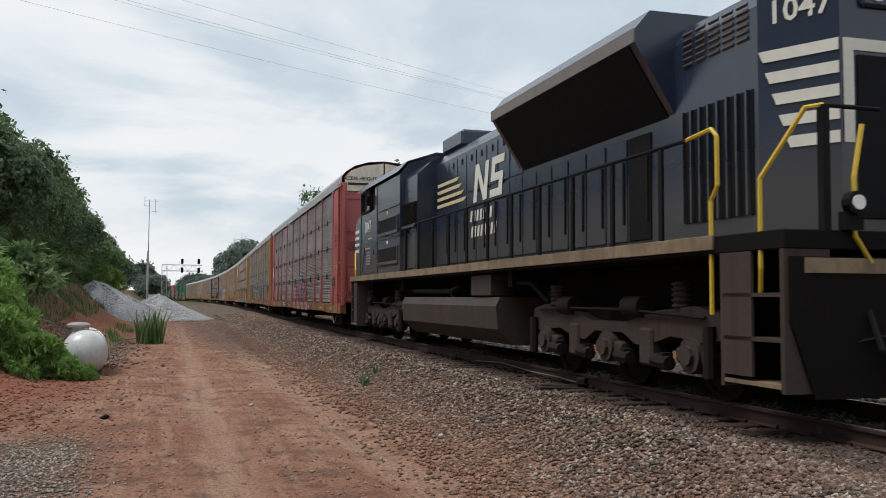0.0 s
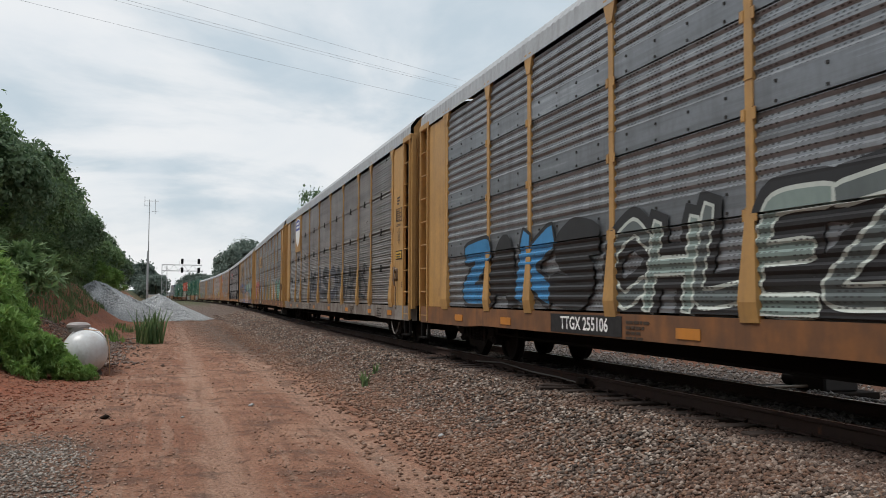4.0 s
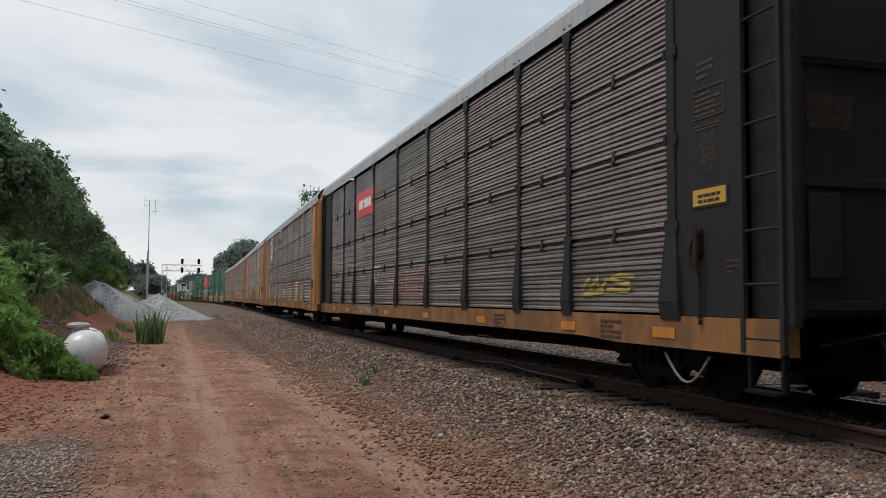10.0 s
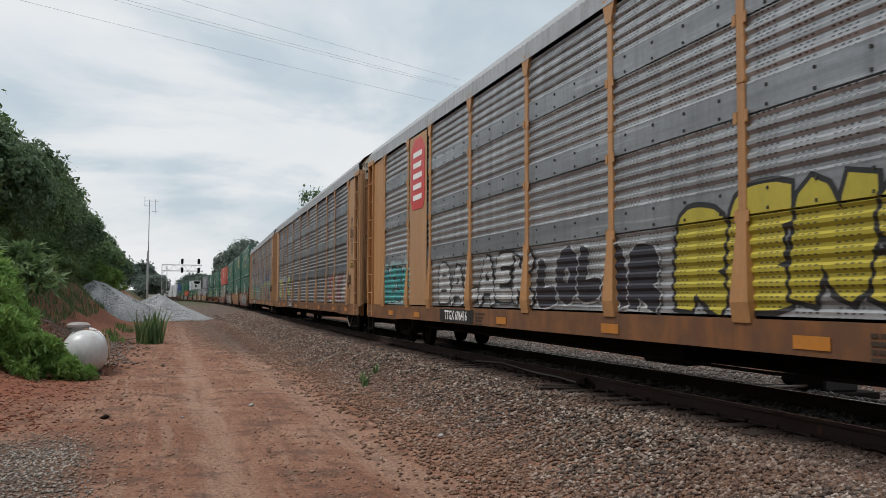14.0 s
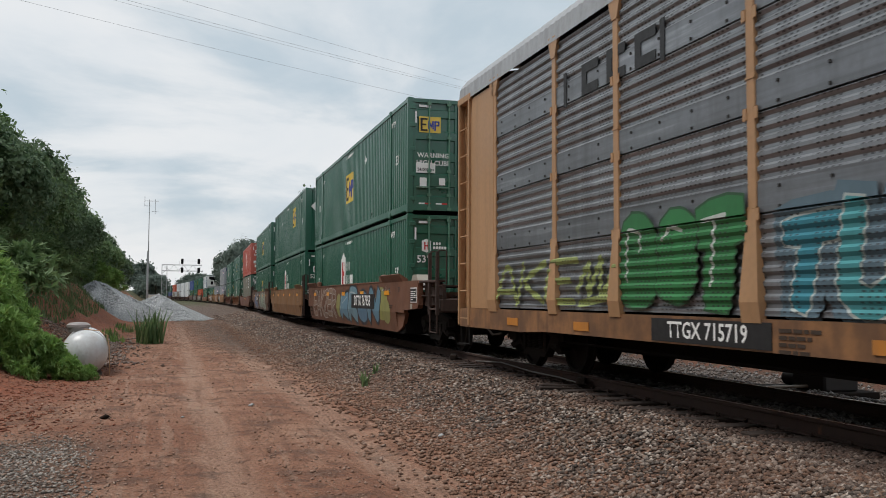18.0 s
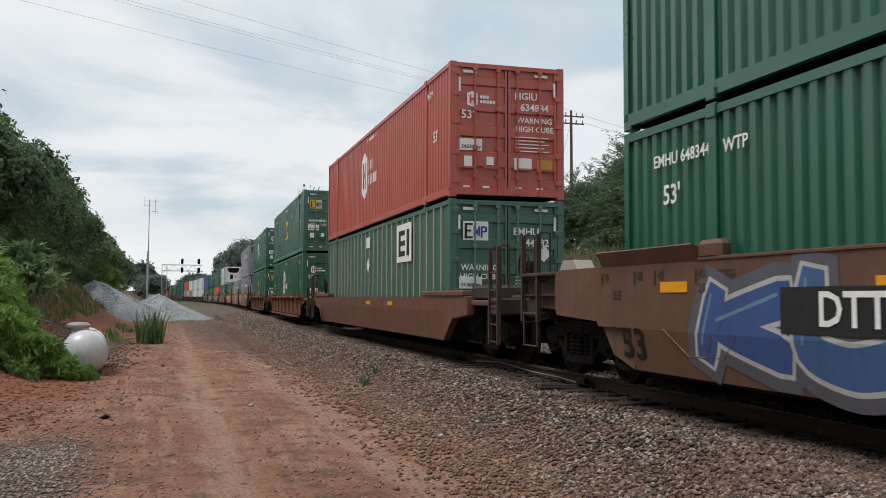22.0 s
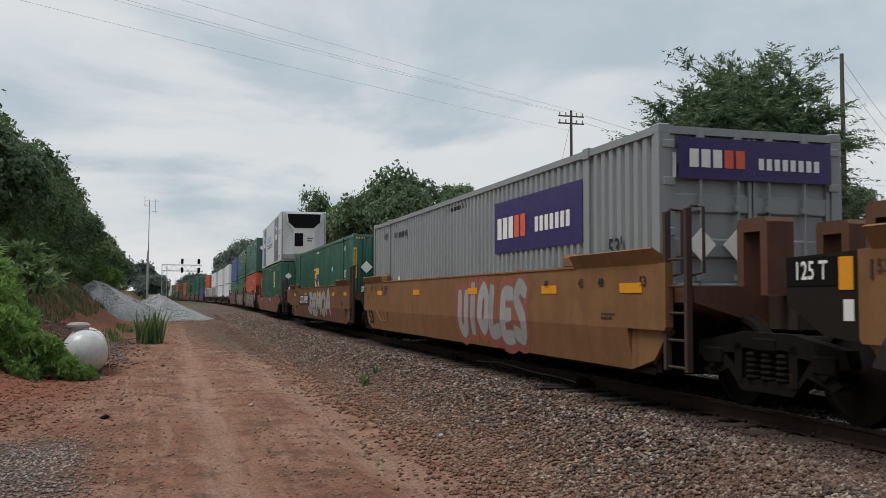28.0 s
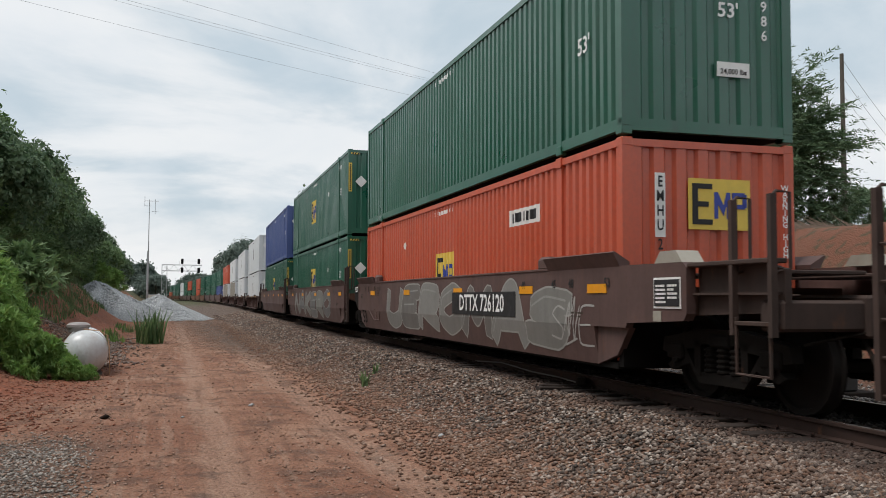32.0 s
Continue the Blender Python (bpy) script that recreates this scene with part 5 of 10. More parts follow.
AR0, ARP = 29.95, 28.7
MINT = (0.22, 0.42, 0.33)


def build_autoracks():
    h = AR_H
    y_sill, o_sill = (0.26, 0.118, 0.033), (0.225, 0.090, 0.028)
    autorack(AR0 - 0.25, "autorack car with red posts, brown slatted sides and spray paint", M["rack_red"],
             rack_panels("brown_slats_pink_spray", SLAT, False), "slat",
             rack_sills("yellow_sill_rusty", y_sill), "TTGX 255106", extras_red, M["cream"])
    autorack(AR0 + ARP - 0.25, "yellow autorack car with grey perforated sides and blue spray paint", M["rack_yellow"],
             rack_panels("grey_panels_blue_spray", GREY), "perf",
             rack_sills("orange_sill_white_spray", o_sill), "TTGX 255106", extras_blue, M["galv"])
    autorack(AR0 + 2 * ARP - 0.60, "yellow-posted autorack car with brown slatted sides and black spray paint", M["rack_yellow"],
             rack_panels("brown_slats_black_spray", SLAT, False), "slat",
             rack_sills("grey_sill_orange", (0.24, 0.22, 0.20)), "TTGX 255702", extras_two, None)
    autorack(AR0 + 3 * ARP - 0.86, "yellow autorack car with grey sides and large spray-painted letters", M["rack_yellow"],
             rack_panels("grey_panels_mixed_spray", GREY), "perf",
             rack_sills("orange_sill_pale_spray", o_sill), "ETTX 700016", extras_three, None)
    autorack(AR0 + 4 * ARP - 0.80, "yellow autorack car covered with a blue and pink spray mural", M["rack_yellow"],
             rack_panels("grey_panels_mural", GREY), "perf",
             rack_sills("tan_sill_mural", (0.30, 0.19, 0.11)), "TTGX 157997", extras_four, M["white_paint"])
    autorack(AR0 + 5 * ARP - 0.64, "black-posted autorack car with brown slatted sides", M["rack_black"],
             rack_panels("brown_slats_plain", (0.25, 0.212, 0.20), False), "slat",
             rack_sills("yellow_sill_worn", y_sill), "TTGX 974086", extras_five, None)
    autorack(AR0 + 6 * ARP - 0.66, "orange-yellow autorack car with grey sides and white spray paint", M["rack_orange"],
             rack_panels("grey_panels_white_spray", (0.29, 0.305, 0.325)), "perf",
             rack_sills("orange_sill_marks", (0.33, 0.155, 0.034)), "ETTX 702804", extras_six, M["white_paint"])
    autorack(AR0 + 7 * ARP - 0.42, "tan autorack car with bright grey sides and yellow spray letters", M["rack_orange"],
             rack_panels("bright_grey_panels_yellow_spray", (0.46, 0.48, 0.50)), "perf",
             rack_sills("orange_sill_b", o_sill), "TTGX 696416", extras_seven, None)
    autorack(AR0 + 8 * ARP - 0.25, "tan-yellow autorack car with weathered grey sides and faint spray paint", M["rack_tan"],
             rack_panels("grey_panels_faint_spray", GREY), "perf",
             rack_sills("orange_sill_c", o_sill), "TTGX 255106", extras_eight, M["cream"])
    autorack(AR0 + 9 * ARP - 0.10, "tan autorack car with grey sides and green and yellow spray mural", M["rack_tan"],
             rack_panels("grey_panels_green_spray", GREY), "perf",
             rack_sills("tan_sill_green", (0.28, 0.13, 0.05)), "TTGX 715719", extras_nine, None)


# ---- containers ----
CL, CW, CH = 16.154, 2.591, 2.896
CX = CW / 2


def corrugated(y0, y1, pitch=0.225, depth=0.047):
    pts = [(y0, 0.0)]
    n = max(1, int(round((y1 - y0) / pitch)))
    p = (y1 - y0) / n
    for i in range(n):
        a = y0 + i * p
        pts += [(a + 0.44 * p, 0.0), (a + 0.57 * p, depth), (a + 0.86 * p, depth), (a + 1.0 * p, 0.0)]
    return pts


def box_side(sx, style, seg):
    y0, y1 = ((-CL / 2 + 0.10, -6.16), (-6.04, 6.04), (6.16, CL / 2 - 0.10))[seg]
    g = Geo()
    if style == "corr":
        pts = [(sx * (CX - 0.018 - d), y) for y, d in corrugated(y0, y1)]
        g.sheet(pts, "z", 0.15, CH - 0.09)
    elif style == "post":
        g.box(min(sx * (CX - 0.05), sx * (CX - 0.03)), max(sx * (CX - 0.05), sx * (CX - 0.03)), y0, y1, 0.15, CH - 0.09)
    else:
        pts = [(sx * (CX - 0.012), y0)]
        for y in np.arange(y0 + 0.3, y1, 0.62):
            pts += [(sx * (CX - 0.012), y - 0.014), (sx * (CX - 0.005), y - 0.010), (sx * (CX - 0.005), y + 0.010), (sx * (CX - 0.012), y + 0.014)]
        g.sheet(pts + [(sx * (CX - 0.012), y1)], "z", 0.12, CH - 0.08)
    return g


def box_post():
    return Geo().box(-CX - 0.004, -CX + 0.04, -0.035, 0.035, 0.15, CH - 0.10, 0.006)


def box_ring(z0, z1):
    """Side and end rails as one welded ring."""
    xo, yo, xi, yi = CX, CL / 2 - 0.004, CX - 0.08, CL / 2 - 0.09
    vs = [(sx * x, sy * y, z) for z in (z0, z1) for x, y in ((xo, yo), (xi, yi)) for sx, sy in ((-1, -1), (1, -1), (1, 1), (-1, 1))]
    fs = []
    for i in range(4):
        j = (i + 1) % 4
        fs += [(i, j, 8 + j, 8 + i), (4 + j, 4 + i, 12 + i, 12 + j), (8 + i, 8 + j, 12 + j, 12 + i), (j, i, 4 + i, 4 + j)]
    return Geo().add(vs, fs)


def corner_geo(sx, sy):
    g = Geo()
    x0, x1 = sorted((sx * (CX - 0.15), sx * CX))
    y0, y1 = sorted((sy * (CL / 2 - 0.12), sy * CL / 2))
    g.box(x0, x1, y0, y1, 0.12, CH - 0.12)
    for z in (0, CH - 0.12):
        g.box(x0 - 0.002, x1 + 0.002, y0 - 0.06 * (sy > 0), y1 + 0.06 * (sy < 0), z, z + 0.12, 0.012)
    return g


def lift_post(sx, sy):
    g = Geo()
    x0, x1 = sorted((sx * (CX - 0.08), sx * (CX + 0.004)))
    g.box(x0, x1, sy * 6.10 - 0.075, sy * 6.10 + 0.075, 0.0, CH, 0.006)
    g.box(x0 - 0.02 * (sx < 0), x1 + 0.02 * (sx > 0), sy * 6.10 - 0.09, sy * 6.10 + 0.09, CH - 0.16, CH, 0.01)
    g.box(x0 - 0.02 * (sx < 0), x1 + 0.02 * (sx > 0), sy * 6.10 - 0.09, sy * 6.10 + 0.09, 0.0, 0.14, 0.01)
    return g


def door_geo(s):
    """One door leaf at the camera-facing end, with pressed bands."""
    g = Geo()
    y = -CL / 2 + 0.05
    x0, x1 = (0.012, CX - 0.16)
    edges = [0.16, 0.42, 0.66, 0.98, 1.30, 1.52, 1.84, 2.06, 2.40, 2.60, CH - 0.10]
    prof = []
    for i in range(len(edges) - 1):
        d = 0.035 if i % 2 else 0.0
        prof += [(y - 0.02 + d, edges[i] + 0.012), (y - 0.02 + d, edges[i + 1] - 0.012)]
    g.prism(prof + [(y + 0.05, CH - 0.10), (y + 0.05, 0.15)], "x", s * x0, s * x1)
    a, b = sorted((s * x0, s * (x0 + 0.05)))
    g.box(a, b, y - 0.03, y + 0.02, 0.16, CH - 0.13)
    a, b = sorted((s * x1, s * (x1 - 0.06)))
    g.box(a, b, y - 0.03, y + 0.02, 0.16, CH - 0.13)
    return g


def rods_geo(s, i):
    g = Geo()
    y = -CL / 2 - 0.005
    x = s * (0.22 + 0.52 * i)
    g.cyl((x, y, 0.06), (x, y, CH - 0.05), 0.019, 6)
    for z in (0.10, 0.45, 1.05, 1.9, 2.75):
        g.box(x - 0.05, x + 0.05, y - 0.02, y + 0.04, z - 0.035, z + 0.035)
    g.box(min(x, x + s * 0.34), max(x, x + s * 0.34), y - 0.03, y - 0.005, 0.62, 0.655)
    return g


def hinges_geo(s):
    g = Geo()
    g.box(*sorted((s * (CX - 0.20), s * (CX - 0.05))), -CL / 2 - 0.015, -CL / 2 + 0.04, -0.05, 0.05, 0.008)
    return g


def plain_end(sy):
    g = Geo()
    pts = [(x, sy * (CL / 2 - 0.02 - d)) for x, d in corrugated(-CX + 0.14, CX - 0.14, 0.33, 0.045)]
    g.sheet(pts, "z", 0.13, CH - 0.10)
    return g


def reefer_front(parent, body):
    y = -CL / 2
    g = Geo().box(-CX + 0.05, CX - 0.05, y + 0.02, y + 0.08, 0.0, CH)
    part("end_frame", g, body, parent)
    g = Geo().prism([(-0.62, 0.42), (0.62, 0.42), (0.62, 1.72), (0.98, 2.32), (1.02, CH - 0.12), (-1.02, CH - 0.12), (-0.98, 2.32), (-0.62, 1.72)], "y", y - 0.24, y + 0.02)
    part("cooling_unit", g, M["white_unit"], parent, "white refrigeration unit")
    g = Geo().prism([(-0.9, 2.25), (-0.55, 1.92), (0.55, 1.92), (0.9, 2.25), (0.96, CH - 0.16), (-0.96, CH - 0.16)], "y", y - 0.255, y - 0.235)
    for x in np.arange(-0.9, 0.91, 0.1):
        g.box(x - 0.008, x + 0.008, y - 0.27, y - 0.25, 2.2, CH - 0.18)
    part("air_grille", g, M["black_matt"], parent, "black air grille")
    panel_on("end", -0.55, -0.05, 0.85, 1.62, M["black_matt"], parent, y - 0.241, "dark control door", "control_door")
    for r in range(2):
        panel_on("end", 0.18, 0.52 - 0.06 * r, 1.28 - 0.14 * r, 1.36 - 0.14 * r, M["grey_metal"], parent, y - 0.241)
    g = Geo().box(-CX + 0.08, CX - 0.08, y - 0.16, y + 0.02, 0.10, 0.42, 0.03)
    for x in (-0.55, -0.42, 0.42, 0.55):
        g.box(x - 0.02, x + 0.02, y - 0.18, y - 0.15, 0.08, 0.44)
    part("bumper", g, M["galv"], parent, "ribbed metal bumper")
    for s in (-1, 1):
        g = Geo().tube([(s * (CX - 0.06), y - 0.06, 0.1), (s * (CX - 0.06), y - 0.06, CH - 0.05)], 0.03, 6)
        part("guard_rail", g, M["galv"], parent)


def diamond(kind, a, z, r, material, parent, off):
    poly_on(kind, [(a, z - r), (a + r, z), (a, z + r), (a - r, z)], material, parent, off, "diamond placard", "placard")


def square_logo(kind, a, z, w, parent, off, plate="yellow_mark"):
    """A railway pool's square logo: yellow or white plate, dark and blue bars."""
    h = w * 0.72
    panel_on(kind, a - w / 2, a + w / 2, z - h / 2, z + h / 2, M[plate], parent, off, "white logo plate" if plate == "label_white" else "yellow logo plate", "logo_plate")
    o = off - 0.008
    f = 1 if kind == "end" else -1

    def bar(u0, u1, v0, v1, m):
        p, q = sorted((a + f * u0 * w, a + f * u1 * w))
        panel_on(kind, p, q, z + v0 * h, z + v1 * h, m, parent, o)

    def shape(pts, m):
        poly_on(kind, [(a + f * u * w, z + v * h) for u, v in pts], m, parent, o)

    bar(-0.44, -0.35, -0.40, 0.40, M["black_mark"])
    for v, r in ((-0.40, -0.12), (-0.05, -0.18), (0.30, -0.12)):
        bar(-0.35, r, v, v + 0.10, M["black_mark"])
    bl = M["blue_mark"]
    bar(-0.09, -0.03, -0.28, 0.24, bl)
    bar(0.11, 0.17, -0.28, 0.24, bl)
    shape([(-0.03, 0.24), (0.06, -0.02), (0.06, -0.22), (-0.03, 0.0)], bl)
    shape([(0.11, 0.24), (0.11, 0.0), (0.06, -0.22), (0.06, -0.02)], bl)
    bar(0.20, 0.27, -0.36, 0.24, bl)
    bar(0.27, 0.41, 0.15, 0.24, bl)
    bar(0.27, 0.41, -0.08, 0.01, bl)
    bar(0.37, 0.44, -0.05, 0.21, bl)


def house_logo(kind, a, z, w, h, parent, off, colour, red):
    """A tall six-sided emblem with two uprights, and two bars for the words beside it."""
    poly_on(kind, [(a - w / 2, z - h * 0.36), (a, z - h / 2), (a + w / 2, z - h * 0.36), (a + w / 2, z + h * 0.36), (a, z + h / 2), (a - w / 2, z + h * 0.36)], colour, parent, off, "six-sided emblem", "emblem")
    for u in (-0.24, 0.12):
        panel_on(kind, a + u * w, a + (u + 0.13) * w, z - h * 0.28, z + h * 0.28, red, parent, off - 0.008)
    panel_on(kind, a - 0.12 * w, a + 0.12 * w, z - h * 0.05, z + h * 0.06, red, parent, off - 0.008)
    f = 1 if kind == "end" else -1
    for r in range(2):
        for i in range(3 + 2 * r):
            u = a + f * (w * 0.72 + i * w * 0.30)
            p, q = sorted((u, u + f * w * 0.22))
            panel_on(kind, p, q, z + h * (0.06 - 0.30 * r), z + h * (0.26 - 0.30 * r), M["white_mark"], parent, off - 0.002)


GREEN = (0.003, 0.102, 0.056)
PAINT = {
    "green": painted("green_container_paint", GREEN, 0.34, (0.03, 0.05, 0.04), 0.35, 0.05),
    "dark_green": painted("dull_green_container_paint", (0.016, 0.11, 0.068), 0.5, (0.07, 0.07, 0.06), 0.4, 0.08),
    "red": painted("orange_red_container_paint", (0.46, 0.066, 0.032), 0.45, (0.16, 0.05, 0.035), 0.35, 0.06),
    "orange": painted("orange_container_paint", (0.56, 0.080, 0.022), 0.42, (0.2, 0.05, 0.03), 0.3, 0.05),
    "grey": painted("pale_grey_container_paint", (0.25, 0.27, 0.285), 0.5, (0.18, 0.18, 0.17), 0.35, 0.05),
    "white": painted("white_container_paint", (0.68, 0.70, 0.71), 0.5, (0.34, 0.33, 0.31), 0.3, 0.03),
    "blue": painted("blue_container_paint", (0.03, 0.07, 0.26), 0.5, (0.06, 0.06, 0.09), 0.3, 0.04),
}
for m in PAINT.values():
    m.node_tree.nodes["Principled BSDF"].inputs["Specular IOR Level"].default_value = 1.0
M["white_unit"] = plain("white_unit_paint", (0.70, 0.70, 0.68), 0.45)
M["pale_post"] = painted("pale_weathered_aluminium", (0.34, 0.31, 0.26), 0.5, (0.18, 0.15, 0.11), 0.4, 0.1)
M["slate"] = painted("slate_blue_decal", (0.040, 0.085, 0.15), 0.4, (0.1, 0.1, 0.1), 0.15, 0.0)
M["bright_blue"] = plain("bright_blue_lettering", (0.04, 0.28, 0.55), 0.5)


def container(s_front, up, colour, end, logo, label, number="", style="corr"):
    ob = thing("container", label, "container", "containers of the train")
    mat = PAINT[colour]
    side_style = "smooth" if style == "reefer" else style
    for sx in (-1, 1):
        for seg in range(3):
            part("side_wall", cached(("side_wall", sx, side_style, seg), lambda: box_side(sx, side_style, seg)), mat, ob)
        for i in range(26 if style == "post" and sx < 0 else 0):
            part("side_post", cached("side_post", box_post), M["pale_post"], ob, "", pose(0, -8.0 + (i + 1) * 16.0 / 27, 0))
        for sy in (-1, 1):
            part("corner_post", cached(("box_corner", sx, sy), lambda: corner_geo(sx, sy)), mat, ob)
            part("lifting_post", cached(("lift_post", sx, sy), lambda: lift_post(sx, sy)), mat, ob)
    part("bottom_frame", cached("box_ring_low", lambda: box_ring(0.055, 0.21)), mat, ob)
    part("top_frame", cached("box_ring_high", lambda: box_ring(CH - 0.12, CH - 0.025)), mat, ob)
    part("roof", cached("box_roof", lambda: Geo().box(-CX + 0.05, CX - 0.05, -CL / 2 + 0.08, CL / 2 - 0.08, CH - 0.08, CH - 0.04)), mat, ob)
    part("floor", cached("box_floor", lambda: Geo().box(-CX + 0.06, CX - 0.06, -CL / 2 + 0.08, CL / 2 - 0.08, 0.06, 0.16)), M["under_dark"], ob)
    part("end_wall", cached(("plain_end", 1), lambda: plain_end(1)), mat, ob)
    y = -CL / 2
    if end == "door":
        for s in (-1, 1):
            d = part("door", cached(("door", s), lambda: door_geo(s)), mat, ob)
            for i in range(2):
                part("lock_rod", cached(("rod", s, i), lambda: rods_geo(s, i)), M["rod_green"] if "green" in colour else mat, d)
            for z in (0.35, 0.95, 1.6, 2.2, 2.65):
                part("hinge", cached(("hinge", s), lambda: hinges_geo(s)), mat, d, "", pose(0, 0, z))
        yo = y - 0.004
        for i, x in enumerate((-1.0, -0.56, 0.18, 0.66)):
            panel_on("end", x, x + 0.15, 0.20, 0.25, M["white_mark"], ob, y + 0.028, "", "reflector")
            panel_on("end", x + 0.15, x + 0.30, 0.20, 0.25, M["red_mark"], ob, y + 0.028, "", "reflector")
        for x in (-1.0, 0.62):
            panel_on("end", x, x + 0.30, 2.66, 2.72, M["white_mark"], ob, y + 0.028, "", "reflector")
        for x in (-1.105, 1.06):
            panel_on("end", x, x + 0.045, 2.25, 2.55, M["white_mark"], ob, y + 0.018, "", "reflector")
        if logo != "grey_door":
            wx, wz = (0.62, 0.08) if logo == "house" else (-0.63, -0.18)
            words("WARNING", 0.17, M["white_mark"], ob, (wx, y + 0.02, 1.62 + wz), END)
            words("HIGH CUBE", 0.17, M["white_mark"], ob, (wx, y + 0.02, 1.43 + wz), END)
            words("53'", 0.25, M["white_mark"], ob, (-0.90, y + 0.02, 1.76) if logo == "house" else (0.72, y + 0.02, 1.12), END)
            words("HGIU" if logo == "house" else "EMHU", 0.22, M["white_mark"], ob, (0.42, y + 0.02, 2.22), END)
            if number:
                words(number, 0.22, M["white_mark"], ob, (0.62, y + 0.02, 1.98), END)
            for r in range(5):
                panel_on("end", 0.18, 0.95 - 0.1 * (r % 2), 1.0 + wz * 0.3 + 0.075 * r, 1.022 + wz * 0.3 + 0.075 * r, M["white_mark"], ob, y + 0.02)
            panel_on("end", -1.08, -0.58, 1.0, 1.25, M["label_white"], ob, y + 0.02, "white rating label", "rating_label")
            words("24,000 lbs", 0.105, M["black_mark"], ob, (-0.83, y + 0.008, 1.08), END)
            panel_on("end", 0.68, 1.02, 0.60, 0.86, M["dull_yellow"], ob, y + 0.02, "yellow caution sticker", "sticker")
            panel_on("end", 0.15, 0.55, 0.62, 0.88, M["label_white"], ob, y + 0.02, "white sticker", "sticker")
            panel_on("end", -0.98, -0.80, 0.62, 0.88, M["label_white"], ob, y + 0.02, "white sticker", "sticker")
            panel_on("end", -0.48, -0.32, 0.70, 0.88, M["label_white"], ob, y + 0.02, "white sticker", "sticker")
        if logo == "square":
            square_logo("end", -0.72, 2.22, 0.56, ob, y + 0.02, "label_white" if style == "post" else "yellow_mark")
            diamond("end", 0.82, 1.76, 0.18, M["label_white"], ob, y + 0.005)
        elif logo == "house":
            house_logo("end", -0.80, 2.10, 0.24, 0.34, ob, y + 0.02, M["white_mark"], M["red_mark"])
        elif logo == "grey_door":
            panel_on("end", -1.05, 1.12, 2.24, 2.74, M["purple_mark"], ob, y - 0.02, "purple name board", "name_board")
            for i in range(5):
                panel_on("end", -0.90 + i * 0.16, -0.78 + i * 0.16, 2.38, 2.60, M["white_mark"] if i < 3 else M["orange_logo"], ob, y - 0.03)
            for i in range(8):
                panel_on("end", 0.06 + i * 0.115, 0.13 + i * 0.115, 2.38, 2.52, M["white_mark"], ob, y - 0.03)
            for x in (-0.75, -0.25, 0.25):
                diamond("end", x, 1.45, 0.20, M["label_white"], ob, y - 0.02)
    elif end == "plain":
        part("end_wall", cached(("plain_end", -1), lambda: plain_end(-1)), mat, ob)
        if colour != "orange":
            diamond("end", -0.85, 1.80 if logo == "strip" else 2.05, 0.20, M["label_white"], ob, y)
        if logo == "strip":
            panel_on("end", -1.28, -1.165, 1.45, 2.43, M["yellow_mark"], ob, y, "yellow caution strip", "strip")
            for i in range(13):
                panel_on("end", -1.25, -1.195, 1.50 + i * 0.069, 1.545 + i * 0.069, M["black_mark"], ob, y - 0.008)
            panel_on("end", -1.20, -0.92, 2.72, 2.78, M["yellow_mark"], ob, y, "yellow and black hazard tape", "hazard_tape")
            for i in range(3):
                poly_on("end", [(-1.17 + i * 0.09, 2.72), (-1.13 + i * 0.09, 2.72), (-1.10 + i * 0.09, 2.78), (-1.14 + i * 0.09, 2.78)], M["black_mark"], ob, y - 0.008)
        if up < 1.0 or logo == "square_end":
            square_logo("end", *((-0.24, 2.31, 0.60) if logo == "strip" else (0.13, 2.05, 0.94)), ob, y)
        if colour == "orange" and s_front < 690:
            strip = panel_on("end", -0.83, -0.68, 1.60, 2.44, M["label_white"], ob, y, "white upright letter strip", "strip")
            for i, ch in enumerate("EMHU"):
                words(ch, 0.20, M["black_mark"], strip, (-0.755, y - 0.012, 2.32 - 0.19 * i), END, 0.75)
            words("2", 0.20, M["black_mark"], ob, (-0.755, y - 0.004, 1.50), END, 0.75)
            for i, ch in enumerate("WARNING HIGH"):
                if ch != " ":
                    words(ch, 0.115, M["white_mark"], ob, (1.15, y - 0.004, 2.30 - 0.083 * i), END)
            board = panel_on("wave", -5.3, -3.9, 2.02, 2.30, M["label_white"], ob, -CX + 0.012, "white number strip", "strip")
            for i in range(7):
                panel_on("wave", -4.15 - 0.165 * i, -4.04 - 0.165 * i, 2.08, 2.24, M["black_mark"], board, -CX + 0.004)
        if number:
            for i, ch in enumerate(number):
                words(ch, 0.20, M["white_mark"], ob, (0.86, y - 0.004, 2.45 - i * 0.20), END)
        if up > 1.0:
            words("53'", 0.28, M["white_mark"], ob, (0.30, y - 0.004, 1.75), END)
        panel_on("end", 0.12, 0.62, 0.85, 1.05, M["label_white"], ob, y, "white rating label", "rating_label")
        words("24,000 lbs", 0.10, M["black_mark"], ob, (0.37, y - 0.012, 0.92), END)
    elif end == "reefer":
        reefer_front(ob, mat)
    # marks on the near side
    x = -CX + 0.012
    wall = "wave" if side_style == "corr" else "side"
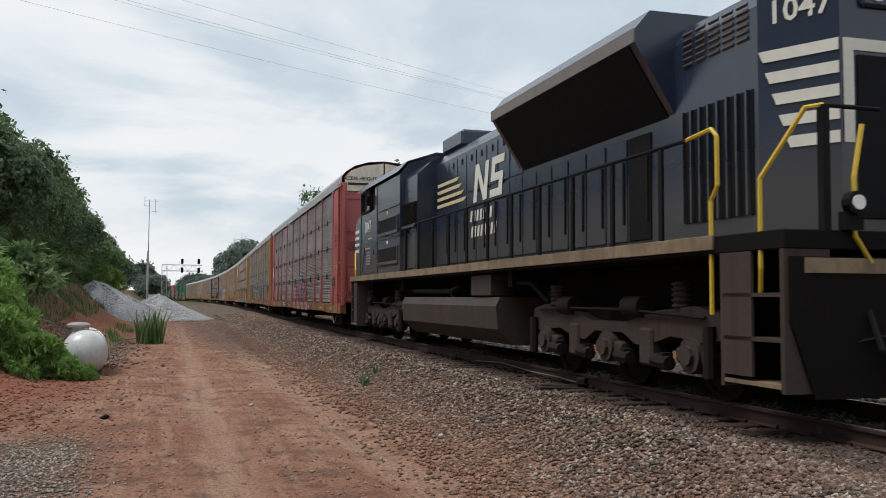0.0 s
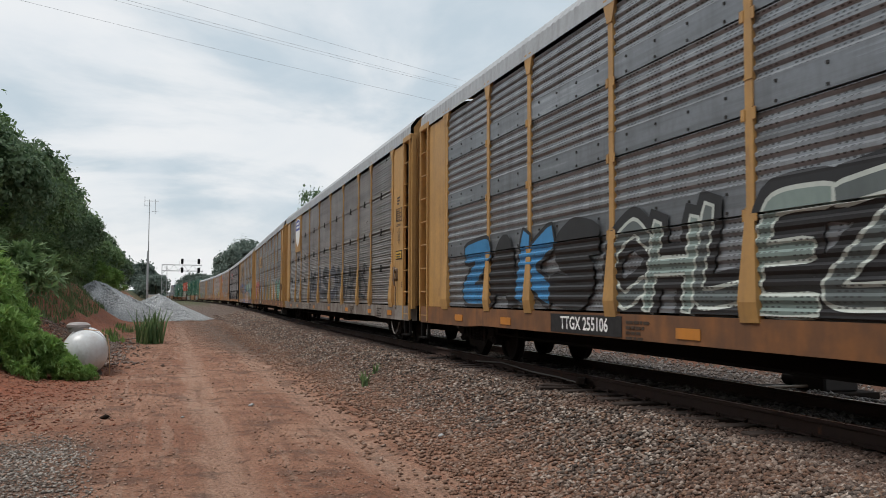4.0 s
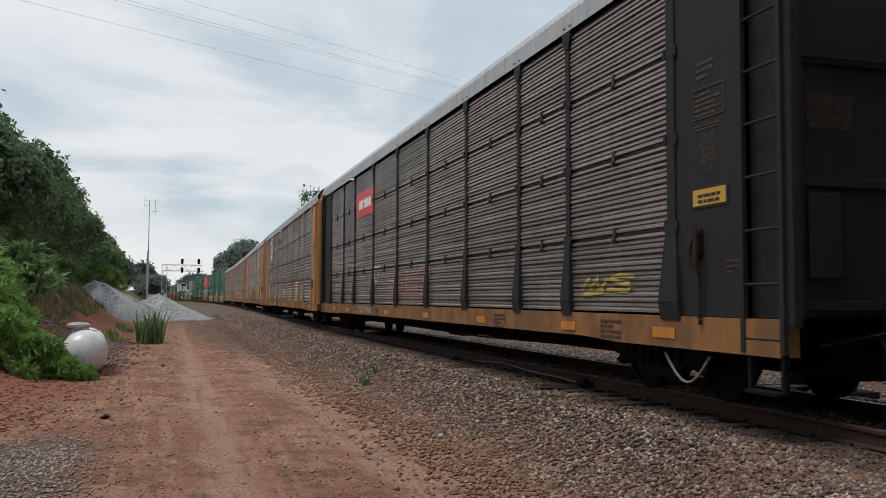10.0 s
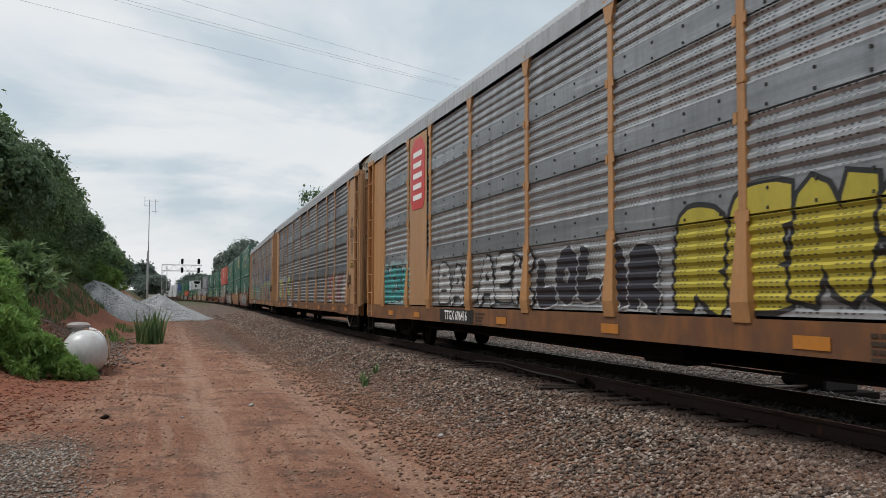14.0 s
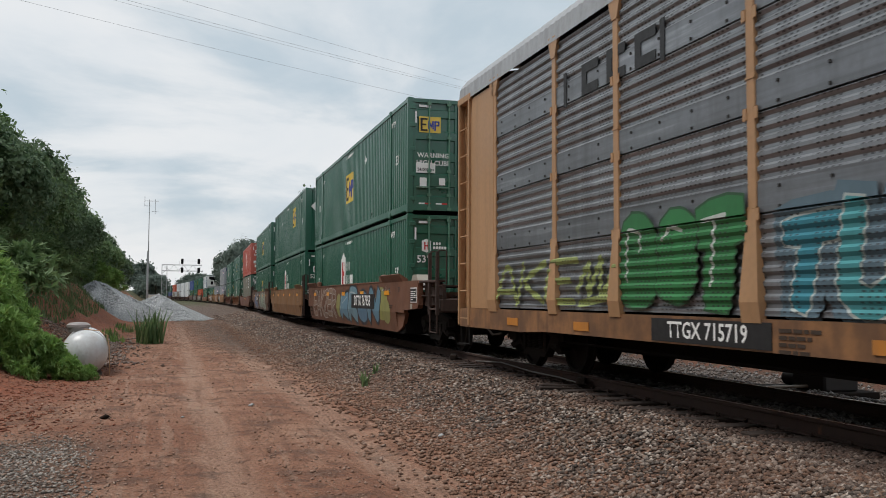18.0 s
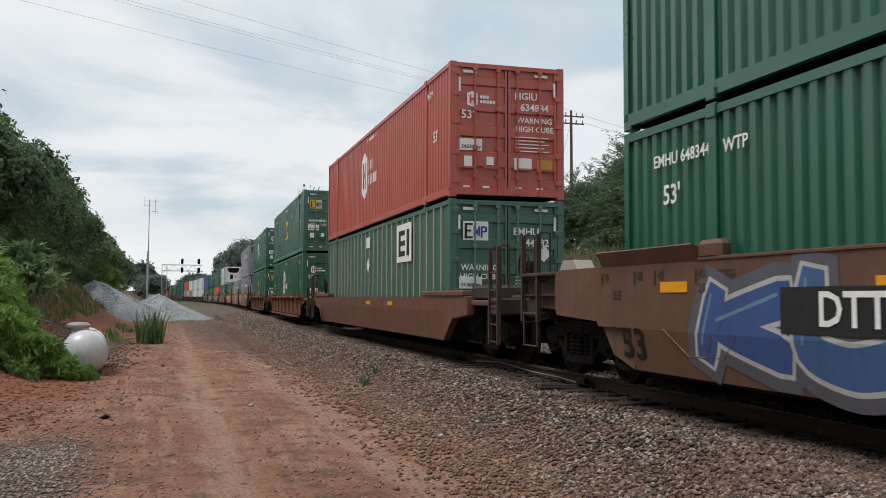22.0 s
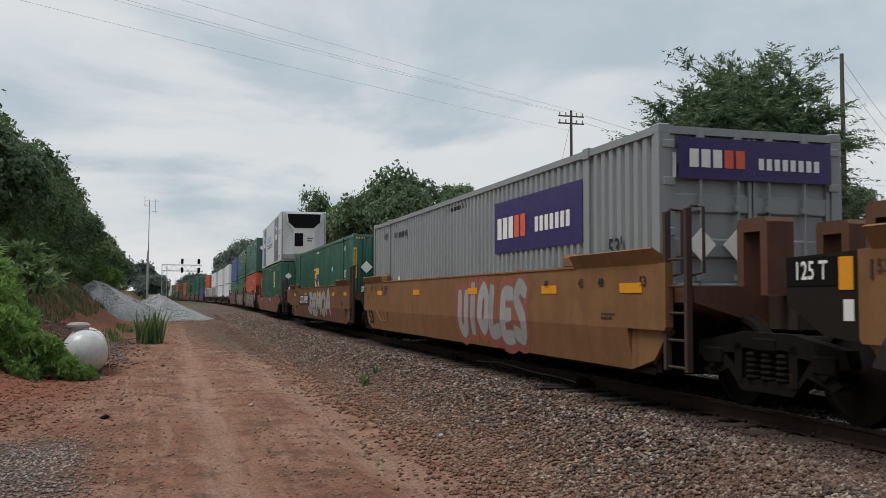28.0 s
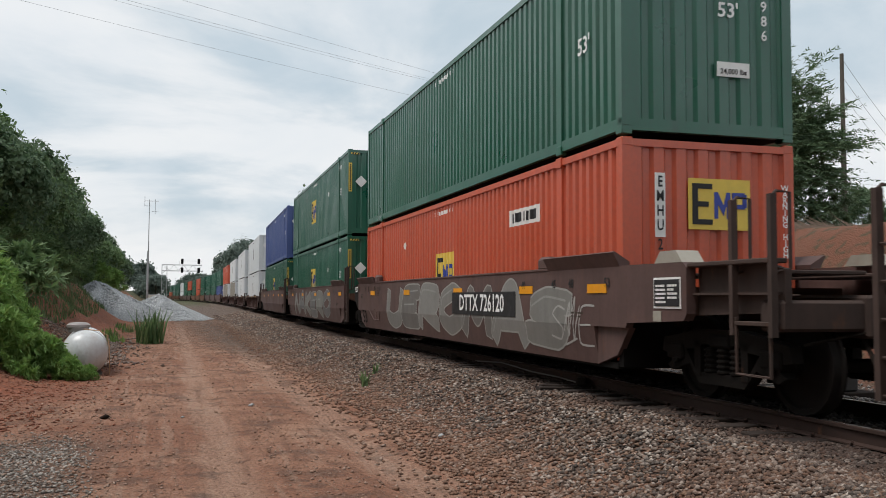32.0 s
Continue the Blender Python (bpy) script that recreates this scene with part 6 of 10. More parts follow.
    if logo in ("square", "square_end", "strip"):
        ly, lz = (0.1, 1.55) if end == "door" else (0.55, 1.53) if logo == "strip" else (0.0, 1.28) if colour == "orange" else (-3.1, 1.93)
        if style == "post":
            panel_on("side", -4.85, -3.35, 1.70, 2.66, M["label_white"], ob, -CX - 0.006, "white logo plate", "logo_plate")
            for u, v, z0, z1 in ((-3.75, -3.55, 1.85, 2.5), (-4.2, -3.75, 1.85, 1.98), (-4.2, -3.75, 2.12, 2.24), (-4.2, -3.75, 2.38, 2.5), (-4.65, -4.4, 1.85, 2.5)):
                panel_on("side", u, v, z0, z1, M["black_mark"], ob, -CX - 0.013)
            panel_on("side", 0.12, 0.66, 2.28, 2.60, M["label_white"], ob, -CX - 0.006, "white size plate", "size_plate")
            diamond("side", 0.38, 1.76, 0.22, M["label_white"], ob, -CX - 0.006)
        else:
            square_logo(wall, ly, lz, 1.35, ob, x, "pale_yellow" if s_front == 518.2 else "yellow_mark")
            diamond(wall, -2.6 if end == "door" else -3.65 if logo == "strip" else 3.5, 1.85 if logo == "strip" else 2.1, 0.15, M["label_white"], ob, x)
    elif logo == "house":
        house_logo(wall, 1.2, 1.62, 0.78, 1.45, ob, x, M["white_mark"], M["red_mark"])
    elif logo == "grey_door":
        panel_on("side", -5.95, -2.29, 1.59, 2.49, M["purple_mark"], ob, x, "purple name board", "name_board")
        for i in range(5):
            a = -2.45 - i * 0.28
            panel_on("side", a - 0.21, a, 1.83, 2.2, M["white_mark"] if i < 3 else M["orange_logo"], ob, x - 0.008)
        for i in range(7):
            a = -4.2 - i * 0.2
            panel_on("side", a - 0.13, a, 1.86, 2.1, M["white_mark"], ob, x - 0.008)
        for a in (-5.9, 5.0):
            diamond("side", a, 1.2, 0.18, M["label_white"], ob, x)
    elif logo == "reefer":
        panel_on("side", -5.9, -3.0, 0.14, CH - 0.10, M["slate"], ob, x - 0.01, "slate blue panel", "panel")
        panel_on("side", 4.4, 6.9, 0.14, CH - 0.10, M["slate"], ob, x - 0.01, "slate blue panel", "panel")
        words("EXCELLENCE", 0.48, M["bright_blue"], ob, (x - 0.012, 1.4, 1.75), stretch=1.1)
        words("THROUGH EXECUTION", 0.40, M["black_mark"], ob, (x - 0.012, 0.9, 1.30))
        words("321102", 0.34, M["black_mark"], ob, (x - 0.012, -6.9, 1.75))
        words("TOP LIFT ONLY", 0.14, M["black_mark"], ob, (x - 0.012, -6.9, 0.32))
        for yy in (-4.45, 5.65):
            for i in range(4):
                panel_on("side", yy - 0.7 + i * 0.36, yy - 0.46 + i * 0.36, 1.45, 1.75, M["white_mark"], ob, x - 0.020)
            poly_on("side", [(yy - 0.7, 1.95), (yy + 0.2, 2.1), (yy + 0.7, 2.35), (yy - 0.1, 2.25)], M["white_mark"], ob, x - 0.014)
    if style == "post" or s_front > 690:
        pass
    elif colour != "white":
        lett = M["black_mark"] if colour == "grey" else M["white_mark"]
        if colour == "green" and s_front < 580 and end == "door":
            words("53'", 0.32, lett, ob, (x - 0.004, 6.95, 2.0) if s_front == 359.8 else (x - 0.004, 6.75, 1.45))
            words("WTP", 0.20, lett, ob, (x - 0.004, 5.70, 2.40))
            if s_front == 359.8 and up < 1.0:
                words("EMHU 648344", 0.20, lett, ob, (x - 0.004, 6.75, 2.42))
        if colour != "orange":
            words("53'", 0.34, lett, ob, (x - 0.004, -CL / 2 + 1.15, 1.45) if logo != "strip" else (x - 0.004, -6.56, 1.60))
            words("WTP", 0.22, lett, ob, (x - 0.004, 6.54 if colour == "grey" else -6.45, 2.46))
        if colour == "grey":
            words("FDXU", 0.19, lett, ob, (x - 0.004, 5.37, 2.43), stretch=0.8)
            for a in (5.33, 5.54):
                panel_on("side", a - 0.025, a + 0.025, 2.66, 2.74, M["grey_metal"], ob, x, "", "sticker")
            for i in range(6):
                panel_on("side", 4.98 - i * 0.16, 5.06 - i * 0.16, 2.36, 2.49, lett, ob, x)
        for i in range(8):
            panel_on(wall, -0.6 + i * 0.19, -0.49 + i * 0.19, 2.60, 2.68, lett, ob, x)
    elif style != "reefer":
        poly_on("side", [(-0.5, 1.2), (0.1, 1.2), (0.6, 2.1), (0.0, 2.1)], M["grey_metal"], ob, x)
        for i in range(6):
            panel_on("side", -0.6 + i * 0.19, -0.49 + i * 0.19, 2.60, 2.68, M["grey_metal"], ob, x)
    return rides(ob, s_front + CL / 2, 7.0, up)


# ---- well cars ----
M["well_end"] = painted("dusty_brown_end_steel", (0.062, 0.034, 0.026), 0.8, (0.020, 0.013, 0.010), 0.6, 0.4, grime=0.3)
M["well_bracket"] = painted("rusty_brown_bracket_paint", (0.14, 0.058, 0.030), 0.7, (0.05, 0.025, 0.017), 0.5, 0.4, grime=0.3)
WELL_COL = {"tan": (0.165, 0.066, 0.033), "orange": (0.175, 0.070, 0.026), "dark_tan": (0.14, 0.066, 0.037), "brown": (0.155, 0.061, 0.035), "rust": (0.205, 0.080, 0.036), "ochre": (0.245, 0.115, 0.040), "ribbed": (0.195, 0.078, 0.030), "chestnut": (0.15, 0.056, 0.034), "ash": (0.105, 0.056, 0.048), "dark": (0.08, 0.036, 0.028)}


def well_paint(name, tone):
    return painted(name, WELL_COL[tone], 0.65, tuple(v * 0.45 for v in WELL_COL[tone]), 0.55, 0.35, grime=0.3)


def well_side(sx, kind):
    g = Geo()

    def slab(prof, y0, y1):
        g.prism([(sx * a, b) for a, b in prof], "y", y0, y1)

    def top_box(xa, xb, ya, yb, z0, z1, c):
        g.box(*sorted((sx * xa, sx * xb)), *sorted((ya, yb)), z0, z1, c)

    if kind == "tri":
        slab([(1.48, 0.80), (1.48, 1.57), (1.37, 1.57), (1.40, 0.80), (1.34, 0.36), (1.40, 0.30)], -7.6, 7.6)
        for sy in (-1, 1):
            g.prism([(sy * 7.6, 0.80), (sy * 8.47, 0.80), (sy * 8.5, 0.84), (sy * 8.5, 1.57), (sy * 7.6, 1.57)], "x", sx * 1.38, sx * 1.479)
            g.prism([(sy * 7.6, 0.30), (sy * 8.15, 0.45), (sy * 8.46, 0.80), (sy * 7.6, 0.80)], "x", sx * 1.33, sx * 1.42)
        top_box(1.36, 1.495, -6.1, 6.1, 1.565, 1.60, 0.006)
    elif kind == "flat":
        slab([(1.50, 0.90), (1.50, 1.19), (1.37, 1.19), (1.40, 0.90), (1.36, 0.36), (1.44, 0.29)], -8.3, 8.3)
        for sy in (-1, 1):
            g.prism([(sy * 8.3, 0.29), (sy * 8.9, 0.75), (sy * 9.9, 0.85), (sy * 9.9, 1.19), (sy * 8.3, 1.19)], "x", sx * 1.36, sx * 1.498)
            top_box(1.325, 1.53, sy * 9.7, sy * 6.6, 1.195, 1.31, 0.02)
    else:
        slab([(1.36, 0.26), (1.36, 1.18), (1.325, 1.18), (1.325, 0.26)], -7.9, 7.9)
        top_box(1.322, 1.49, -9.6, 9.6, 1.15, 1.25, 0.01)
        top_box(1.22, 1.46, -7.6, 7.6, 0.22, 0.30, 0.006)
        for sy in (-1, 1):
            g.prism([(sy * 7.9, 0.26), (sy * 8.15, 0.62), (sy * 8.55, 0.86), (sy * 9.5, 0.92), (sy * 9.5, 1.16), (sy * 7.9, 1.16)], "x", sx * 1.30, sx * 1.37)
    return g


def guide_plate(sx, sy):
    """The flared plate over the end of the well, and the stop block beside it."""
    y0, y1 = sorted((sy * 8.34, sy * 6.1))
    g = Geo().prism([(sx * a, b) for a, b in ((1.34, 1.56), (1.48, 1.56), (1.575, 1.735), (1.555, 1.75), (1.34, 1.62))], "y", y0, y1)
    g.box(*sorted((sx * 1.325, sx * 1.50)), *sorted((sy * 6.12, sy * 5.7)), 1.56, 1.78, 0.05)
    return g


def well_rib(sx):
    g = Geo()
    # a tapered post that stands out under the chord, and two small gussets beside it
    g.prism([(sx * 1.355, 0.30), (sx * 1.40, 0.30), (sx * 1.475, 1.0), (sx * 1.475, 1.16), (sx * 1.355, 1.16)], "y", -0.055, 0.055)
    for a in (-0.62, 0.55):
        g.prism([(a, 0.62), (a + 0.13, 0.74), (a + 0.03, 0.80), (a - 0.06, 0.70)], "x", sx * 1.355, sx * 1.385)
    g.box(*sorted((sx * 1.30, sx * 1.37)), -0.66, 0.60, 0.66, 0.68)
    return g


def rib_guide(sx, sy):
    """The raised kerb and flared guide on the chord of a ribbed car."""
    g = Geo().prism([(sx * a, b) for a, b in ((1.34, 1.245), (1.495, 1.245), (1.55, 1.345), (1.53, 1.36), (1.34, 1.30))], "y", *sorted((sy * 6.2, sy * 5.2)))
    g.box(*sorted((sx * 1.34, sx * 1.50)), *sorted((sy * 5.22, sy * 4.8)), 1.245, 1.38, 0.05)
    g.box(*sorted((sx * 1.40, sx * 1.52)), *sorted((sy * 9.3, sy * 6.18)), 1.245, 1.28, 0.012)
    return g


def well_floor(kind):
    g = Geo()
    g.box(-1.38, 1.38, -8.1, 8.1, 0.27, 0.35)
    return g


def well_bulkhead(kind, sy):
    end, top = (8.1, 1.25) if kind == "tri" else (8.25, 1.12)
    return Geo().box(-1.37, 1.37, *sorted((sy * end, sy * (end + 0.12))), 0.30, top)


def well_ends(kind, sy, coupled=False):
    """The pieces of the platform over the truck: name and shape of each. coupled: the end of the whole car, with its side plates."""
    far = 9.35 if kind == "tri" else 11.45
    out = [("centre_sill", Geo().box(-0.42, 0.42, *sorted((sy * 8.2, sy * far)), 0.80, 1.22, 0.03))]
    if kind == "tri":
        g = Geo().prism([(-1.36, 1.12), (-0.42, 0.85), (0.42, 0.85), (1.36, 1.12), (1.36, 1.30), (-1.36, 1.30)], "y", sy * 8.3, sy * 8.9)
        out.append(("end_platform", g))
        for s in (-1, 1) if coupled else ():
            g = Geo().prism([(sy * 8.48, 0.86), (sy * 9.80, 0.92), (sy * 9.86, 1.0), (sy * 9.86, 1.50), (sy * 9.80, 1.56), (sy * 8.48, 1.57)], "x", s * 1.36, s * 1.478)
            out.append(("end_side", g))
            g = Geo().prism([(sy * 9.84, 0.98), (sy * 10.9, 1.02), (sy * 11.3, 1.10), (sy * 11.3, 1.44), (sy * 10.9, 1.53), (sy * 9.84, 1.56)], "x", s * 1.24, s * 1.31)
            g.box(*sorted((s * 1.24, s * 1.46)), *sorted((sy * 9.84, sy * 11.25)), 1.50, 1.55, 0.01)
            g.box(*sorted((s * 1.24, s * 1.40)), *sorted((sy * 9.84, sy * 11.25)), 1.20, 1.225)
            out.append(("end_step_plate", g))
            out.append(("end_deck", Geo().box(*sorted((s * 0.30, s * 1.30)), *sorted((sy * 8.9, sy * 11.2)), 1.40, 1.44, 0.008)))
            out.append(("end_wedge", Geo().prism([(sy * 9.15, 1.565), (sy * 9.75, 1.565), (sy * 9.62, 1.70), (sy * 9.28, 1.70)], "x", s * 1.18, s * 1.46)))
        for s in (-1, 1) if not coupled else ():
            arch = [(8.74, 1.28), (8.86, 1.28), (8.86, 1.90), (9.16, 1.90), (9.16, 1.20), (9.28, 1.20), (9.28, 2.00), (9.24, 2.05), (8.78, 2.05), (8.74, 2.00)]
            if sy > 0:
                out.append(("truck_cover", Geo().prism([(8.46, 0.80), (9.0, 0.84), (9.50, 1.12), (9.50, 1.54), (8.46, 1.57)], "x", s * 1.28, s * 1.40)))
            out.append(("stacking_bracket", Geo().prism([(sy * a, b) for a, b in arch], "x", s * 0.36, s * 0.70)))
    else:
        out.append(("end_platform", Geo().box(-1.42, 1.42, *sorted((sy * 9.5, sy * 11.3)), 1.02, 1.12, 0.02)))
        out.append(("end_beam", Geo().box(-1.42, 1.42, *sorted((sy * 10.9, sy * 11.35)), 0.86, 1.16, 0.03)))
        out.append(("hitch_box", Geo().box(-0.9, 0.9, *sorted((sy * 8.4, sy * 9.4)), 1.10, 1.42, 0.06)))
    return out


def well_rung(kind, sy, sx):
    x, y = sx * 1.42, sy * (8.66 if kind == "tri" else 11.2 if kind == "flat" else 11.5)
    return Geo().cyl((x, y - 0.23, 0.40), (x, y + 0.23, 0.40), 0.016, 6)


def well_ladder(kind, sy, sx, rungs=True, coupled=True):
    g = Geo()
    y = sy * (8.75 if kind == "tri" else 11.2 if kind == "flat" else 11.5)
    x = sx * 1.42
    top = 2.15 if kind == "tri" else 2.05 if kind == "flat" else 1.56
    wd = 0.31 if kind == "tri" and coupled else 0.22
    if not coupled:
        y = sy * 8.66
    for dy in (-wd, wd):
        g.box(x - 0.035, x + 0.035, y + dy - 0.03, y + dy + 0.03, 0.80 if kind == "tri" and coupled else 0.36, top)
        g.tube([(x, y + dy, top - 0.02), (x - sx * 0.05, y + dy, top + 0.03), (x - sx * 0.20, y + dy, top + 0.02), (x - sx * 0.20, y + dy, top - 0.7), (x - sx * 0.02, y + dy, top - 0.74)], 0.018, 6)
    if kind == "tri" and coupled:
        g.tube([(x, y - wd + 0.04, 0.98), (x, y - wd + 0.04, 0.42), (x, y + wd - 0.04, 0.42), (x, y + wd - 0.04, 0.98)], 0.020, 6)
        g.box(*sorted((x - sx * 0.16, x + sx * 0.02)), y - wd, y + wd, 0.90, 0.94, 0.006)
        return g
    for i in range(5 if rungs else 0):
        g.cyl((x, y - 0.23, 0.40 + i * 0.30), (x, y + 0.23, 0.40 + i * 0.30), 0.016, 6)
    return g


def brake_wheel(sy):
    g = Geo()
    y = sy * 10.4
    pts = [(-0.55 + 0.0, y + 0.27 * math.cos(a), 1.75 + 0.27 * math.sin(a)) for a in np.linspace(0, 2 * math.pi, 17)]
    g.tube(pts, 0.018, 6)
    for a in np.linspace(0, math.pi, 4)[:3]:
        g.cyl((-0.55, y + 0.26 * math.cos(a), 1.75 + 0.26 * math.sin(a)), (-0.55, y - 0.26 * math.cos(a), 1.75 - 0.26 * math.sin(a)), 0.012, 5)
    g.box(-0.55, -0.35, y - 0.08, y + 0.08, 1.1, 1.85, 0.02)
    return g


def well_car(s_front, kind, mat, label, mark="", first=True, last=True, group="well cars", mark_y=0.0):
    mid = s_front + CL / 2
    car = thing("well_car", label, "rail car", group)
    for sx in (-1, 1):
        part("side_sill", cached(("well_side", sx, kind), lambda: well_side(sx, kind)), mat, car)
        for sy in (-1, 1) if kind == "tri" else ():
            part("guide_plate", cached(("guide_plate", sx, sy), lambda: guide_plate(sx, sy)), mat, car)
        for sy in (-1, 1) if kind == "rib" else ():
            part("guide_plate", cached(("rib_guide", sx, sy), lambda: rib_guide(sx, sy)), mat, car)
        if kind == "rib":
            for i in range(8):
                y = -7.0 + i * 2.0
                part("rib", cached(("well_rib", sx), lambda: well_rib(sx)), mat, car, "", pose(0, y, 0))
        for sy in (-1, 1):
            if kind == "tri" and sy > 0 and not last:
                continue
            near = s_front < 580 and sx < 0
            shift = pose(0, sy * 2.2, 0) if kind == "tri" and (first if sy < 0 else last) else None
            ld = part("ladder", cached(("well_ladder", kind, sy, sx, near, shift is None), lambda: well_ladder(kind, sy, sx, not near, kind != "tri" or shift is not None)), M["well_end"], car, "", shift)
            for i in range(5 if near and (kind != "tri" or shift is None) else 0):
                part("rung", cached(("well_rung", kind, sy, sx), lambda: well_rung(kind, sy, sx)), M["well_end"], ld, "", pose(0, 0, i * 0.30))
    part("well_floor", cached(("well_floor", kind), lambda: well_floor(kind)), M["under_dark"], car)
    for sy in (-1, 1):
        part("bulkhead", cached(("bulkhead", kind, sy), lambda: well_bulkhead(kind, sy)), M["under_dark"], car)
        coupled = kind == "tri" and (first if sy < 0 else last)
        for i, (nm, shape) in enumerate(well_ends(kind, sy, coupled)):
            part(nm, cached((nm, kind, sy, i, coupled), lambda: shape), mat if kind == "rib" or nm == "end_side" else M["pale_post"] if nm == "end_wedge" else M["under"] if nm == "truck_cover" else M["well_bracket"] if nm in ("stacking_bracket", "end_platform") else M["well_end"], car)
    if kind == "tri":
        truck(car, -9.9 if first else -9.75, mid, 0.483)
        if last:
            truck(car, 9.9, mid, 0.483)
            part("coupler", cached(("coupler", 1), lambda: coupler_geo(1)), M["under"], car, "", pose(0, 11.15, 0))
        if first:
            part("coupler", cached(("coupler", -1), lambda: coupler_geo(-1)), M["under"], car, "", pose(0, -11.15, 0))
            part("draft_sill", cached("draft_f", lambda: Geo().box(-0.42, 0.42, -11.35, -9.2, 0.78, 1.2, 0.03).box(-1.35, 1.35, -11.3, -10.95, 0.85, 1.15, 0.03)), M["well_end"], car)
        if last:
            part("draft_sill", cached("draft_r", lambda: Geo().box(-0.42, 0.42, 9.2, 11.35, 0.78, 1.2, 0.03).box(-1.35, 1.35, 10.95, 11.3, 0.85, 1.15, 0.03)), M["well_end"], car)
        zr, xr = (1.23, 1.35), -1.4825
    else:
        for sy in (-1, 1):
            truck(car, sy * 10.05, mid, 0.457)
            part("coupler", cached(("coupler", sy), lambda: coupler_geo(sy)), M["under"], car, "", pose(0, sy * 11.35, 0))
        part("brake_wheel", cached("brake_wheel", lambda: brake_wheel(-1), True), M["under"], car, "round hand brake wheel")
        zr, xr = ((0.97, 1.07), -1.5025) if kind == "flat" else ((1.165, 1.235), -1.4925)
    for y in () if s_front > 690 or s_front == 518.2 else (-3.4, -0.6) if kind == "flat" else (-6.6, -3.2, 0.0, 3.3, 6.6) if s_front < 370 else (-7.7, -5.2, -1.6, 2.5, 6.4):
        panel_on("side", y - 0.28, y + 0.28, zr[0], zr[1], M["orange_mark"], car, xr, "orange reflector", "reflector")
    if kind == "tri" and s_front < 690:
        for y, w in ((-8.0, "53"), (-6.9, "48"), (-6.3, "45"), (-5.1, "40")):
            words(w, 0.17, M["black_mark"], car, (xr - 0.006, y, 1.36))
        for sy, yy in ((-1, -8.34), (1, 8.2)):
            panel_on("side", yy - 0.14, yy + 0.14, 1.18, 1.44, M["orange_mark"], car, xr + 0.012, "orange reflector", "reflector")
            panel_on("side", yy - 0.14, yy + 0.14, 0.86, 1.08, M["orange_mark"], car, xr + 0.012, "orange reflector", "reflector")
        stencil("side", 6.9, 7.3, 0.90, 1.0, 2, M["stencil"], car, xr, 13)
        words("53", 0.52, M["under"], car, (xr + 0.022, 7.55, 0.60), SIDE @ Matrix.Rotation(radians(9), 4, "X"), 1.15)
        for yy, w in ((8.22, "53"), (7.36, "48"), (6.88, "45"), (6.03, "40")) if s_front < 580 else ():
            words(w, 0.15, M["stencil"], car, (xr - 0.006, yy, 1.42))
            panel_on("side", yy + 0.11, yy + 0.14, 1.32, 1.48, M["stencil"], car, xr)
        if s_front < 580:
            for pts in (((6.84, 0.81), (6.37, 0.53), (6.04, 0.55), (6.16, 0.84)), ((5.43, 0.81), (5.71, 0.55), (6.00, 0.56), (5.87, 0.78))):
                part("step_loop", Geo().tube([(-1.476 + (0.80 - min(b, 0.80)) * 0.16, a, b) for a, b in pts], 0.016, 5), mat, car)
            words("20", 0.14, M["stencil"], car, (xr - 0.006, 6.03, 1.27))
            stencil("side", -5.87, -5.42, 1.22, 1.48, 6, M["stencil"], car, xr, 11)
            stencil("side", -8.05, -7.70, 1.15, 1.28, 3, M["stencil"], car, xr, 12)
        if not last:
            panel_on("side", 8.84, 9.48, 1.28, 1.53, M["under_dark"], car, -1.401, "dark plate", "capacity_plate")
            words("125 T", 0.23, M["white_mark"], car, (-1.411, 9.16, 1.405), stretch=0.80)
            panel_on("side", 8.64, 8.81, 1.24, 1.52, M["orange_mark"], car, -1.401, "orange reflector", "reflector")
            panel_on("side", 8.64, 8.76, 0.98, 1.16, M["label_white"], car, -1.401, "small white label", "sticker")
        if first and s_front < 690:
            panel_on("side", -9.76, -9.18, 1.05, 1.40, M["label_white"], car, xr, "pale label border", "label_border")
            board = panel_on("side", -9.74, -9.20, 1.075, 1.375, M["black_mark"], car, xr - 0.007, "black consolidated stencil panel", "label_panel")
            stencil("side", 9.24, 9.46, 1.11, 1.34, 5, M["label_white"], board, xr - 0.014, 31)
            stencil("side", 9.50, 9.71, 1.16, 1.34, 4, M["label_white"], board, xr - 0.014, 32)
            panel_on("side", -9.34, -9.16, 0.90, 1.02, M["pale_post"], car, xr, "pale paper sticker", "sticker")
    if mark:
        yb = mark_y
        z = 1.06 if kind == "tri" else 1.03
        w = 1.75
        if kind == "tri":
            panel_on("side", yb - w, yb + w, z - 0.21, z + 0.21, M["black_mark"], car, xr - 0.006, "black number board", "number_board")
        else:
            poly_on("side", [(-1.8, 1.12), (-3.65, 1.10), (-3.3, 0.93), (-2.9, 1.06), (-2.4, 0.95), (-1.9, 0.98)], M["pale_post"], car, xr, "worn white paint patch", "paint_patch", 0.002)
            stencil("side", 4.1, 4.6, 1.02, 1.15, 2, M["stencil"], car, xr, 21)
        words(mark, 0.42 if kind == "tri" else 0.24, M["white_mark"] if kind == "tri" else M["pale_post"], car, (xr - 0.020, yb, z), stretch=1.0 if kind == "tri" else 1.3)
    return rides(car, mid, 8.0)


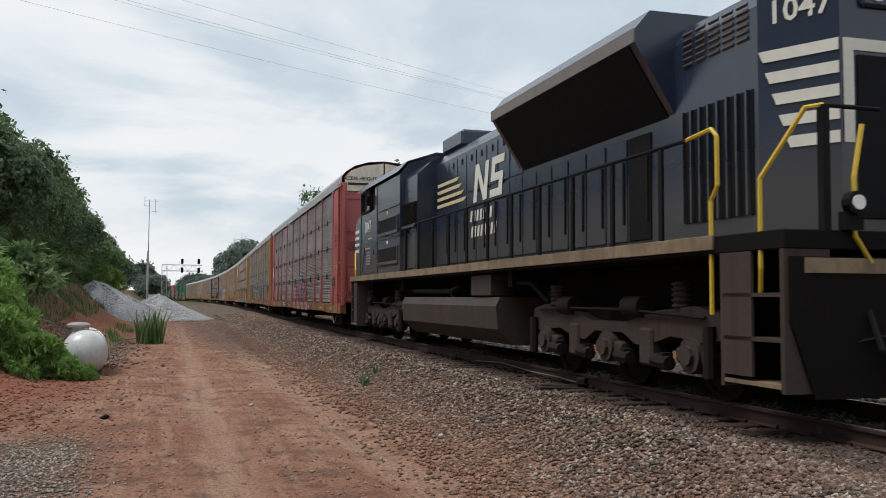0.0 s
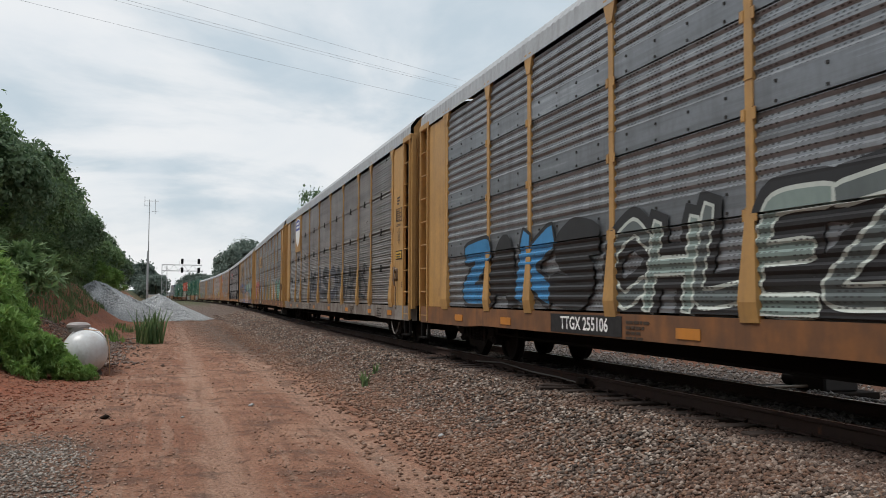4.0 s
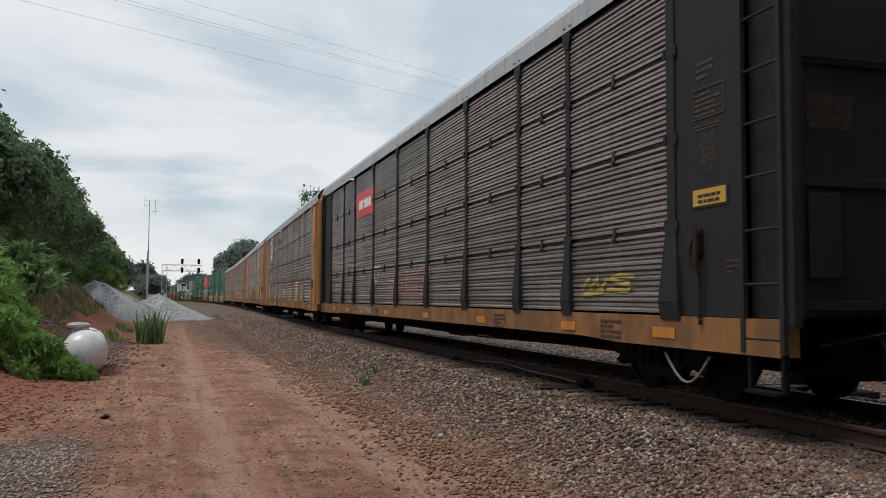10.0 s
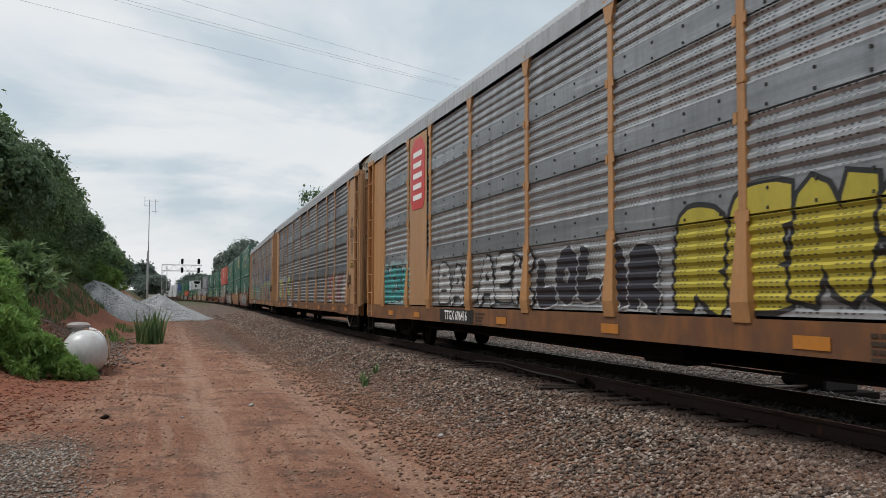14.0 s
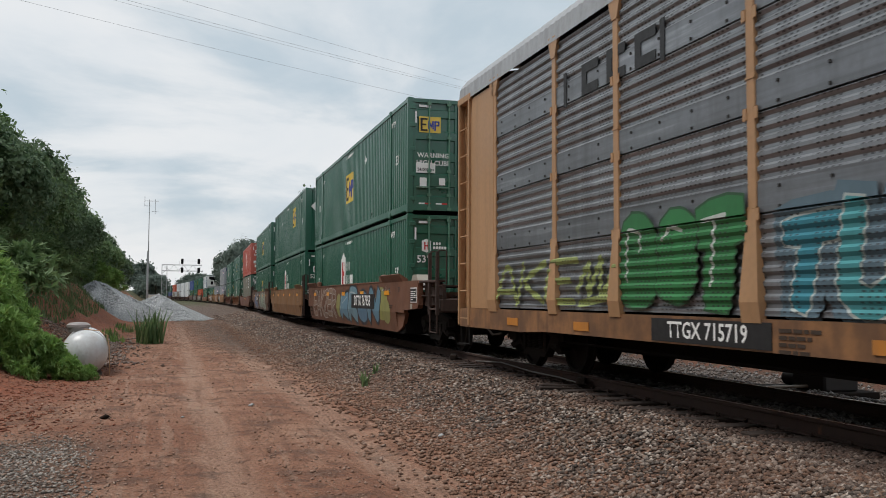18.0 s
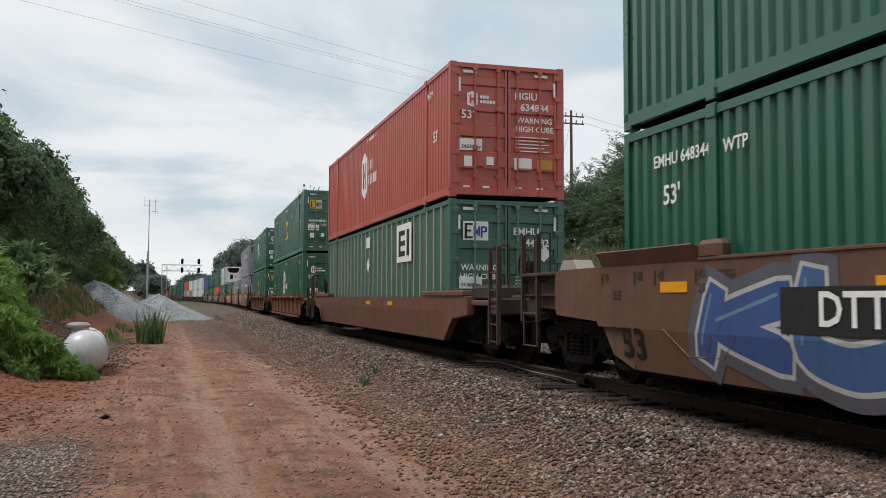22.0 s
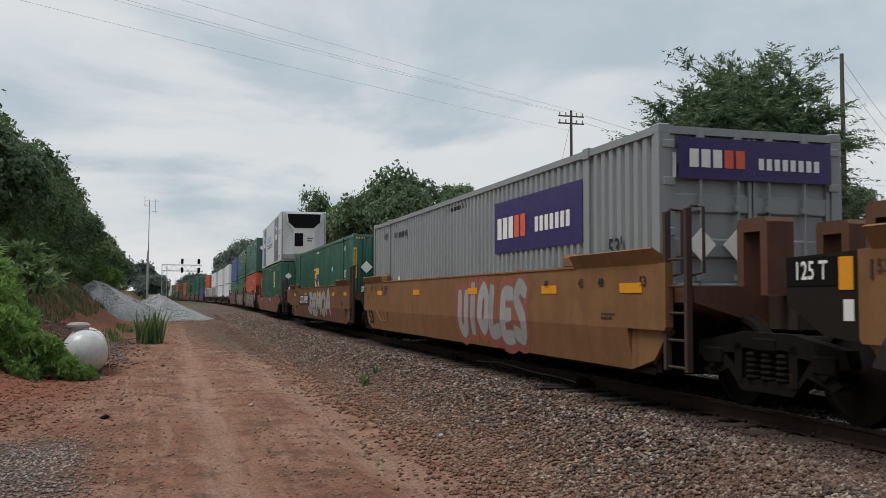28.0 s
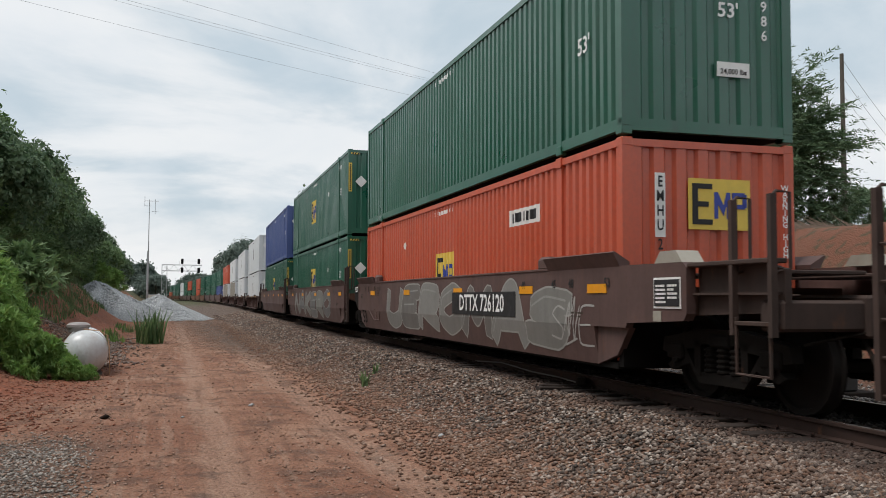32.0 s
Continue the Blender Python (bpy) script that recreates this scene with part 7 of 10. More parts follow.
def build_wells():
    g3 = "container cars of the train"
    # one articulated car of three wells, tan
    c = well_car(320.75, "tri", well_paint("tan_well_paint_blue_letters", "tan"), "tan steel well car with blue and olive spray letters", "DTTX 767958", True, False, g3, -3.3)
    p = spray_on_well(c)
    p.ellipse(-5.9, 1.0, 0.8, 0.45, (0.28, 0.27, 0.08))
    p.ellipse(-6.5, 0.8, 0.5, 0.32, (0.25, 0.24, 0.08))
    p.ellipse(0.9, 0.9, 0.5, 0.4, (0.26, 0.25, 0.08))
    p.letters("KRON", 0.6, -5.7, 0.36, 1.54, ((0.12, 0.24, 0.32), (0.15, 0.26, 0.31), (0.10, 0.20, 0.29)), (0.02, 0.022, 0.03), 0.46, 0.085, 0.3, None, (0.36, 0.42, 0.44), 2)
    p.tag("SIE", -6.0, -7.0, 1.3, 1.5, (0.44, 0.43, 0.40), 0.035, 0.2, 3)
    p.letters("EAKZER", 6.9, 1.5, 0.42, 1.5, ((0.24, 0.14, 0.09), (0.20, 0.12, 0.085)), (0.42, 0.38, 0.35), 0.15, 0.03, 0.3, None, None, 4)
    p.done("blue spray letters with pale edges")
    well_car(340.2, "tri", well_paint("ochre_well_paint", "ochre"), "plain ochre-brown steel well car with dark stencils", "", False, False, g3)
    c = well_car(359.8, "tri", well_paint("dark_tan_well_paint_pale_letters", "dark_tan"), "dark tan well car with pale green and blue spray letters", "DTTX 767958", False, True, g3, 3.0)
    p = spray_on_well(c)
    p.letters("ASKREL", 0.3, -6.1, 0.38, 1.5, ((0.22, 0.30, 0.22), (0.16, 0.17, 0.12), (0.28, 0.33, 0.24)), (0.46, 0.52, 0.45), 0.26, 0.035, 0.35, (0.13, 0.11, 0.09), (0.40, 0.46, 0.40), 2)
    p.letters("KUT", 6.1, 1.5, 0.38, 1.5, ((0.04, 0.09, 0.26), (0.05, 0.12, 0.28)), (0.48, 0.48, 0.46), 0.36, 0.05, 0.2, (0.10, 0.10, 0.12), (0.12, 0.26, 0.34), 3)
    p.done("pale green and blue spray letters")
    well_car(383.6, "flat", well_paint("brown_well_paint", "brown"), "brown steel single well car with smooth sides", "", group=g3)
    well_car(407.7, "rib", well_paint("orange_brown_ribbed_paint", "ribbed"), "orange-brown well car with ribbed sides", "", group=g3)
    well_car(431.4, "rib", well_paint("maroon_brown_ribbed_paint", "brown"), "maroon-brown well car with ribbed sides", "", group=g3)
    c = well_car(454.8, "tri", well_paint("ochre_well_paint_grey_letters", "ochre"), "ochre-brown steel well car with grey bubble letters", "", True, False, g3)
    p = spray_on_well(c)
    p.letters("MEAN", 6.8, 2.4, 0.40, 1.5, ((0.33, 0.33, 0.32), (0.30, 0.30, 0.29)), BLK, 0.30, 0.035, 0.2, None, (0.44, 0.44, 0.43), 2)
    p.poly([(8.4, 0.62), (6.9, 0.42), (6.9, 1.1), (7.9, 1.3)][::-1], (0.03, 0.028, 0.028))
    p.done("grey bubble letters in spray paint")
    c = well_car(474.8, "tri", well_paint("ochre_well_paint_red_letters", "ochre"), "ochre-brown steel well car with grey and red spray letters", "", False, False, g3)
    p = spray_on_well(c)
    p.letters("UIOLES", -0.7, -4.3, 0.40, 1.5, ((0.36, 0.36, 0.35), (0.33, 0.33, 0.32)), (0.20, 0.19, 0.19), 0.24, 0.02, 0.1, (0.30, 0.09, 0.06), None, 2)
    p.done("grey spray letters with a red edge")
    c = well_car(494.2, "tri", well_paint("orange_brown_well_paint_white_letters", "orange"), "orange-brown well car with white bubble letters", "DTTX 767887", False, True, g3, 2.9)
    p = spray_on_well(c)
    p.letters("SEMOA", 1.6, -4.6, 0.40, 1.5, ((0.38, 0.37, 0.35), (0.35, 0.34, 0.32)), (0.06, 0.05, 0.05), 0.30, 0.035, 0.2, None, None, 5)
    p.done("white bubble letters in spray paint")
    well_car(518.2, "flat", well_paint("rust_brown_well_paint", "rust"), "rust-brown steel single well car", "DTTX 469561", group=g3, mark_y=4.6)
    c = well_car(542.2, "tri", well_paint("ash_well_paint_grey_letters", "ash"), "weathered grey-brown well car with pale spray letters", "DTTX 726120", True, False, g3, -3.0)
    p = spray_on_well(c)
    p.letters("UEROMAS", 4.6, -6.9, 0.38, 1.48, ((0.20, 0.195, 0.18), (0.15, 0.14, 0.13), (0.24, 0.235, 0.22)), (0.34, 0.335, 0.31), 0.34, 0.03, 0.35, None, (0.30, 0.30, 0.28), 2)
    p.tag("S~E", -6.2, -7.6, 0.5, 1.2, (0.40, 0.39, 0.37), 0.03, 0.2, 3)
    p.done("weathered grey spray letters")
    c = well_car(561.7, "tri", well_paint("ash_well_paint_plain", "ash"), "weathered grey-brown well car with faded spray letters", "", False, False, g3)
    p = spray_on_well(c)
    p.letters("NAKERO", 5.4, -5.6, 0.38, 1.48, ((0.20, 0.20, 0.18), (0.14, 0.14, 0.14)), (0.30, 0.30, 0.28), 0.30, 0.03, 0.35, None, None, 7)
    p.done("faded grey spray letters")
    ashm = well_paint("ash_well_paint", "ash")
    well_car(581.2, "tri", ashm, "weathered grey-brown steel well car", "", False, True, g3)
    dark = well_paint("dark_ribbed_paint", "dark")
    for s in (605.0, 628.6, 652.2, 675.8):
        well_car(s, "rib", dark, "dark brown well car with ribbed sides", "", group=g3)
    tanm = well_paint("tan_well_paint", "tan")
    s = 699.8
    for car3 in range(5):
        for i in range(3):
            well_car(s, "tri", ashm if car3 % 2 == 0 else tanm, "weathered steel well car far down the train", "", i == 0, i == 2, g3)
            s += 19.5
        s += 4.4


Z0, Z1 = 0.36, 3.288


def build_containers():
    gl = "green corrugated steel container with %s"
    yellow, hex_ = gl % "a yellow square logo", gl % "a white six-sided emblem"
    container(320.75, Z0, "green", "door", "house", hex_, "509809")
    container(320.75, Z1, "green", "door", "square", yellow, "263349")
    container(340.2, Z0, "green", "door", "house", hex_, "509809")
    container(340.2, Z1, "green", "plain", "square", yellow)
    container(359.8, Z0, "green", "door", "square", yellow, "261826")
    container(359.8, Z1, "green", "door", "square", yellow, "261826")
    container(383.6, Z0, "dark_green", "door", "square", "dull green container with pale vertical posts", "244082", "post")
    container(383.6, Z1, "red", "door", "house", "orange-red corrugated container with a white emblem", "634884")
    container(407.42, Z0, "green", "door", "house", hex_, "519029")
    container(407.42, Z1, "green", "door", "square", yellow, "273119")
    container(431.12, Z0, "green", "door", "square", yellow, "273119")
    container(431.12, Z1, "green", "door", "house", hex_, "513771")
    for z in (Z0, Z1):
        container(454.8, z, "grey", "door", "grey_door", "pale grey container with a purple name board")
    container(474.8, Z0, "grey", "door", "grey_door", "pale grey container with a purple name board, alone in its well")
    container(494.2, Z0, "green", "plain", "strip", "green container with a yellow strip, alone in its well")
    container(518.2, Z0, "green", "plain", "square", yellow, "645245")
    container(518.2, Z1, "white", "reefer", "reefer", "white refrigerated container with slate blue panels", "", "reefer")
    container(542.2, Z0, "orange", "plain", "square", "bright orange container with a yellow square logo")
    container(542.2, Z1, "green", "plain", "none", "green container with white placard and numbers", "248986")
    container(561.7, Z0, "green", "plain", "strip", "green container with a yellow strip")
    container(561.7, Z1, "green", "plain", "strip", "green container with a yellow strip")
    container(581.2, Z0, "green", "plain", "strip", "green container with a yellow strip")
    container(581.2, Z1, "blue", "plain", "none", "blue corrugated steel container")
    for s in (605.0, 628.6, 652.2, 675.8):
        container(s, Z0, "white", "plain", "none", "white container low in a ribbed well", "", "post" if s > 640 else "smooth")
        container(s, Z1, "white" if s < 670 else "orange", "plain", "none", "white container stacked on another" if s < 670 else "orange container stacked on a white one", "", "smooth" if s < 670 else "corr")
    s = 699.8
    order = [("blue", "green"), ("green", "green"), ("green", "green"), ("green", "green"), ("orange", "orange"), ("green", "green"), ("green", "orange"), ("green", "green"), ("white", "white"), ("green", "green"), ("green", "green"), ("orange", "green"), ("green", "green"), ("white", "white"), ("green", "green")]
    for i, (low, high) in enumerate(order):
        container(s, Z0, low, "plain", "none", low + " container far down the train")
        container(s, Z1, high, "plain", "none", high + " container stacked far down the train")
        s += 19.5 + (4.4 if i % 3 == 2 else 0)


# ---- the locomotive: y runs from the long hood's end (-) to the cab's nose (+) ----
LOCO_S = 17.5


def loco_truck(parent, y):
    t = part("truck", cached("loco_bolster", lambda: Geo().box(-0.9, 0.9, -0.5, 0.5, 0.55, 1.05, 0.05).box(-0.7, 0.7, -2.2, 2.2, 0.5, 0.75, 0.04)), M["under_dark"], parent, "", pose(0, y, 0))

    def frame_side(sx):
        g = Geo()
        top = [(-2.65, 0.72), (-2.62, 1.0), (-2.1, 1.08), (-1.3, 1.02), (-0.5, 0.86), (0.5, 0.86), (1.3, 1.02), (2.1, 1.08), (2.62, 1.0), (2.65, 0.72), (2.4, 0.66), (1.6, 0.72), (1.1, 0.60), (0.75, 0.58), (0.4, 0.72), (-0.4, 0.72), (-0.75, 0.58), (-1.1, 0.60), (-1.6, 0.72), (-2.4, 0.66)]
        g.prism(top, "x", sx * 1.0, sx * 1.16)
        for a in (-1.05, 1.05):
            g.box(min(sx * 0.98, sx * 1.2), max(sx * 0.98, sx * 1.2), a - 0.16, a + 0.16, 0.34, 0.80, 0.03)
        return g

    def boxes(sx):
        g = Geo()
        a = 0.0
        g.cyl((sx * 0.98, a, 0.52), (sx * 1.22, a, 0.52), 0.21, 10)
        g.cyl((sx * 1.22, a, 0.52), (sx * 1.27, a, 0.52), 0.12, 8)
        g.box(min(sx * 1.0, sx * 1.18), max(sx * 1.0, sx * 1.18), a - 0.36, a + 0.36, 0.42, 0.60, 0.03)
        return g

    def gear(sx):
        g = Geo()
        for a in (-1.5, -0.55, 0.62, 1.6):
            g.cyl((sx * 1.2, a - 0.14, 0.40), (sx * 1.2, a + 0.20, 0.42), 0.085, 8)
            g.box(min(sx * 1.1, sx * 1.24), max(sx * 1.1, sx * 1.24), a - 0.05, a + 0.05, 0.32, 0.52)
        for a in (-0.75, 1.3):
            g.cyl((sx * 1.14, a - 0.22, 1.06), (sx * 1.14, a + 0.22, 1.06), 0.14, 10)
        for a in (-2.5, 2.5):
            g.cyl((sx * 1.22, a, 0.3), (sx * 1.22, a, 0.86), 0.07, 8)
        g.tube([(sx * 1.2, -2.4, 0.95), (sx * 1.22, -0.6, 1.02), (sx * 1.22, 1.0, 1.02), (sx * 1.2, 2.3, 0.98)], 0.02, 5)
        return g

    for sx in (-1, 1):
        part("side_frame", cached(("loco_frame", sx), lambda: frame_side(sx)), M["truck_frame"], t)
        for a in (-2.08, 0.0, 2.08):
            part("axle_box", cached(("loco_boxes", sx), lambda: boxes(sx), True), M["truck_frame"], t, "", pose(0, a, 0))
        part("brake_gear", cached(("loco_gear", sx), lambda: gear(sx), True), M["under"], t)
        for a in (-1.75, 1.85):
            part("spring", cached(("loco_spring", sx), lambda: Geo().lathe(coil_prof(1.05, 5, 0.065, 0.13), (sx * 1.08, 0, 0), 10, "z"), True), M["truck_frame"], t, "", pose(0, a, 0))
    for dy in (-2.08, 0.0, 2.08):
        w = part("wheelset", cached("loco_wheels", lambda: wheelset_geo(0.52), True), M["wheel"], t, "", pose(0, dy, 0.52))
        WHEELS.append((w, dy, 0.52, LOCO_S + y + dy))


def rail_tube(pts, r=0.022):
    return Geo().tube(pts, r, 6)


def build_locomotive():
    lo = thing("locomotive", "black diesel locomotive with white stripes and yellow handrails", "locomotive")
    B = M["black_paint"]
    g = Geo().box(-1.50, 1.50, -10.6, 10.6, 1.62, 1.80, 0.01)
    part("walkway", g, M["under_dark"], lo)
    for sx in (-1, 1):
        g = Geo().box(min(sx * 1.50, sx * 1.53), max(sx * 1.50, sx * 1.53), -9.5, 10.5, 1.66, 1.81, 0.004)
        part("sill_stripe", g, M["gold_edge"], lo, "dirty tan stripe along the walkway")
    g = Geo().box(-0.55, 0.55, -10.2, 10.2, 1.05, 1.62, 0.03)
    part("underframe", g, M["under_dark"], lo)
    for y in (-9.6, -3.2, 4.4, 9.7):
        part("cross_beam", Geo().box(-1.35, 1.35, y - 0.1, y + 0.1, 1.35, 1.62), M["under_dark"], lo)
    # long hood
    prof = [(-0.95, 1.8), (-0.95, 4.25), (-0.80, 4.48), (-0.35, 4.62), (0.35, 4.62), (0.80, 4.48), (0.95, 4.25), (0.95, 1.8)]
    part("hood", Geo().prism(prof, "y", -9.5, 2.7), B, lo)
    low = [(-0.95, -9.5), (-0.55, -10.25), (0.55, -10.25), (0.95, -9.5)]
    part("hood_end", Geo().prism(low, "z", 1.8, 4.5).prism([(-0.9, -9.5), (-0.5, -10.15), (0.5, -10.15), (0.9, -9.5)], "z", 4.5, 4.62), B, lo)
    # radiator flares and the black screens on their underside
    fl = [(-0.95, 3.42), (-1.50, 4.28), (-1.50, 4.42), (-1.28, 4.68), (1.28, 4.68), (1.50, 4.42), (1.50, 4.28), (0.95, 3.42)]
    part("radiator_housing", Geo().prism(fl, "y", -7.85, -2.7), B, lo)
    for sx in (-1, 1):
        g = Geo().prism([(sx * 0.955, 3.40), (sx * 1.50, 4.25), (sx * 1.48, 4.27), (sx * 0.95, 3.46)], "y", -7.7, -2.85)
        part("radiator_screen", g, M["black_matt"], lo, "black radiator screen")
        g = Geo().box(min(sx * 1.49, sx * 1.515), max(sx * 1.49, sx * 1.515), -7.86, -2.69, 4.26, 4.44, 0.004)
        part("radiator_edge", g, M["grey_metal"], lo)
    for y in (-6.6, -5.0, -3.5):
        g = Geo().cyl((0, y, 4.66), (0, y, 4.78), 0.55, 20)
        part("cooling_fan", g, M["black_matt"], lo)
    # intake grille near the hood's end, with upright bars
    for sx in (-1, 1):
        g = Geo().box(min(sx * 0.94, sx * 0.96), max(sx * 0.94, sx * 0.96), -9.42, -8.05, 2.05, 3.38)
        part("intake_screen", g, M["black_matt"], lo, "black intake screen")
        for i in range(8):
            y = -9.36 + i * 0.18
            g = Geo().box(min(sx * 0.95, sx * 1.0), max(sx * 0.95, sx * 1.0), y, y + 0.035, 2.05, 3.38)
            part("grille_bar", g, B, lo)
        for row in range(5):
            for i in range(6):
                y = -9.35 + row * 0.27
                z = 3.92 + i * 0.075
                part("louvre", cached(("louvre", sx), lambda: Geo().prism([(0.0, 0.0), (0.025, 0.02), (0.0, 0.055)] if sx > 0 else [(0.0, 0.0), (0.0, 0.055), (-0.025, 0.02)], "y", 0.0, 0.2)), B, lo, "", pose(sx * 0.951, y, z - 0.06 * row * 0))
    # engine room doors with latches
    doors = [-7.3, -6.66, -6.02, -5.38, -4.74, -4.1, -3.46, -2.82, -2.18, -1.54, -0.9, -0.26, 0.38, 1.02, 1.66]
    for sx in (-1, 1):
        for i, y in enumerate(doors):
            d = part("hood_door", cached(("hood_door", sx), lambda: Geo().box(min(sx * 0.945, sx * 0.972), max(sx * 0.945, sx * 0.972), 0.02, 0.60, 1.92, 3.30, 0.008)), M["black_matt"] if i == 0 else B, lo, "", pose(0, y, 0))
            part("latch", cached(("latch", sx), lambda: Geo().box(min(sx * 0.97, sx * 1.0), max(sx * 0.97, sx * 1.0), 0.06, 0.09, 2.15, 3.0)), M["under"], d)
            if -2.9 < y:
                part("upper_door", cached(("upper_door", sx), lambda: Geo().box(min(sx * 0.945, sx * 0.968), max(sx * 0.945, sx * 0.968), 0.02, 0.60, 3.36, 4.18, 0.008).box(min(sx * 0.96, sx * 0.99), max(sx * 0.96, sx * 0.99), 0.28, 0.34, 4.0, 4.12)), B, lo, "", pose(0, y, 0))
    # white and gold marks as plain shapes
    x = -0.973
    for i in range(4):
        z = 3.22 + i * 0.16
        poly_on("side", [(2.55 - 0.02 * i, z), (2.55, z + 0.075), (0.35 + 0.16 * i, z + 0.075), (0.55 + 0.16 * i, z)], M["gold_logo"], lo, x, "gold stripe", "stripe")
    WP = M["white_paint"]
    for y in (-0.10, -0.72):
        poly_on("side", [(y, 3.10), (y - 0.20, 3.10), (y - 0.36, 3.86), (y - 0.16, 3.86)], WP, lo, x, "white letter shape", "letter_shape")
    poly_on("side", [(-0.26, 3.86), (-0.46, 3.86), (-0.92, 3.10), (-0.72, 3.10)], WP, lo, x - 0.003, "white letter shape", "letter_shape")
    for a, b, z0, z1 in ((-1.10, -1.78, 3.10, 3.25), (-1.16, -1.84, 3.40, 3.55), (-1.22, -1.92, 3.71, 3.86)):
        poly_on("side", [(a, z0), (b, z0), (b - 0.03, z1), (a - 0.03, z1)], WP, lo, x, "white letter shape", "letter_shape")
    poly_on("side", [(-1.60, 3.25), (-1.80, 3.25), (-1.83, 3.40), (-1.63, 3.40)], WP, lo, x, "white letter shape", "letter_shape")
    poly_on("side", [(-1.20, 3.55), (-1.40, 3.55), (-1.43, 3.71), (-1.23, 3.71)], WP, lo, x, "white letter shape", "letter_shape")
    for r, (n, z) in enumerate(((7, 2.72), (8, 2.40))):
        for i in range(n):
            y = 0.10 - 0.05 * r - i * 0.20
            poly_on("side", [(y, z), (y - 0.11, z), (y - 0.16, z + 0.22), (y - 0.05, z + 0.22)], WP, lo, x, "", "letter_shape")
    # stripes and number on the angled corner of the hood's end
    ang = math.degrees(math.atan2(0.40, 0.75))
    corner = Matrix.Translation((-0.95, -9.5, 0)) @ Matrix.Rotation(radians(ang), 4, "Z")
    for i in range(5):
        g = Geo().prism([(-0.06 - 0.07 * i, 3.62 - 0.23 * i), (-0.84, 3.62 - 0.23 * i), (-0.84, 3.74 - 0.23 * i), (-0.01 - 0.07 * i, 3.74 - 0.23 * i)], "x", -0.012, -0.004)
        part("stripe", g, M["white_paint"], lo, "aged white stripe", corner)
    g = Geo().box(-0.52, 0.52, -10.262, -10.256, 3.62, 3.74).box(-0.52, -0.40, -10.262, -10.256, 2.70, 3.62)
    part("stripe", g, M["white_paint"], lo)
    words("1047", 0.34, M["white_paint"], lo, corner @ Vector((-0.012, -0.45, 4.12)), (corner.to_3x3() @ SIDE.to_3x3()).to_4x4())
    for sx in (-1, 1):
        part("headlight", Geo().cyl((sx * 0.14 + 0.0, -10.25, 4.22), (sx * 0.14, -10.33, 4.22), 0.11, 14), M["lamp_glass"], lo, "round headlight")
    part("lamp_housing", Geo().box(-0.32, 0.32, -10.31, -10.25, 4.06, 4.40, 0.03), B, lo)
    part("hood_hatch", Geo().box(-0.36, 0.40, -10.275, -10.255, 1.95, 3.58, 0.01), M["black_matt"], lo)
    # inverter cabinet and cab
    part("cabinet", Geo().prism([(-1.42, 1.8), (-1.42, 4.05), (-1.1, 4.35), (-0.5, 4.66), (0.5, 4.66), (1.1, 4.35), (1.42, 4.05), (1.42, 1.8)], "y", 2.7, 4.0), B, lo)
    part("cab_rear", Geo().prism([(-1.52, 1.8), (-1.52, 4.22), (-1.30, 4.50), (-0.6, 4.74), (0.6, 4.74), (1.30, 4.50), (1.52, 4.22), (1.52, 1.8)], "y", 4.0, 6.72), B, lo)
    part("cab", Geo().box(-1.52, 1.52, 6.724, 8.9, 1.8, 3.62, 0.01), B, lo)
    part("cab_ceiling", Geo().prism([(-1.52, 4.24), (-1.30, 4.50), (-0.6, 4.74), (0.6, 4.74), (1.30, 4.50), (1.52, 4.24)], "y", 6.724, 8.9), B, lo)
    for sx in (-1, 1):
        for y0, y1 in ((6.724, 6.95), (7.56, 7.68), (8.72, 8.9)):
            part("cab_pillar", Geo().box(*sorted((sx * 1.42, sx * 1.52)), y0, y1, 3.61, 4.25), B, lo)
    for sx in (-1, 1):
        part("cab_seat", Geo().box(*sorted((sx * 0.55, sx * 1.0)), 7.3, 7.42, 3.5, 4.12, 0.04), M["black_matt"], lo, "dark cab seat back")
    part("cab_roof", Geo().prism([(-1.60, 4.26), (-1.36, 4.53), (-0.62, 4.78), (0.62, 4.78), (1.36, 4.53), (1.60, 4.26), (1.36, 4.50), (0.62, 4.74), (-0.62, 4.74), (-1.36, 4.50)], "y", 3.9, 9.35), B, lo)
    part("nose", Geo().prism([(8.9, 1.8), (10.45, 1.8), (10.42, 3.40), (10.1, 3.60), (8.9, 3.72)], "x", -1.38, 1.38).box(-1.46, 1.46, 8.9, 9.5, 1.8, 3.66, 0.04), B, lo)
    for sx in (-1, 1):
        w = part("cab_window", Geo().box(*sorted((sx * 1.46, sx * 1.47)), 7.68, 8.72, 3.62, 4.24), M["glass"], lo, "dark cab side window")
        g = Geo()
        for a, b, c, d in ((7.5, 8.77, 3.60, 3.66), (7.5, 8.77, 4.18, 4.23), (7.5, 7.56, 3.6, 4.23), (8.71, 8.77, 3.6, 4.23), (8.1, 8.15, 3.66, 4.18)):
            g.box(min(sx * 1.52, sx * 1.55), max(sx * 1.52, sx * 1.55), a, b, c, d)
        part("window_frame", g, M["black_matt"], w)
        part("rear_window", Geo().box(*sorted((sx * 1.46, sx * 1.47)), 6.95, 7.56, 3.62, 4.24), M["glass"], lo)
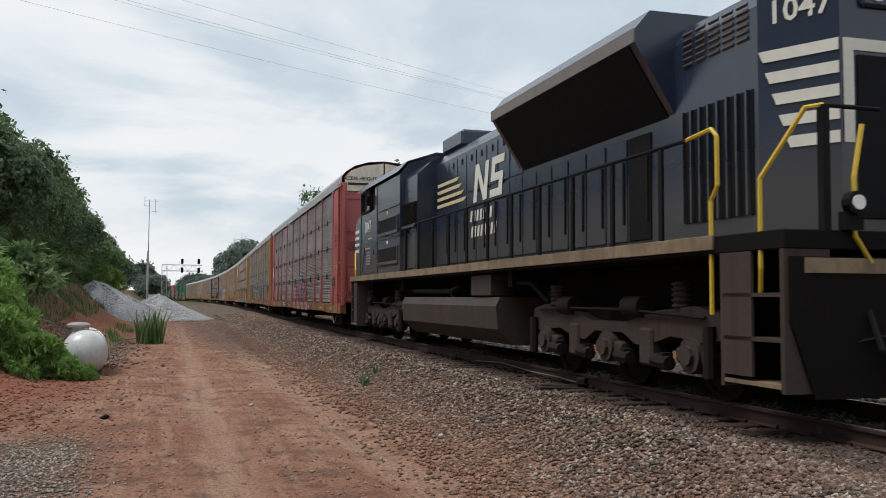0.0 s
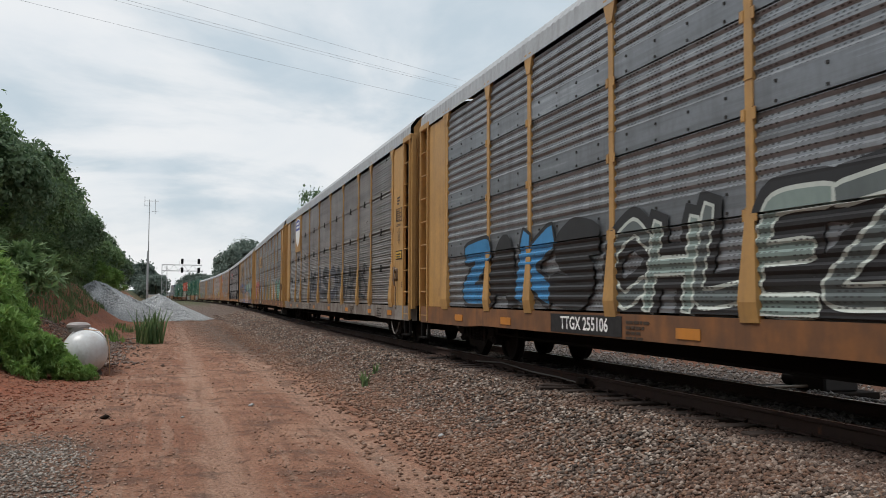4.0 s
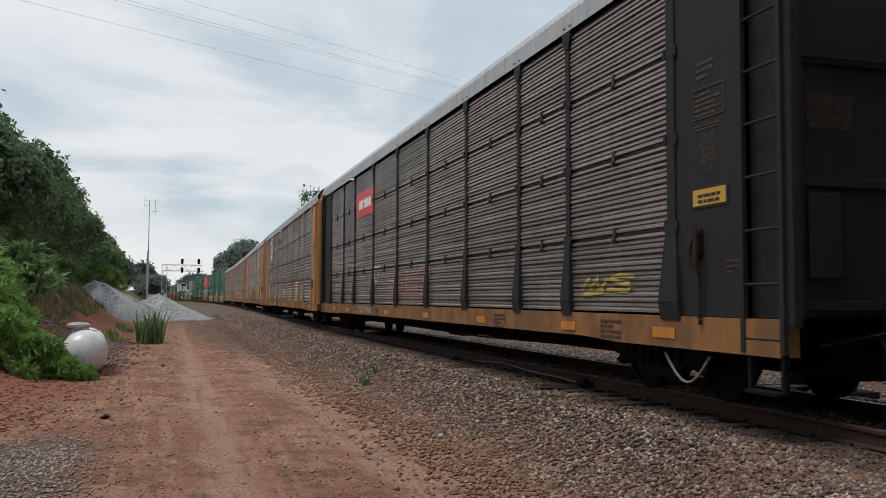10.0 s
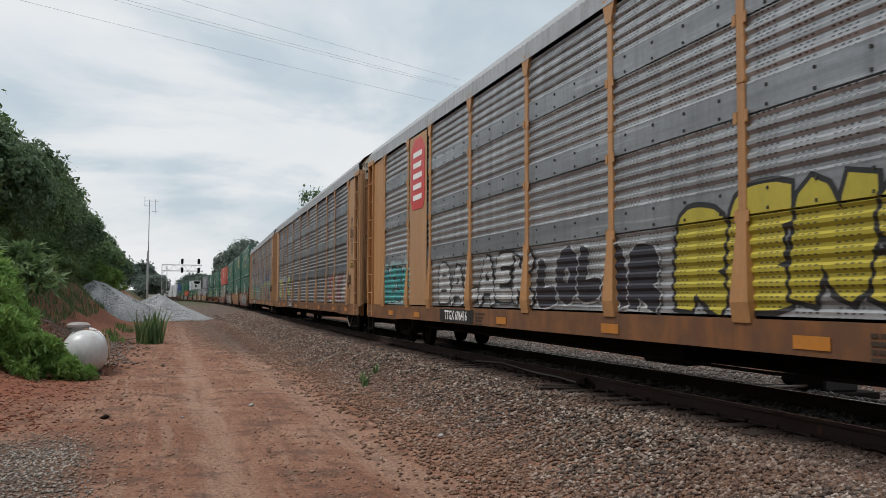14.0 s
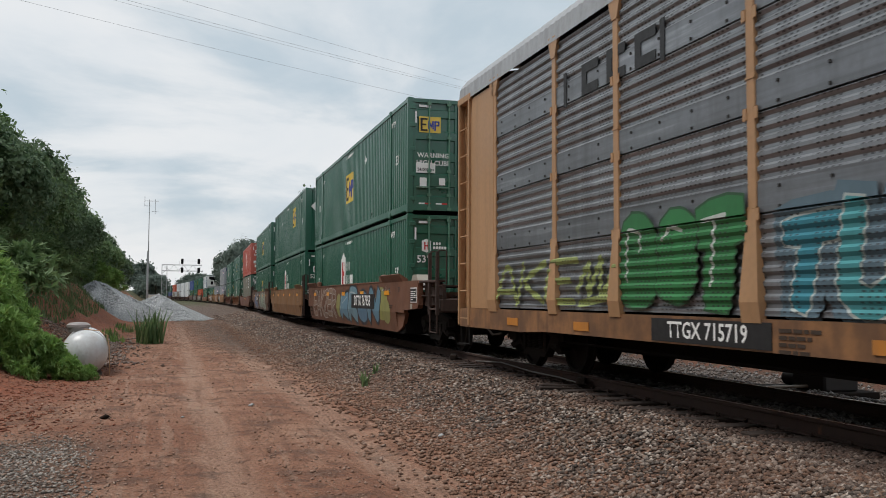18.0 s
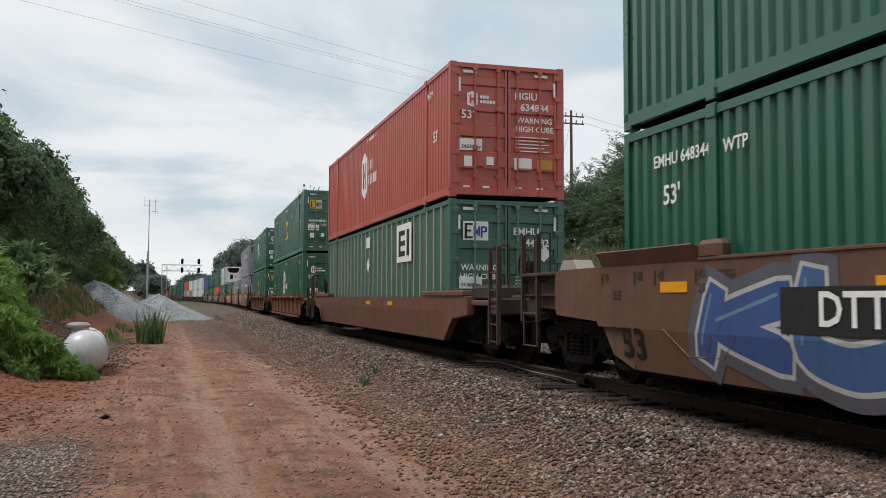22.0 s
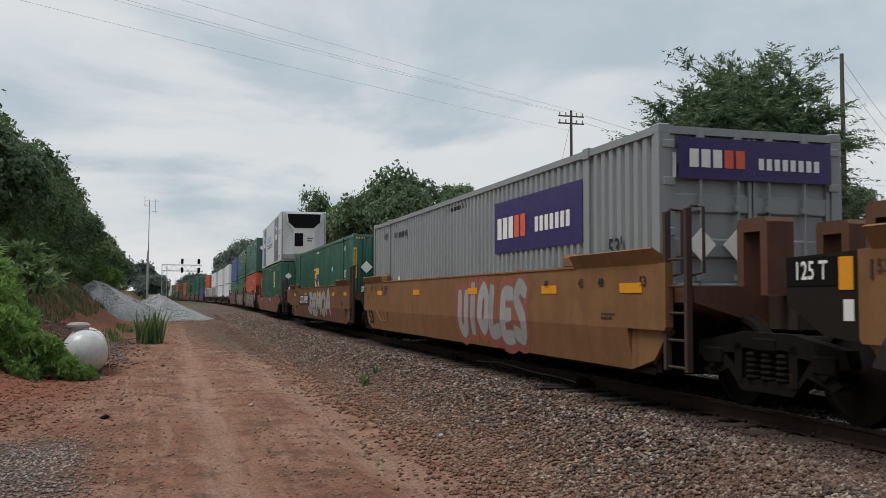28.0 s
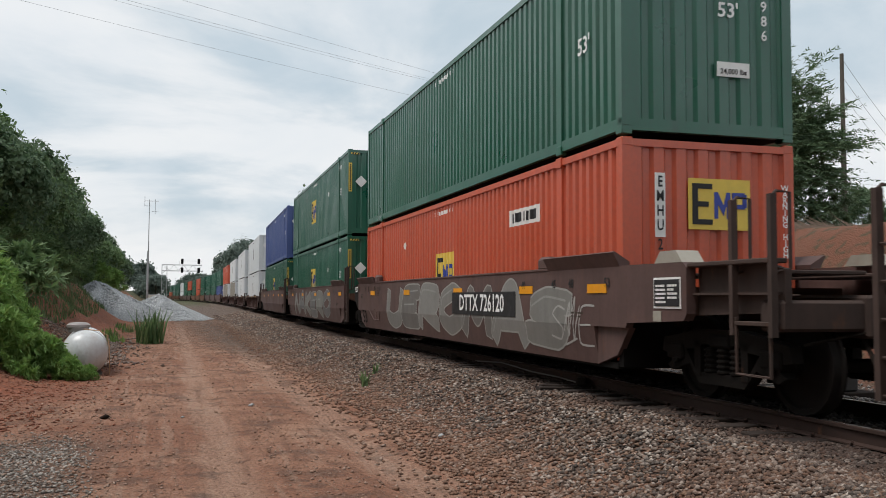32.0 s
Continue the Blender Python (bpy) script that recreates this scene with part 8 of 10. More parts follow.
        for z in (2.10, 2.87):
            gr = part("side_grille", Geo().box(min(sx * 1.51, sx * 1.535), max(sx * 1.51, sx * 1.535), 4.22, 6.34, z, z + 0.35), M["black_matt"], lo, "black mesh grille")
            g = Geo().box(min(sx * 1.52, sx * 1.56), max(sx * 1.52, sx * 1.56), 4.12, 6.42, z - 0.08, z).box(min(sx * 1.52, sx * 1.55), max(sx * 1.52, sx * 1.55), 4.15, 4.22, z, z + 0.37).box(min(sx * 1.52, sx * 1.55), max(sx * 1.52, sx * 1.55), 6.34, 6.41, z, z + 0.37).box(*sorted((sx * 1.515, sx * 1.545)), 4.02, 6.5, z + 0.60, z + 0.63)
            part("grille_frame", g, B, gr)
            panel_on("side", 5.3, 5.42, z + 0.46, z + 0.54, M["white_mark"], lo, -1.524) if sx < 0 else None
        g = Geo().box(min(sx * 1.40, sx * 1.44), max(sx * 1.40, sx * 1.44), 2.74, 3.92, 2.9, 3.42)
        bl = part("blower_grille", g, M["black_matt"], lo, "black ribbed blower grille")
        for i in range(14):
            part("grille_bar", cached(("blower_bar", sx), lambda: Geo().box(*sorted((sx * 1.42, sx * 1.475)), 0.0, 0.03, 2.9, 3.42)), M["under_dark"], bl, "", pose(0, 2.77 + i * 0.084, 0))
        part("access_door", Geo().box(*sorted((sx * 1.415, sx * 1.435)), 2.78, 3.88, 1.86, 2.80, 0.006), B, lo)
        part("ledge", Geo().box(*sorted((sx * 1.40, sx * 1.50)), 2.70, 3.96, 2.82, 2.90, 0.01), B, lo)
        g = Geo()
        for i in range(5):
            g.box(*sorted((sx * 1.515, sx * 1.55)), 7.42, 7.92, 2.10 + i * 0.08, 2.145 + i * 0.08)
        part("vent", g, M["galv"], lo, "small louvred vent")
        for i in range(4):
            z = 2.55 + i * 0.20
            g = Geo().prism([(10.45, z), (10.45, z + 0.09), (9.85 - 0.06 * i, z + 0.09), (9.92 - 0.06 * i, z)], "x", sx * 1.380, sx * 1.388)
            part("stripe", g, M["white_paint"], lo)
        if sx < 0:
            words("1047", 0.455, M["white_paint"], lo, (-1.527, 7.86, 3.17))
            for y0, y1, z0 in ((7.35, 7.75, 2.62), (7.55, 8.2, 2.55)):
                panel_on("side", y0, y1, z0 + (0.2 if y0 < 7.5 else 0), z0 + (0.24 if y0 < 7.5 else 0.04), M["gold_logo"], lo, -1.522)
        part("cab_mirror", Geo().box(min(sx * 1.55, sx * 1.66), max(sx * 1.55, sx * 1.66), 7.40, 7.44, 3.75, 4.05), M["black_matt"], lo)
        # seam between cab and nose, drawn as a raised strap
        part("cab_seam", Geo().box(min(sx * 1.52, sx * 1.528), max(sx * 1.52, sx * 1.528), 6.55, 6.60, 1.82, 4.2), M["black_matt"], lo)
        for pts in ([(6.6, 2.60), (8.3, 2.60), (8.3, 2.635), (6.6, 2.635)], [(8.3, 2.60), (8.62, 1.90), (8.66, 1.90), (8.34, 2.635), (8.3, 2.635)], [(7.0, 1.86), (8.4, 1.86), (8.4, 1.90), (7.0, 1.90)], [(8.86, 1.85), (8.90, 1.85), (8.90, 3.6), (8.86, 3.6)]):
            part("panel_seam", Geo().prism(pts, "x", sx * 1.518, sx * 1.535), B, lo)
        for y in (7.0, 8.05):
            part("panel_lock", Geo().box(*sorted((sx * 1.515, sx * 1.53)), y, y + 0.08, 2.36, 2.5, 0.004), M["under_dark"], lo)
    for s in (-1, 1):
        part("windshield", Geo().box(min(s * 0.1, s * 1.2), max(s * 0.1, s * 1.2), 8.9, 8.93, 3.72, 4.25, 0.02), M["glass"], lo)
    part("intake_box", Geo().box(-0.85, 0.85, 1.1, 2.6, 4.5, 4.86, 0.05), B, lo)
    part("exhaust", Geo().box(-0.35, 0.35, -1.6, -0.9, 4.6, 4.86, 0.03), M["black_matt"], lo)
    g = Geo()
    for dy, dz in ((0, 0.12), (0.12, 0.2), (-0.14, 0.18)):
        g.cyl((-0.45, -1.9 + dy, 4.62 + dz), (-0.45, -1.4 + dy, 4.64 + dz), 0.03, 8, 0.09)
    g.cyl((-0.45, -1.9, 4.55), (-0.45, -1.9, 4.9), 0.03, 6)
    part("horn", g, M["black_matt"], lo, "air horn on the hood roof")
    # fuel tank and fittings
    tk = [(-1.10, 0.34), (-1.42, 0.62), (-1.46, 1.02), (-1.38, 1.18), (1.38, 1.18), (1.46, 1.02), (1.42, 0.62), (1.10, 0.34)]
    part("fuel_tank", Geo().prism(tk, "y", -2.8, 4.0), M["tank_grey"], lo, "dusty dark fuel tank")
    for sx in (-1, 1):
        part("electric_box", Geo().box(min(sx * 0.95, sx * 1.42), max(sx * 0.95, sx * 1.42), -2.4, -1.3, 1.2, 1.58, 0.015), M["dusty_box"], lo)
        part("pipe", Geo().tube([(sx * 1.2, 3.8, 1.32), (sx * 1.25, 0.6, 1.30), (sx * 1.25, 0.2, 1.36)], 0.05, 8), M["under"], lo)
        part("filler", Geo().tube([(sx * 1.3, 0.2, 1.1), (sx * 1.34, 0.2, 1.30), (sx * 1.2, 0.1, 1.42)], 0.04, 6), M["under"], lo)
        part("hose", Geo().tube([(sx * 1.1, -3.0, 1.3), (sx * 1.25, -3.3, 1.42), (sx * 1.25, -3.9, 1.4), (sx * 1.15, -4.4, 1.1)], 0.035, 6), M["black_matt"], lo)
    # handrails along the walkway
    for sx in (-1, 1):
        x = sx * 1.47
        for y in np.arange(-8.4, 3.9, 1.2):
            part("stanchion", cached(("stanchion", sx), lambda: Geo().box(min(x - 0.02, x + 0.02), max(x - 0.02, x + 0.02), -0.04, 0.04, 1.62, 2.86, 0.006)), M["black_matt"], lo, "", pose(0, float(y), 0))
        part("handrail", rail_tube([(x, -9.0, 2.88), (x, 3.9, 2.88)]), M["black_matt"], lo)
        part("handrail", rail_tube([(x, -8.95, 2.88), (x, -9.42, 2.92), (x, -9.52, 2.83), (x, -9.52, 2.32), (x, -9.40, 2.17), (x, -9.40, 1.0)], 0.026), M["yellow_rail"], lo, "yellow bent handrail")
        part("handrail", rail_tube([(sx * 1.02, -10.56, 2.97), (sx * 1.20, -10.54, 2.94), (x, -10.22, 2.30), (x, -10.22, 1.45), (sx * 1.42, -10.14, 1.22)], 0.026), M["yellow_rail"], lo, "yellow bent handrail")
        part("handrail", rail_tube([(sx * 0.40, -10.58, 2.96), (sx * 1.02, -10.56, 2.97)]), M["black_matt"], lo)
        part("handrail", rail_tube([(sx * 0.62, -10.60, 2.80), (sx * 0.74, -10.62, 2.3), (sx * 0.74, -10.62, 1.75), (sx * 0.56, -10.62, 1.5)], 0.026), M["yellow_rail"], lo)
        part("end_post", Geo().box(min(sx * 0.98, sx * 1.06), max(sx * 0.98, sx * 1.06), -10.6, -10.52, 1.8, 2.97), M["black_matt"], lo)
        part("handrail", rail_tube([(x, 9.9, 1.0), (x, 9.95, 2.0), (sx * 1.40, 10.35, 2.55)], 0.026), M["yellow_rail"], lo, "yellow bent handrail")
        # steps at both ends
        for sy, y0, y1 in ((-1, -10.56, -9.62), (1, 9.55, 10.45)):
            st = part("step_well", Geo().box(min(sx * 1.12, sx * 1.16), max(sx * 1.12, sx * 1.16), y0, y1, 0.30, 1.62), M["under_dark"], lo)
            for yy in (y0, y1):
                part("step_side", Geo().box(min(sx * 1.0, sx * 1.50), max(sx * 1.0, sx * 1.50), yy - 0.03, yy + 0.03, 0.30, 1.62), M["truck_frame"], lo)
            part("step_panel", Geo().box(min(sx * 1.47, sx * 1.50), max(sx * 1.47, sx * 1.50), y0 + 0.03 if sy > 0 else y1 - 0.48, y0 + 0.48 if sy > 0 else y1 - 0.03, 0.42, 1.62), M["truck_frame"], lo)
            for z in (0.36, 0.78, 1.2):
                part("tread", Geo().box(min(sx * 1.06, sx * 1.50), max(sx * 1.06, sx * 1.50), y0 + 0.03, y1 - 0.03, z - 0.02, z + 0.02), M["gold_edge"] if z < 0.4 else M["truck_frame"], st)
    for sy in (-1, 1):
        y = sy * 10.62
        part("pilot", Geo().prism([(-1.45, 0.95), (-1.2, 0.25), (1.2, 0.25), (1.45, 0.95), (1.45, 1.55), (-1.45, 1.55)], "y", y - sy * 0.06, y), M["under_dark"], lo, "dusty pilot plate")
        part("coupler", cached(("coupler", sy), lambda: coupler_geo(sy)), M["under"], lo, "", pose(0, y - sy * 0.05, 0))
        part("hose", rail_tube([(-0.6, y, 1.05), (-0.62, y + sy * 0.18, 0.7), (-0.5, y + sy * 0.22, 0.45), (-0.35, y + sy * 0.1, 0.75)], 0.03), M["black_matt"], lo)
        part("end_stripe", Geo().box(-1.3, 1.3, y - 0.012 if sy < 0 else y, y if sy < 0 else y + 0.012, 1.40, 1.54), M["gold_edge"], lo)
        for dx in (-0.78, 0.78):
            dl = part("ditch_light", Geo().cyl((dx, y, 2.05), (dx, y + sy * 0.10, 2.05), 0.11, 12), M["black_matt"], lo, "round ditch light")
            part("lens", Geo().cyl((dx, y + sy * 0.10, 2.05), (dx, y + sy * 0.115, 2.05), 0.07, 12), M["lamp_glass"], dl)
            part("lamp_bracket", Geo().box(dx - 0.10, dx + 0.10, y - 0.05, y + 0.05, 1.8, 1.97), M["black_matt"], lo)
    loco_truck(lo, -6.45)
    loco_truck(lo, 7.55)
    return rides(lo, LOCO_S, 7.0)


def motions():
    """The whole train rolls along the line; wheels turn while they are near the camera."""
    for ob, s0, half, up in RIDERS:
        walk(ob, [(t, rail_pose(s0 - SPEED * t, half) @ pose(0, 0, up)) for t in range(0, 33, 2)])
    for w, dy, r, s0 in WHEELS:
        t0, t1 = (s0 - 44.0) / SPEED, (s0 - 2.0) / SPEED
        a, b = max(0, math.ceil(t0 * FPS)), min(32 * FPS, math.floor(t1 * FPS))
        if b - a < 2:
            continue
        turn = lambda i: math.degrees((i - a) / FPS * SPEED / r)
        rows = [(0.0, pose(0, dy, r))] if a > 0 else []
        rows += [(i / FPS, pose(0, dy, r, turn(i))) for i in range(a, b + 1)]
        if b < 32 * FPS:
            rows.append((32.0, pose(0, dy, r, turn(b))))
        walk(w, rows)


# ---- ground, banks and track ----
def smooth(e0, e1, x):
    t = np.clip((x - e0) / (e1 - e0), 0, 1)
    return t * t * (3 - 2 * t)


def wave(x, y, seed=0.0):
    """Cheap even-tempered unevenness for the ground."""
    return (np.sin(x * 1.3 + seed) * np.cos(y * 0.9 - seed) + 0.6 * np.sin(x * 2.7 - y * 2.1 + seed * 2) + 0.4 * np.sin(x * 5.1 + y * 4.3)) / 2.0


def ground_z(x, y):
    x, y = np.asarray(x, float), np.asarray(y, float)
    lx = line_x(np.clip(y, -890, 1490))
    d = x - lx
    z = np.full(np.broadcast(x, y).shape, -0.60)
    z = z + 0.025 * wave(x, y) - 0.05 * np.exp(-((x - 0.55) / 0.28) ** 2) - 0.05 * np.exp(-((x - 2.25) / 0.28) ** 2)
    # ballast bed
    bed = smooth(-3.5, -2.0, d) * (1 - smooth(2.0, 3.6, d))
    z = z + bed * (0.40 + 0.02 * wave(x * 3, y * 3, 2.0))
    # ditch and bank on the far side
    rise = smooth(6.3, 11.0, d + 0.5 * wave(x * 0.2, y * 0.25, 1.0))
    z = z + rise * (3.7 + 0.35 * wave(x * 0.15, y * 0.12)) * (1 - 0.55 * smooth(150, 330, y))
    z = z + smooth(14, 60, d) * 2.5
    # wooded bank on the road's side
    edge = -2.4 - 0.5 * wave(x * 0.0, y * 0.2, 3.0) - 6.0 * smooth(120, 300, y) - 6.0 * smooth(14, 4, y)
    up = smooth(0.0, 7.0, edge - x)
    z = z + up * (4.2 + 0.3 * wave(x * 0.4, y * 0.3, 5.0)) + smooth(8, 60, edge - x) * 3.5
    return z


def ground_material():
    k = Nodes("red_dirt_gravel_and_clay", 0.95)
    n1, n2, n3 = k.noise(0.45, 5), k.noise(2.4, 6), k.noise(22, 6, rough=0.7)
    tan = k.mix(k.ramp(n1, 0.35, 0.65), (0.30, 0.132, 0.078), (0.41, 0.222, 0.145))
    tan = k.mix(k.ramp(n2, 0.45, 0.64, 0, 0.8), tan, (0.235, 0.090, 0.047))
    # tyre ruts, paler where the wheels pack the dirt
    xr = k.math("ADD", k.x, k.math("MULTIPLY", k.math("SUBTRACT", n1, 0.5), 0.8))
    for c in (0.55, 2.25):
        d = k.math("ABSOLUTE", k.math("SUBTRACT", xr, c))
        tan = k.mix(k.ramp(d, 0.35, 0.12, 0, 0.5), tan, (0.47, 0.30, 0.215))
    drag = k.noise(1.0, 5, k.mapped((7, 0.45, 1)))
    tan = k.mix(k.ramp(drag, 0.5, 0.66, 0, 0.5), tan, (0.19, 0.085, 0.05))
    tan = k.mix(k.ramp(drag, 0.46, 0.34, 0, 0.4), tan, (0.44, 0.29, 0.21))
    vor = k.voronoi(17, None, "F1")
    pebble = k.mix(k.voronoi(26, None, "F1", True), (0.13, 0.098, 0.080), (0.33, 0.265, 0.225))
    grey = k.mix(k.ramp(vor, 0.1, 0.5, 0, 0.8), pebble, (0.065, 0.040, 0.028))
    # the road bends away from the line, and gravel takes over between them
    bend = k.math("ADD", k.ramp(k.y, 12, 42, 0, 2.9), k.ramp(k.y, 40, 75, 0, 0.9))
    xg = k.math("ADD", k.math("ADD", k.x, bend), k.math("MULTIPLY", k.math("SUBTRACT", n2, 0.5), 2.4))
    gm = k.math("ADD", k.ramp(xg, 3.0, 5.2),
                k.math("MULTIPLY", k.ramp(k.math("ADD", k.x, k.math("MULTIPLY", n1, 1.2)), 0.1, -0.8), k.ramp(k.y, 13, 10.5, 0, 0.9)))
    gm = k.math("ADD", gm, k.ramp(n2, 0.52, 0.66, 0, 0.45))
    col = k.mix(k.math("MINIMUM", gm, 1.0), tan, grey)
    # ground under the ballast darkened: shade in the stones' gaps put into the colour
    col = k.mix(k.math("MULTIPLY", k.ramp(xg, 5.0, 6.4, 0, 0.85), k.ramp(k.y, 70, 35)), col, (0.042, 0.030, 0.024))
    clay = k.mix(n2, (0.28, 0.072, 0.033), (0.39, 0.135, 0.068))
    clay = k.mix(k.ramp(k.noise(6, 6, rough=0.7), 0.42, 0.62, 0, 0.6), clay, (0.085, 0.035, 0.022))
    left = k.ramp(k.math("ADD", k.x, k.math("MULTIPLY", k.math("SUBTRACT", n2, 0.5), 1.5)), -0.9, -2.0)
    left = k.math("MULTIPLY", left, k.ramp(k.y, 15, 18))
    col = k.mix(k.math("MULTIPLY", left, k.ramp(n1, 0.3, 0.6, 0.45, 1.0)), col, clay)
    right = k.ramp(k.x, 12.5, 14.0)
    bank = k.mix(k.ramp(n2, 0.48, 0.64), (0.20, 0.075, 0.042), (0.075, 0.060, 0.030))
    col = k.mix(right, col, bank)
    grass = k.mix(n3, (0.025, 0.045, 0.014), (0.075, 0.10, 0.032))
    hi = k.math("MULTIPLY", k.ramp(k.math("ADD", k.math("SUBTRACT", k.z, k.math("MULTIPLY", right, 2.0)), k.math("MULTIPLY", k.math("SUBTRACT", n1, 0.5), 2.0)), 1.2, 2.6), k.ramp(n2, 0.3, 0.5, 0.5, 1.0))
    col = k.mix(hi, col, grass)
    col = k.mix(k.ramp(k.y, 150, 260, 0, 0.8), col, grass)
    col = k.mix(k.ramp(n3, 0.35, 0.7, 0, 0.5), col, (0.095, 0.048, 0.029))
    k.bump(k.math("ADD", k.math("MULTIPLY", n3, 0.6), k.math("ADD", n2, k.math("MULTIPLY", vor, -0.5))), 0.95, 0.08)
    return k.done(col)


def grid_mesh(name, xs, ys, zf):
    X, Y = np.meshgrid(xs, ys)
    Z = zf(X, Y)
    v = np.stack([X.ravel(), Y.ravel(), Z.ravel()], 1)
    nx, ny = len(xs), len(ys)
    i = np.arange((nx - 1) * (ny - 1))
    a = (i // (nx - 1)) * nx + i % (nx - 1)
    f = np.stack([a, a + 1, a + nx + 1, a + nx], 1)
    me = bpy.data.meshes.new(name)
    me.from_pydata(v.tolist(), [], f.tolist())
    me.polygons.foreach_set("use_smooth", [True] * len(me.polygons))
    me.materials.append(None)
    return me


def build_ground():
    xs = np.concatenate([[-3000, -800, -250], np.linspace(-90, -14, 26), np.linspace(-13, 20, 133), np.linspace(21, 90, 28), [250, 800, 3000]])
    ys = np.concatenate([[-3000, -800, -250, -120], np.linspace(-60, 4, 24), np.linspace(4.5, 40, 143), np.linspace(40.6, 120, 110), np.linspace(123, 460, 100), [520, 700, 1200, 3000]])
    g = part("ground", grid_mesh("ground", xs, ys, ground_z), ground_material(), None)
    tagged(g, "red dirt service road with gravel and clay banks", "ground", "", "structure")


def pebbles(name, pts, sizes, mat, label, category, flat=0.7, simple=False):
    """Many small broken stones in one mesh, six-cornered and uneven."""
    rng = np.random.default_rng(len(pts))
    base = np.array([(1, 0, 0), (-1, 0, 0), (0, 1, 0), (0, -1, 0), (0, 0, 1), (0, 0, -1), (0.6, 0.6, 0.35), (-0.6, 0.5, -0.3)], float)
    tri = np.array([(0, 6, 4), (6, 2, 4), (2, 1, 4), (1, 3, 4), (3, 0, 4), (6, 0, 5), (2, 6, 5), (2, 5, 7), (1, 2, 7), (1, 7, 5), (3, 1, 5), (0, 3, 5)])
    if simple:
        base = base[:6]
        tri = np.array([(0, 2, 4), (2, 1, 4), (1, 3, 4), (3, 0, 4), (2, 0, 5), (1, 2, 5), (3, 1, 5), (0, 3, 5)])
    n, nv = len(pts), len(base)
    jit = rng.uniform(0.6, 1.3, (n, nv, 3))
    v = base[None] * jit
    v[:, :, 2] *= flat
    a = rng.uniform(0, 6.283, n)
    b = rng.uniform(-0.6, 0.6, n)
    c, s = np.cos(a), np.sin(a)
    x = v[:, :, 0] * c[:, None] - v[:, :, 1] * s[:, None]
    y = v[:, :, 0] * s[:, None] + v[:, :, 1] * c[:, None]
    z = v[:, :, 2] + x * b[:, None] * 0.5
    p = np.stack([x, y, z], 2) * sizes[:, None, None] + pts[:, None, :]
    f = (tri[None] + (np.arange(n) * nv)[:, None, None]).reshape(-1, 3)
    me = bpy.data.meshes.new(name)
    me.vertices.add(n * nv)
    me.vertices.foreach_set("co", p.reshape(-1))
    me.loops.add(f.size)
    me.loops.foreach_set("vertex_index", f.reshape(-1).astype(np.int32))
    me.polygons.add(len(f))
    me.polygons.foreach_set("loop_start", np.arange(0, f.size, 3, dtype=np.int32))
    me.update(calc_edges=True)
    me.materials.append(None)
    ob = part(name, me, mat, None)
    return tagged(ob, label, category, "", "stuff")


def stone_material(name, a, b, tint):
    k = Nodes(name, 0.9)
    r = k.island()
    c = k.mix(r, a, b)
    c = k.mix(k.ramp(k.math("FRACT", k.math("MULTIPLY", r, 7.3)), 0.55, 0.9, 0, 0.6), c, tint)
    c = k.mix(k.ramp(k.noise(0.7, 4), 0.42, 0.64, 0, 0.6), c, tint)
    n = k.noise(40, 3)
    c = k.mix(k.ramp(n, 0.3, 0.7, 0, 0.3), c, tuple(v * 0.55 for v in a))
    return k.done(c)


def ballast_material():
    k = Nodes("broken_granite_ballast", 0.9)
    r = k.island()
    c = k.steps(r, [(0.042, 0.029, 0.023), (0.150, 0.086, 0.058), (0.21, 0.160, 0.130), (0.082, 0.066, 0.057), (0.31, 0.245, 0.205), (0.115, 0.060, 0.038), (0.165, 0.132, 0.113), (0.22, 0.136, 0.092), (0.058, 0.043, 0.035), (0.43, 0.36, 0.31)])
    c = k.mix(k.ramp(k.noise(0.7, 4), 0.45, 0.66, 0, 0.5), c, (0.150, 0.074, 0.046))
    c = k.mix(k.ramp(k.noise(40, 3), 0.35, 0.7, 0, 0.4), c, (0.045, 0.032, 0.026))
    # clay from the road between the outer stones, rust and oil beside the rail
    xn = k.math("ADD", k.x, k.math("MULTIPLY", k.math("SUBTRACT", k.noise(1.1, 5), 0.5), 1.8))
    c = k.mix(k.ramp(xn, 4.1, 2.9, 0, 0.5), c, (0.25, 0.130, 0.080))
    # the rail-side stain is deepened to stand in for shade under the train
    c = k.mix(k.math("MULTIPLY", k.ramp(xn, 5.0, 5.7, 0, 0.85), k.ramp(k.y, 60, 35)), c, (0.040, 0.020, 0.014))
    return k.done(c)


